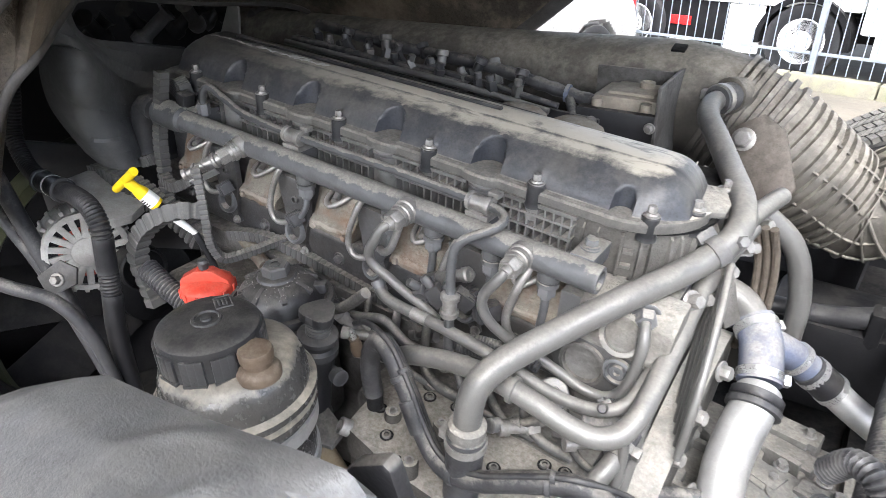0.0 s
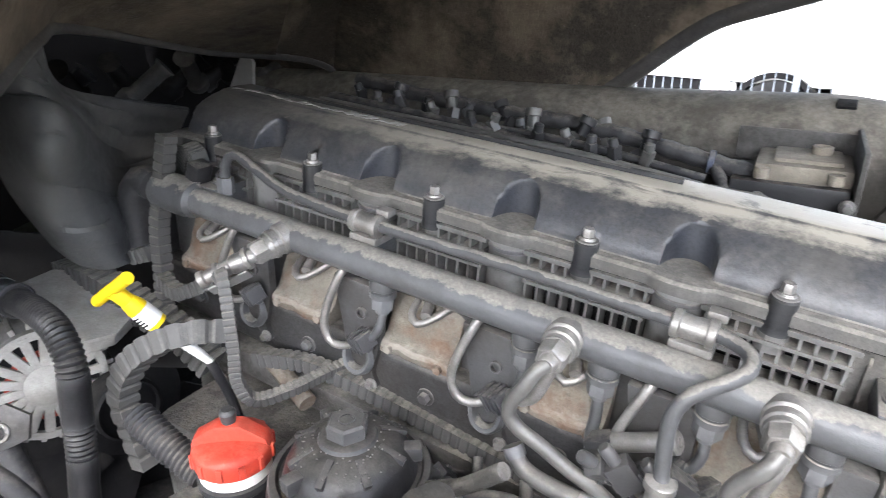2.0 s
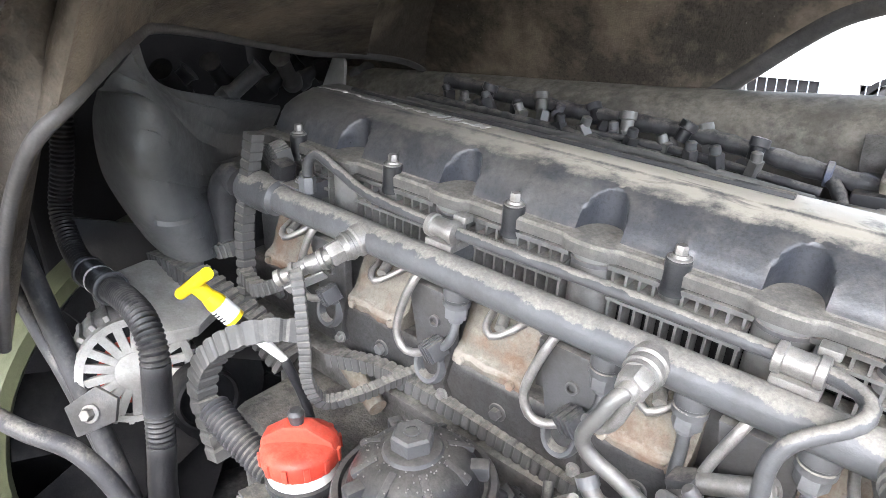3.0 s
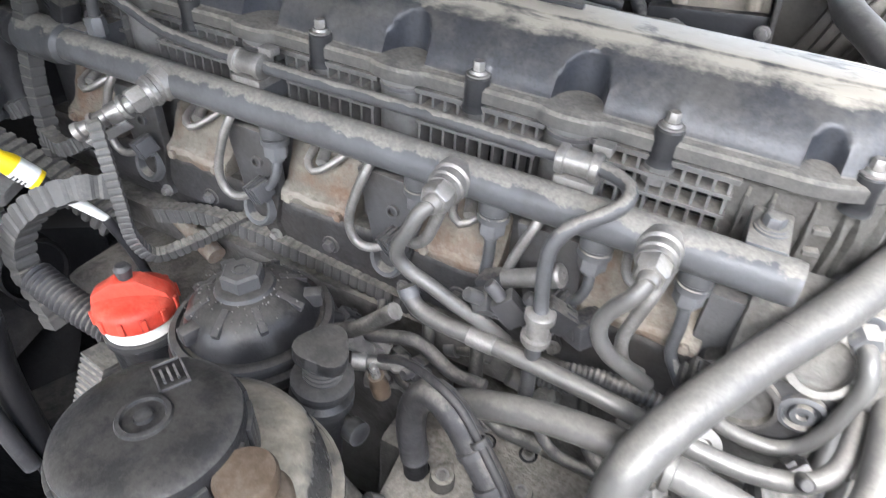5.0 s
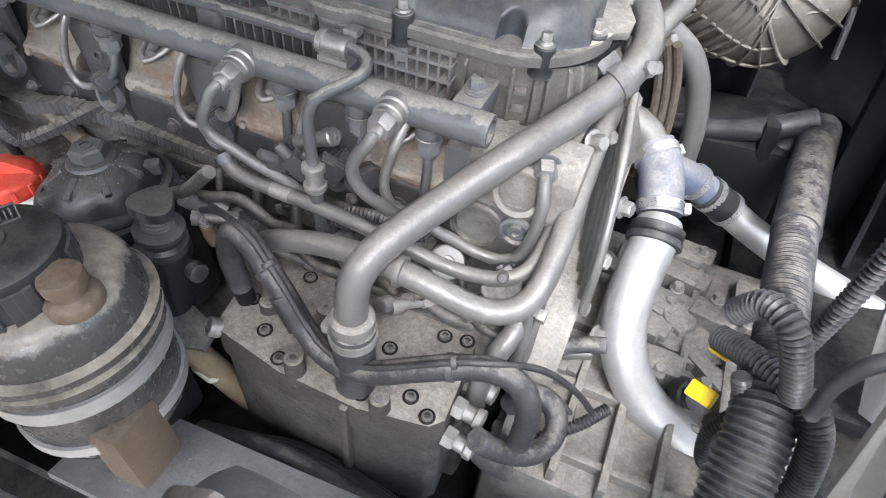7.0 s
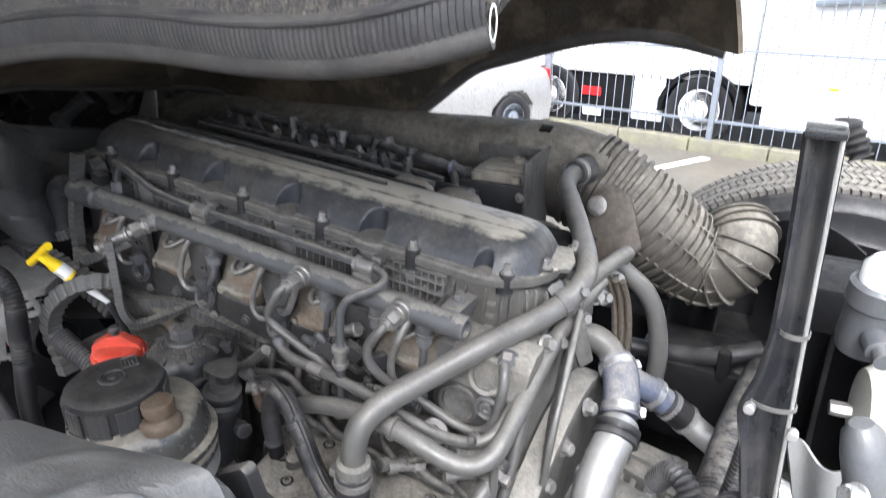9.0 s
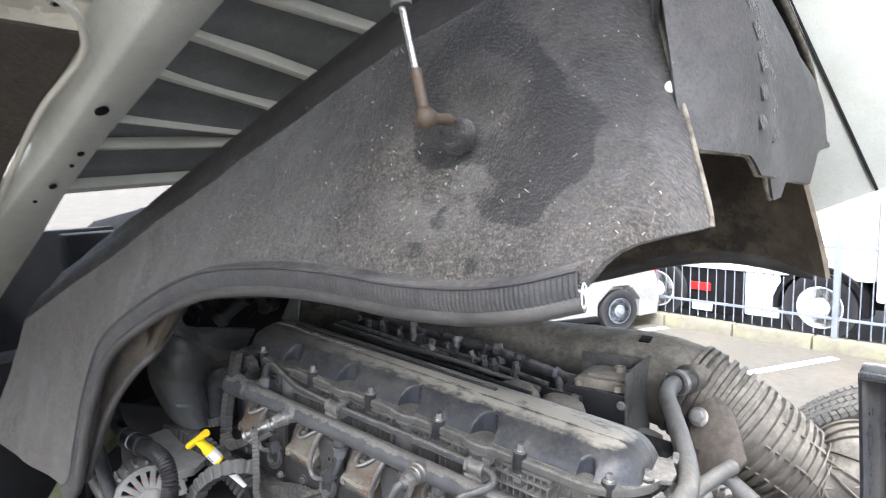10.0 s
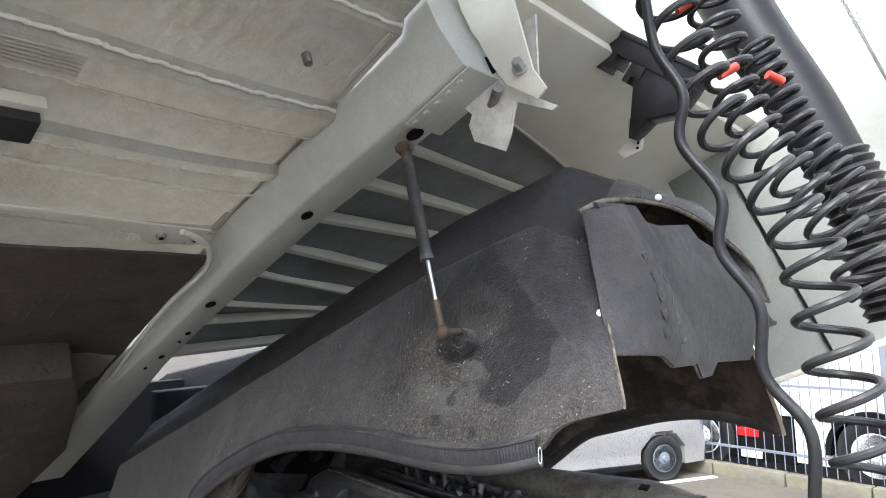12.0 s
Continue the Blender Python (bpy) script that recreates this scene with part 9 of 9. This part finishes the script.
bmesh.ops.create_uvsphere(own, u_segments=18, v_segments=12, radius=0.0115, matrix=Matrix.Translation(P0))
lathe([(0.006, 0), (0.006, 0.035)], 12, aim(P0, (0.05, 1, 0)), own)
part("ball_joint", own, amber, strut, "rusty ball joint", space=WORLD)
own = lathe([(0.012, -0.008), (0.012, 0.008)], 18, aim(P1, (1, 0.3, 0)))
lathe([(0.007, -0.014), (0.007, 0.014)], 12, aim(P1, (1, 0.3, 0)), own)
tube([P1 - d * 0.025, P1 - d * 0.005], 0.008, 12, bm=own)
part("eye", own, amber, strut, "rusty mounting eye", space=WORLD)

# ---- hoses behind the cab ----
def coil(axis, r, wire, turns, label, n=26):
    """A helical hose wound round an axis line."""
    line = spline(axis, 0.01)
    L = sum((b - a).length for a, b in zip(line, line[1:]))
    pts, side, gone = [], (line[1] - line[0]).normalized().orthogonal().normalized(), 0.0
    acc = [0.0]
    for a, b in zip(line, line[1:]):
        acc.append(acc[-1] + (b - a).length)
    total = turns * n
    for i in range(total + 1):
        s = L * i / total
        j = min(len(line) - 2, max(0, next((q for q in range(len(acc) - 1) if acc[q + 1] >= s), len(acc) - 2)))
        k = (s - acc[j]) / max(1e-6, acc[j + 1] - acc[j])
        p = line[j].lerp(line[j + 1], min(1, k))
        dirn = (line[min(j + 2, len(line) - 1)] - line[max(j - 1, 0)]).normalized()
        side = (side - dirn * side.dot(dirn)).normalized()
        other = dirn.cross(side)
        a = 2 * math.pi * i / n
        pts.append(p + (side * math.cos(a) + other * math.sin(a)) * r)
    return single("coiled_air_hose", tube(pts, wire, 8, smooth_line=False), black_hose, label, "air hose", WORLD, "coiled air hoses")


coil([(0.033, 0.500, 2.517), (0.061, 0.500, 2.428), (0.091, 0.500, 2.336), (0.117, 0.500, 2.265), (0.155, 0.500, 2.196), (0.187, 0.500, 2.139), (0.208, 0.500, 2.080), (0.221, 0.500, 2.010), (0.232, 0.500, 1.930), (0.248, 0.500, 1.847), (0.258, 0.500, 1.780)], 0.036, 0.0055, 14, "black coiled air hose with loose turns hanging behind the cab")
coil([(0.063, 0.650, 2.527), (0.079, 0.650, 2.432), (0.094, 0.650, 2.348), (0.126, 0.650, 2.269), (0.160, 0.650, 2.210), (0.196, 0.650, 2.147), (0.226, 0.650, 2.095), (0.250, 0.650, 2.023)], 0.034, 0.0055, 14, "black coiled air hose hanging close behind the cab")
coil([(0.097, 0.760, 2.465), (0.122, 0.760, 2.388), (0.154, 0.760, 2.304), (0.185, 0.760, 2.241), (0.219, 0.760, 2.190), (0.254, 0.760, 2.125)], 0.028, 0.005, 15, "black coiled air hose with tight turns behind the cab")
pipe("black_air_line", [(0.04, 0.45, 2.5), (0.044, 0.45, 2.443), (0.054, 0.45, 2.366), (0.087, 0.45, 2.293), (0.079, 0.45, 2.233), (0.126, 0.45, 2.149), (0.12, 0.45, 2.084), (0.161, 0.45, 2.011), (0.161, 0.45, 1.929), (0.204, 0.45, 1.867), (0.203, 0.45, 1.791), (0.19, 0.46, 1.7)], 0.0072, black_hose, "plain black air line hanging in bends behind the cab", "air hose", WORLD)
for p, q in (((0.068, 0.5, 2.435), (0.095, 0.52, 2.455)), ((0.1, 0.56, 2.345), (0.12, 0.58, 2.36)), ((0.15, 0.62, 2.35), (0.165, 0.64, 2.34))):
    single("red_sleeve", tube([p, q], 0.0068, 10), red_plastic, "red sleeve on an air hose", "sleeve", WORLD, "red sleeves")
stack = thing("air_snorkel", "dark blue-black air intake stack with a bellows foot", "air intake", (0.17, 1.0, 2.1))
part("trunk", tube([(-0.032, 1.000, 2.749), (0.036, 1.000, 2.573), (0.117, 1.000, 2.397), (0.164, 1.000, 2.275)], 0.062, 24, 0.02, radius=lambda s: 0.07 - 0.03 * s), black_plastic, stack, space=WORLD)
part("bellows", corrugated([(0.161, 1.000, 2.286), (0.187, 1.000, 2.217), (0.214, 1.000, 2.119), (0.245, 1.000, 1.986)], 0.06, 0.018, 0.008, 28), black_hose, stack, space=WORLD)
wallp = thing("neighbour_trailer", "cream box body standing close behind the cab", "trailer", (1.3, 2.2, GROUND))
part("side", box((0.35, 1.9, 1.3), (3.5, 2.0, 4.2), 0.02), cab_white, wallp, space=WORLD)
part("pillar", box((0.9, 1.85, GROUND), (1.1, 1.95, 1.35), 0.01), cab_grey, wallp, space=WORLD)
part("seam", box((0.36, 1.893, 2.9), (3.4, 1.901, 2.915), 0.002), cab_grey, wallp, space=WORLD)
for x in (0.62, 1.25):
    part("wall_post", box((x, 1.885, 1.3), (x + 0.05, 1.902, 4.2), 0.004), cab_white, wallp, space=WORLD)
single("stay_rod", tube([(0.15, 1.25, 2.75), (0.33, 1.28, 2.2)], 0.008, 10), alu, "pale steel stay rod behind the cab", "rod", WORLD)

front = thing("cab_front_underside", "dark screens added under the cab front, with hinge parts", "cab panel", (-1.6, 0.77, 1.5), kind="structure")
# near-black screens added so that the front opening looks deeply shaded
part("inner_dark_screen", box((-1.66, 0.52, 0.9), (-1.6, 2.0, 1.8), 0.01), dark_part, front, space=WORLD)
part("dark_screen", box((-2.45, 0.1, 0.5), (-2.4, 2.6, 1.76), 0.01), dark_part, front, space=WORLD)
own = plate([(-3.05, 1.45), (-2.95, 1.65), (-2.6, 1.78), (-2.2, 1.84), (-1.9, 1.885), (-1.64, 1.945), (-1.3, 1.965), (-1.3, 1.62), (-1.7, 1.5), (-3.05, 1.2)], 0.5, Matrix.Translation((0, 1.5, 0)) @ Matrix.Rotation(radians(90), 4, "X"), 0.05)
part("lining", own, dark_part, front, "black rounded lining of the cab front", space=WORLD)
for k in range(9):
    y = 0.62 + 0.055 * k
    part("hinge_part", lathe([(0.02, 0), (0.022, 0.02), (0.015, 0.03), (0.015, 0.09), (0.02, 0.1)], 16, aim((-1.5 + 0.03 * (k % 3), y + 0.1, 1.53 + 0.012 * (k % 2)), (0.4, 0.5 * (-1) ** k, 0.5))), (black_plastic, dark_part, grey_paint)[k % 3], front, space=WORLD)
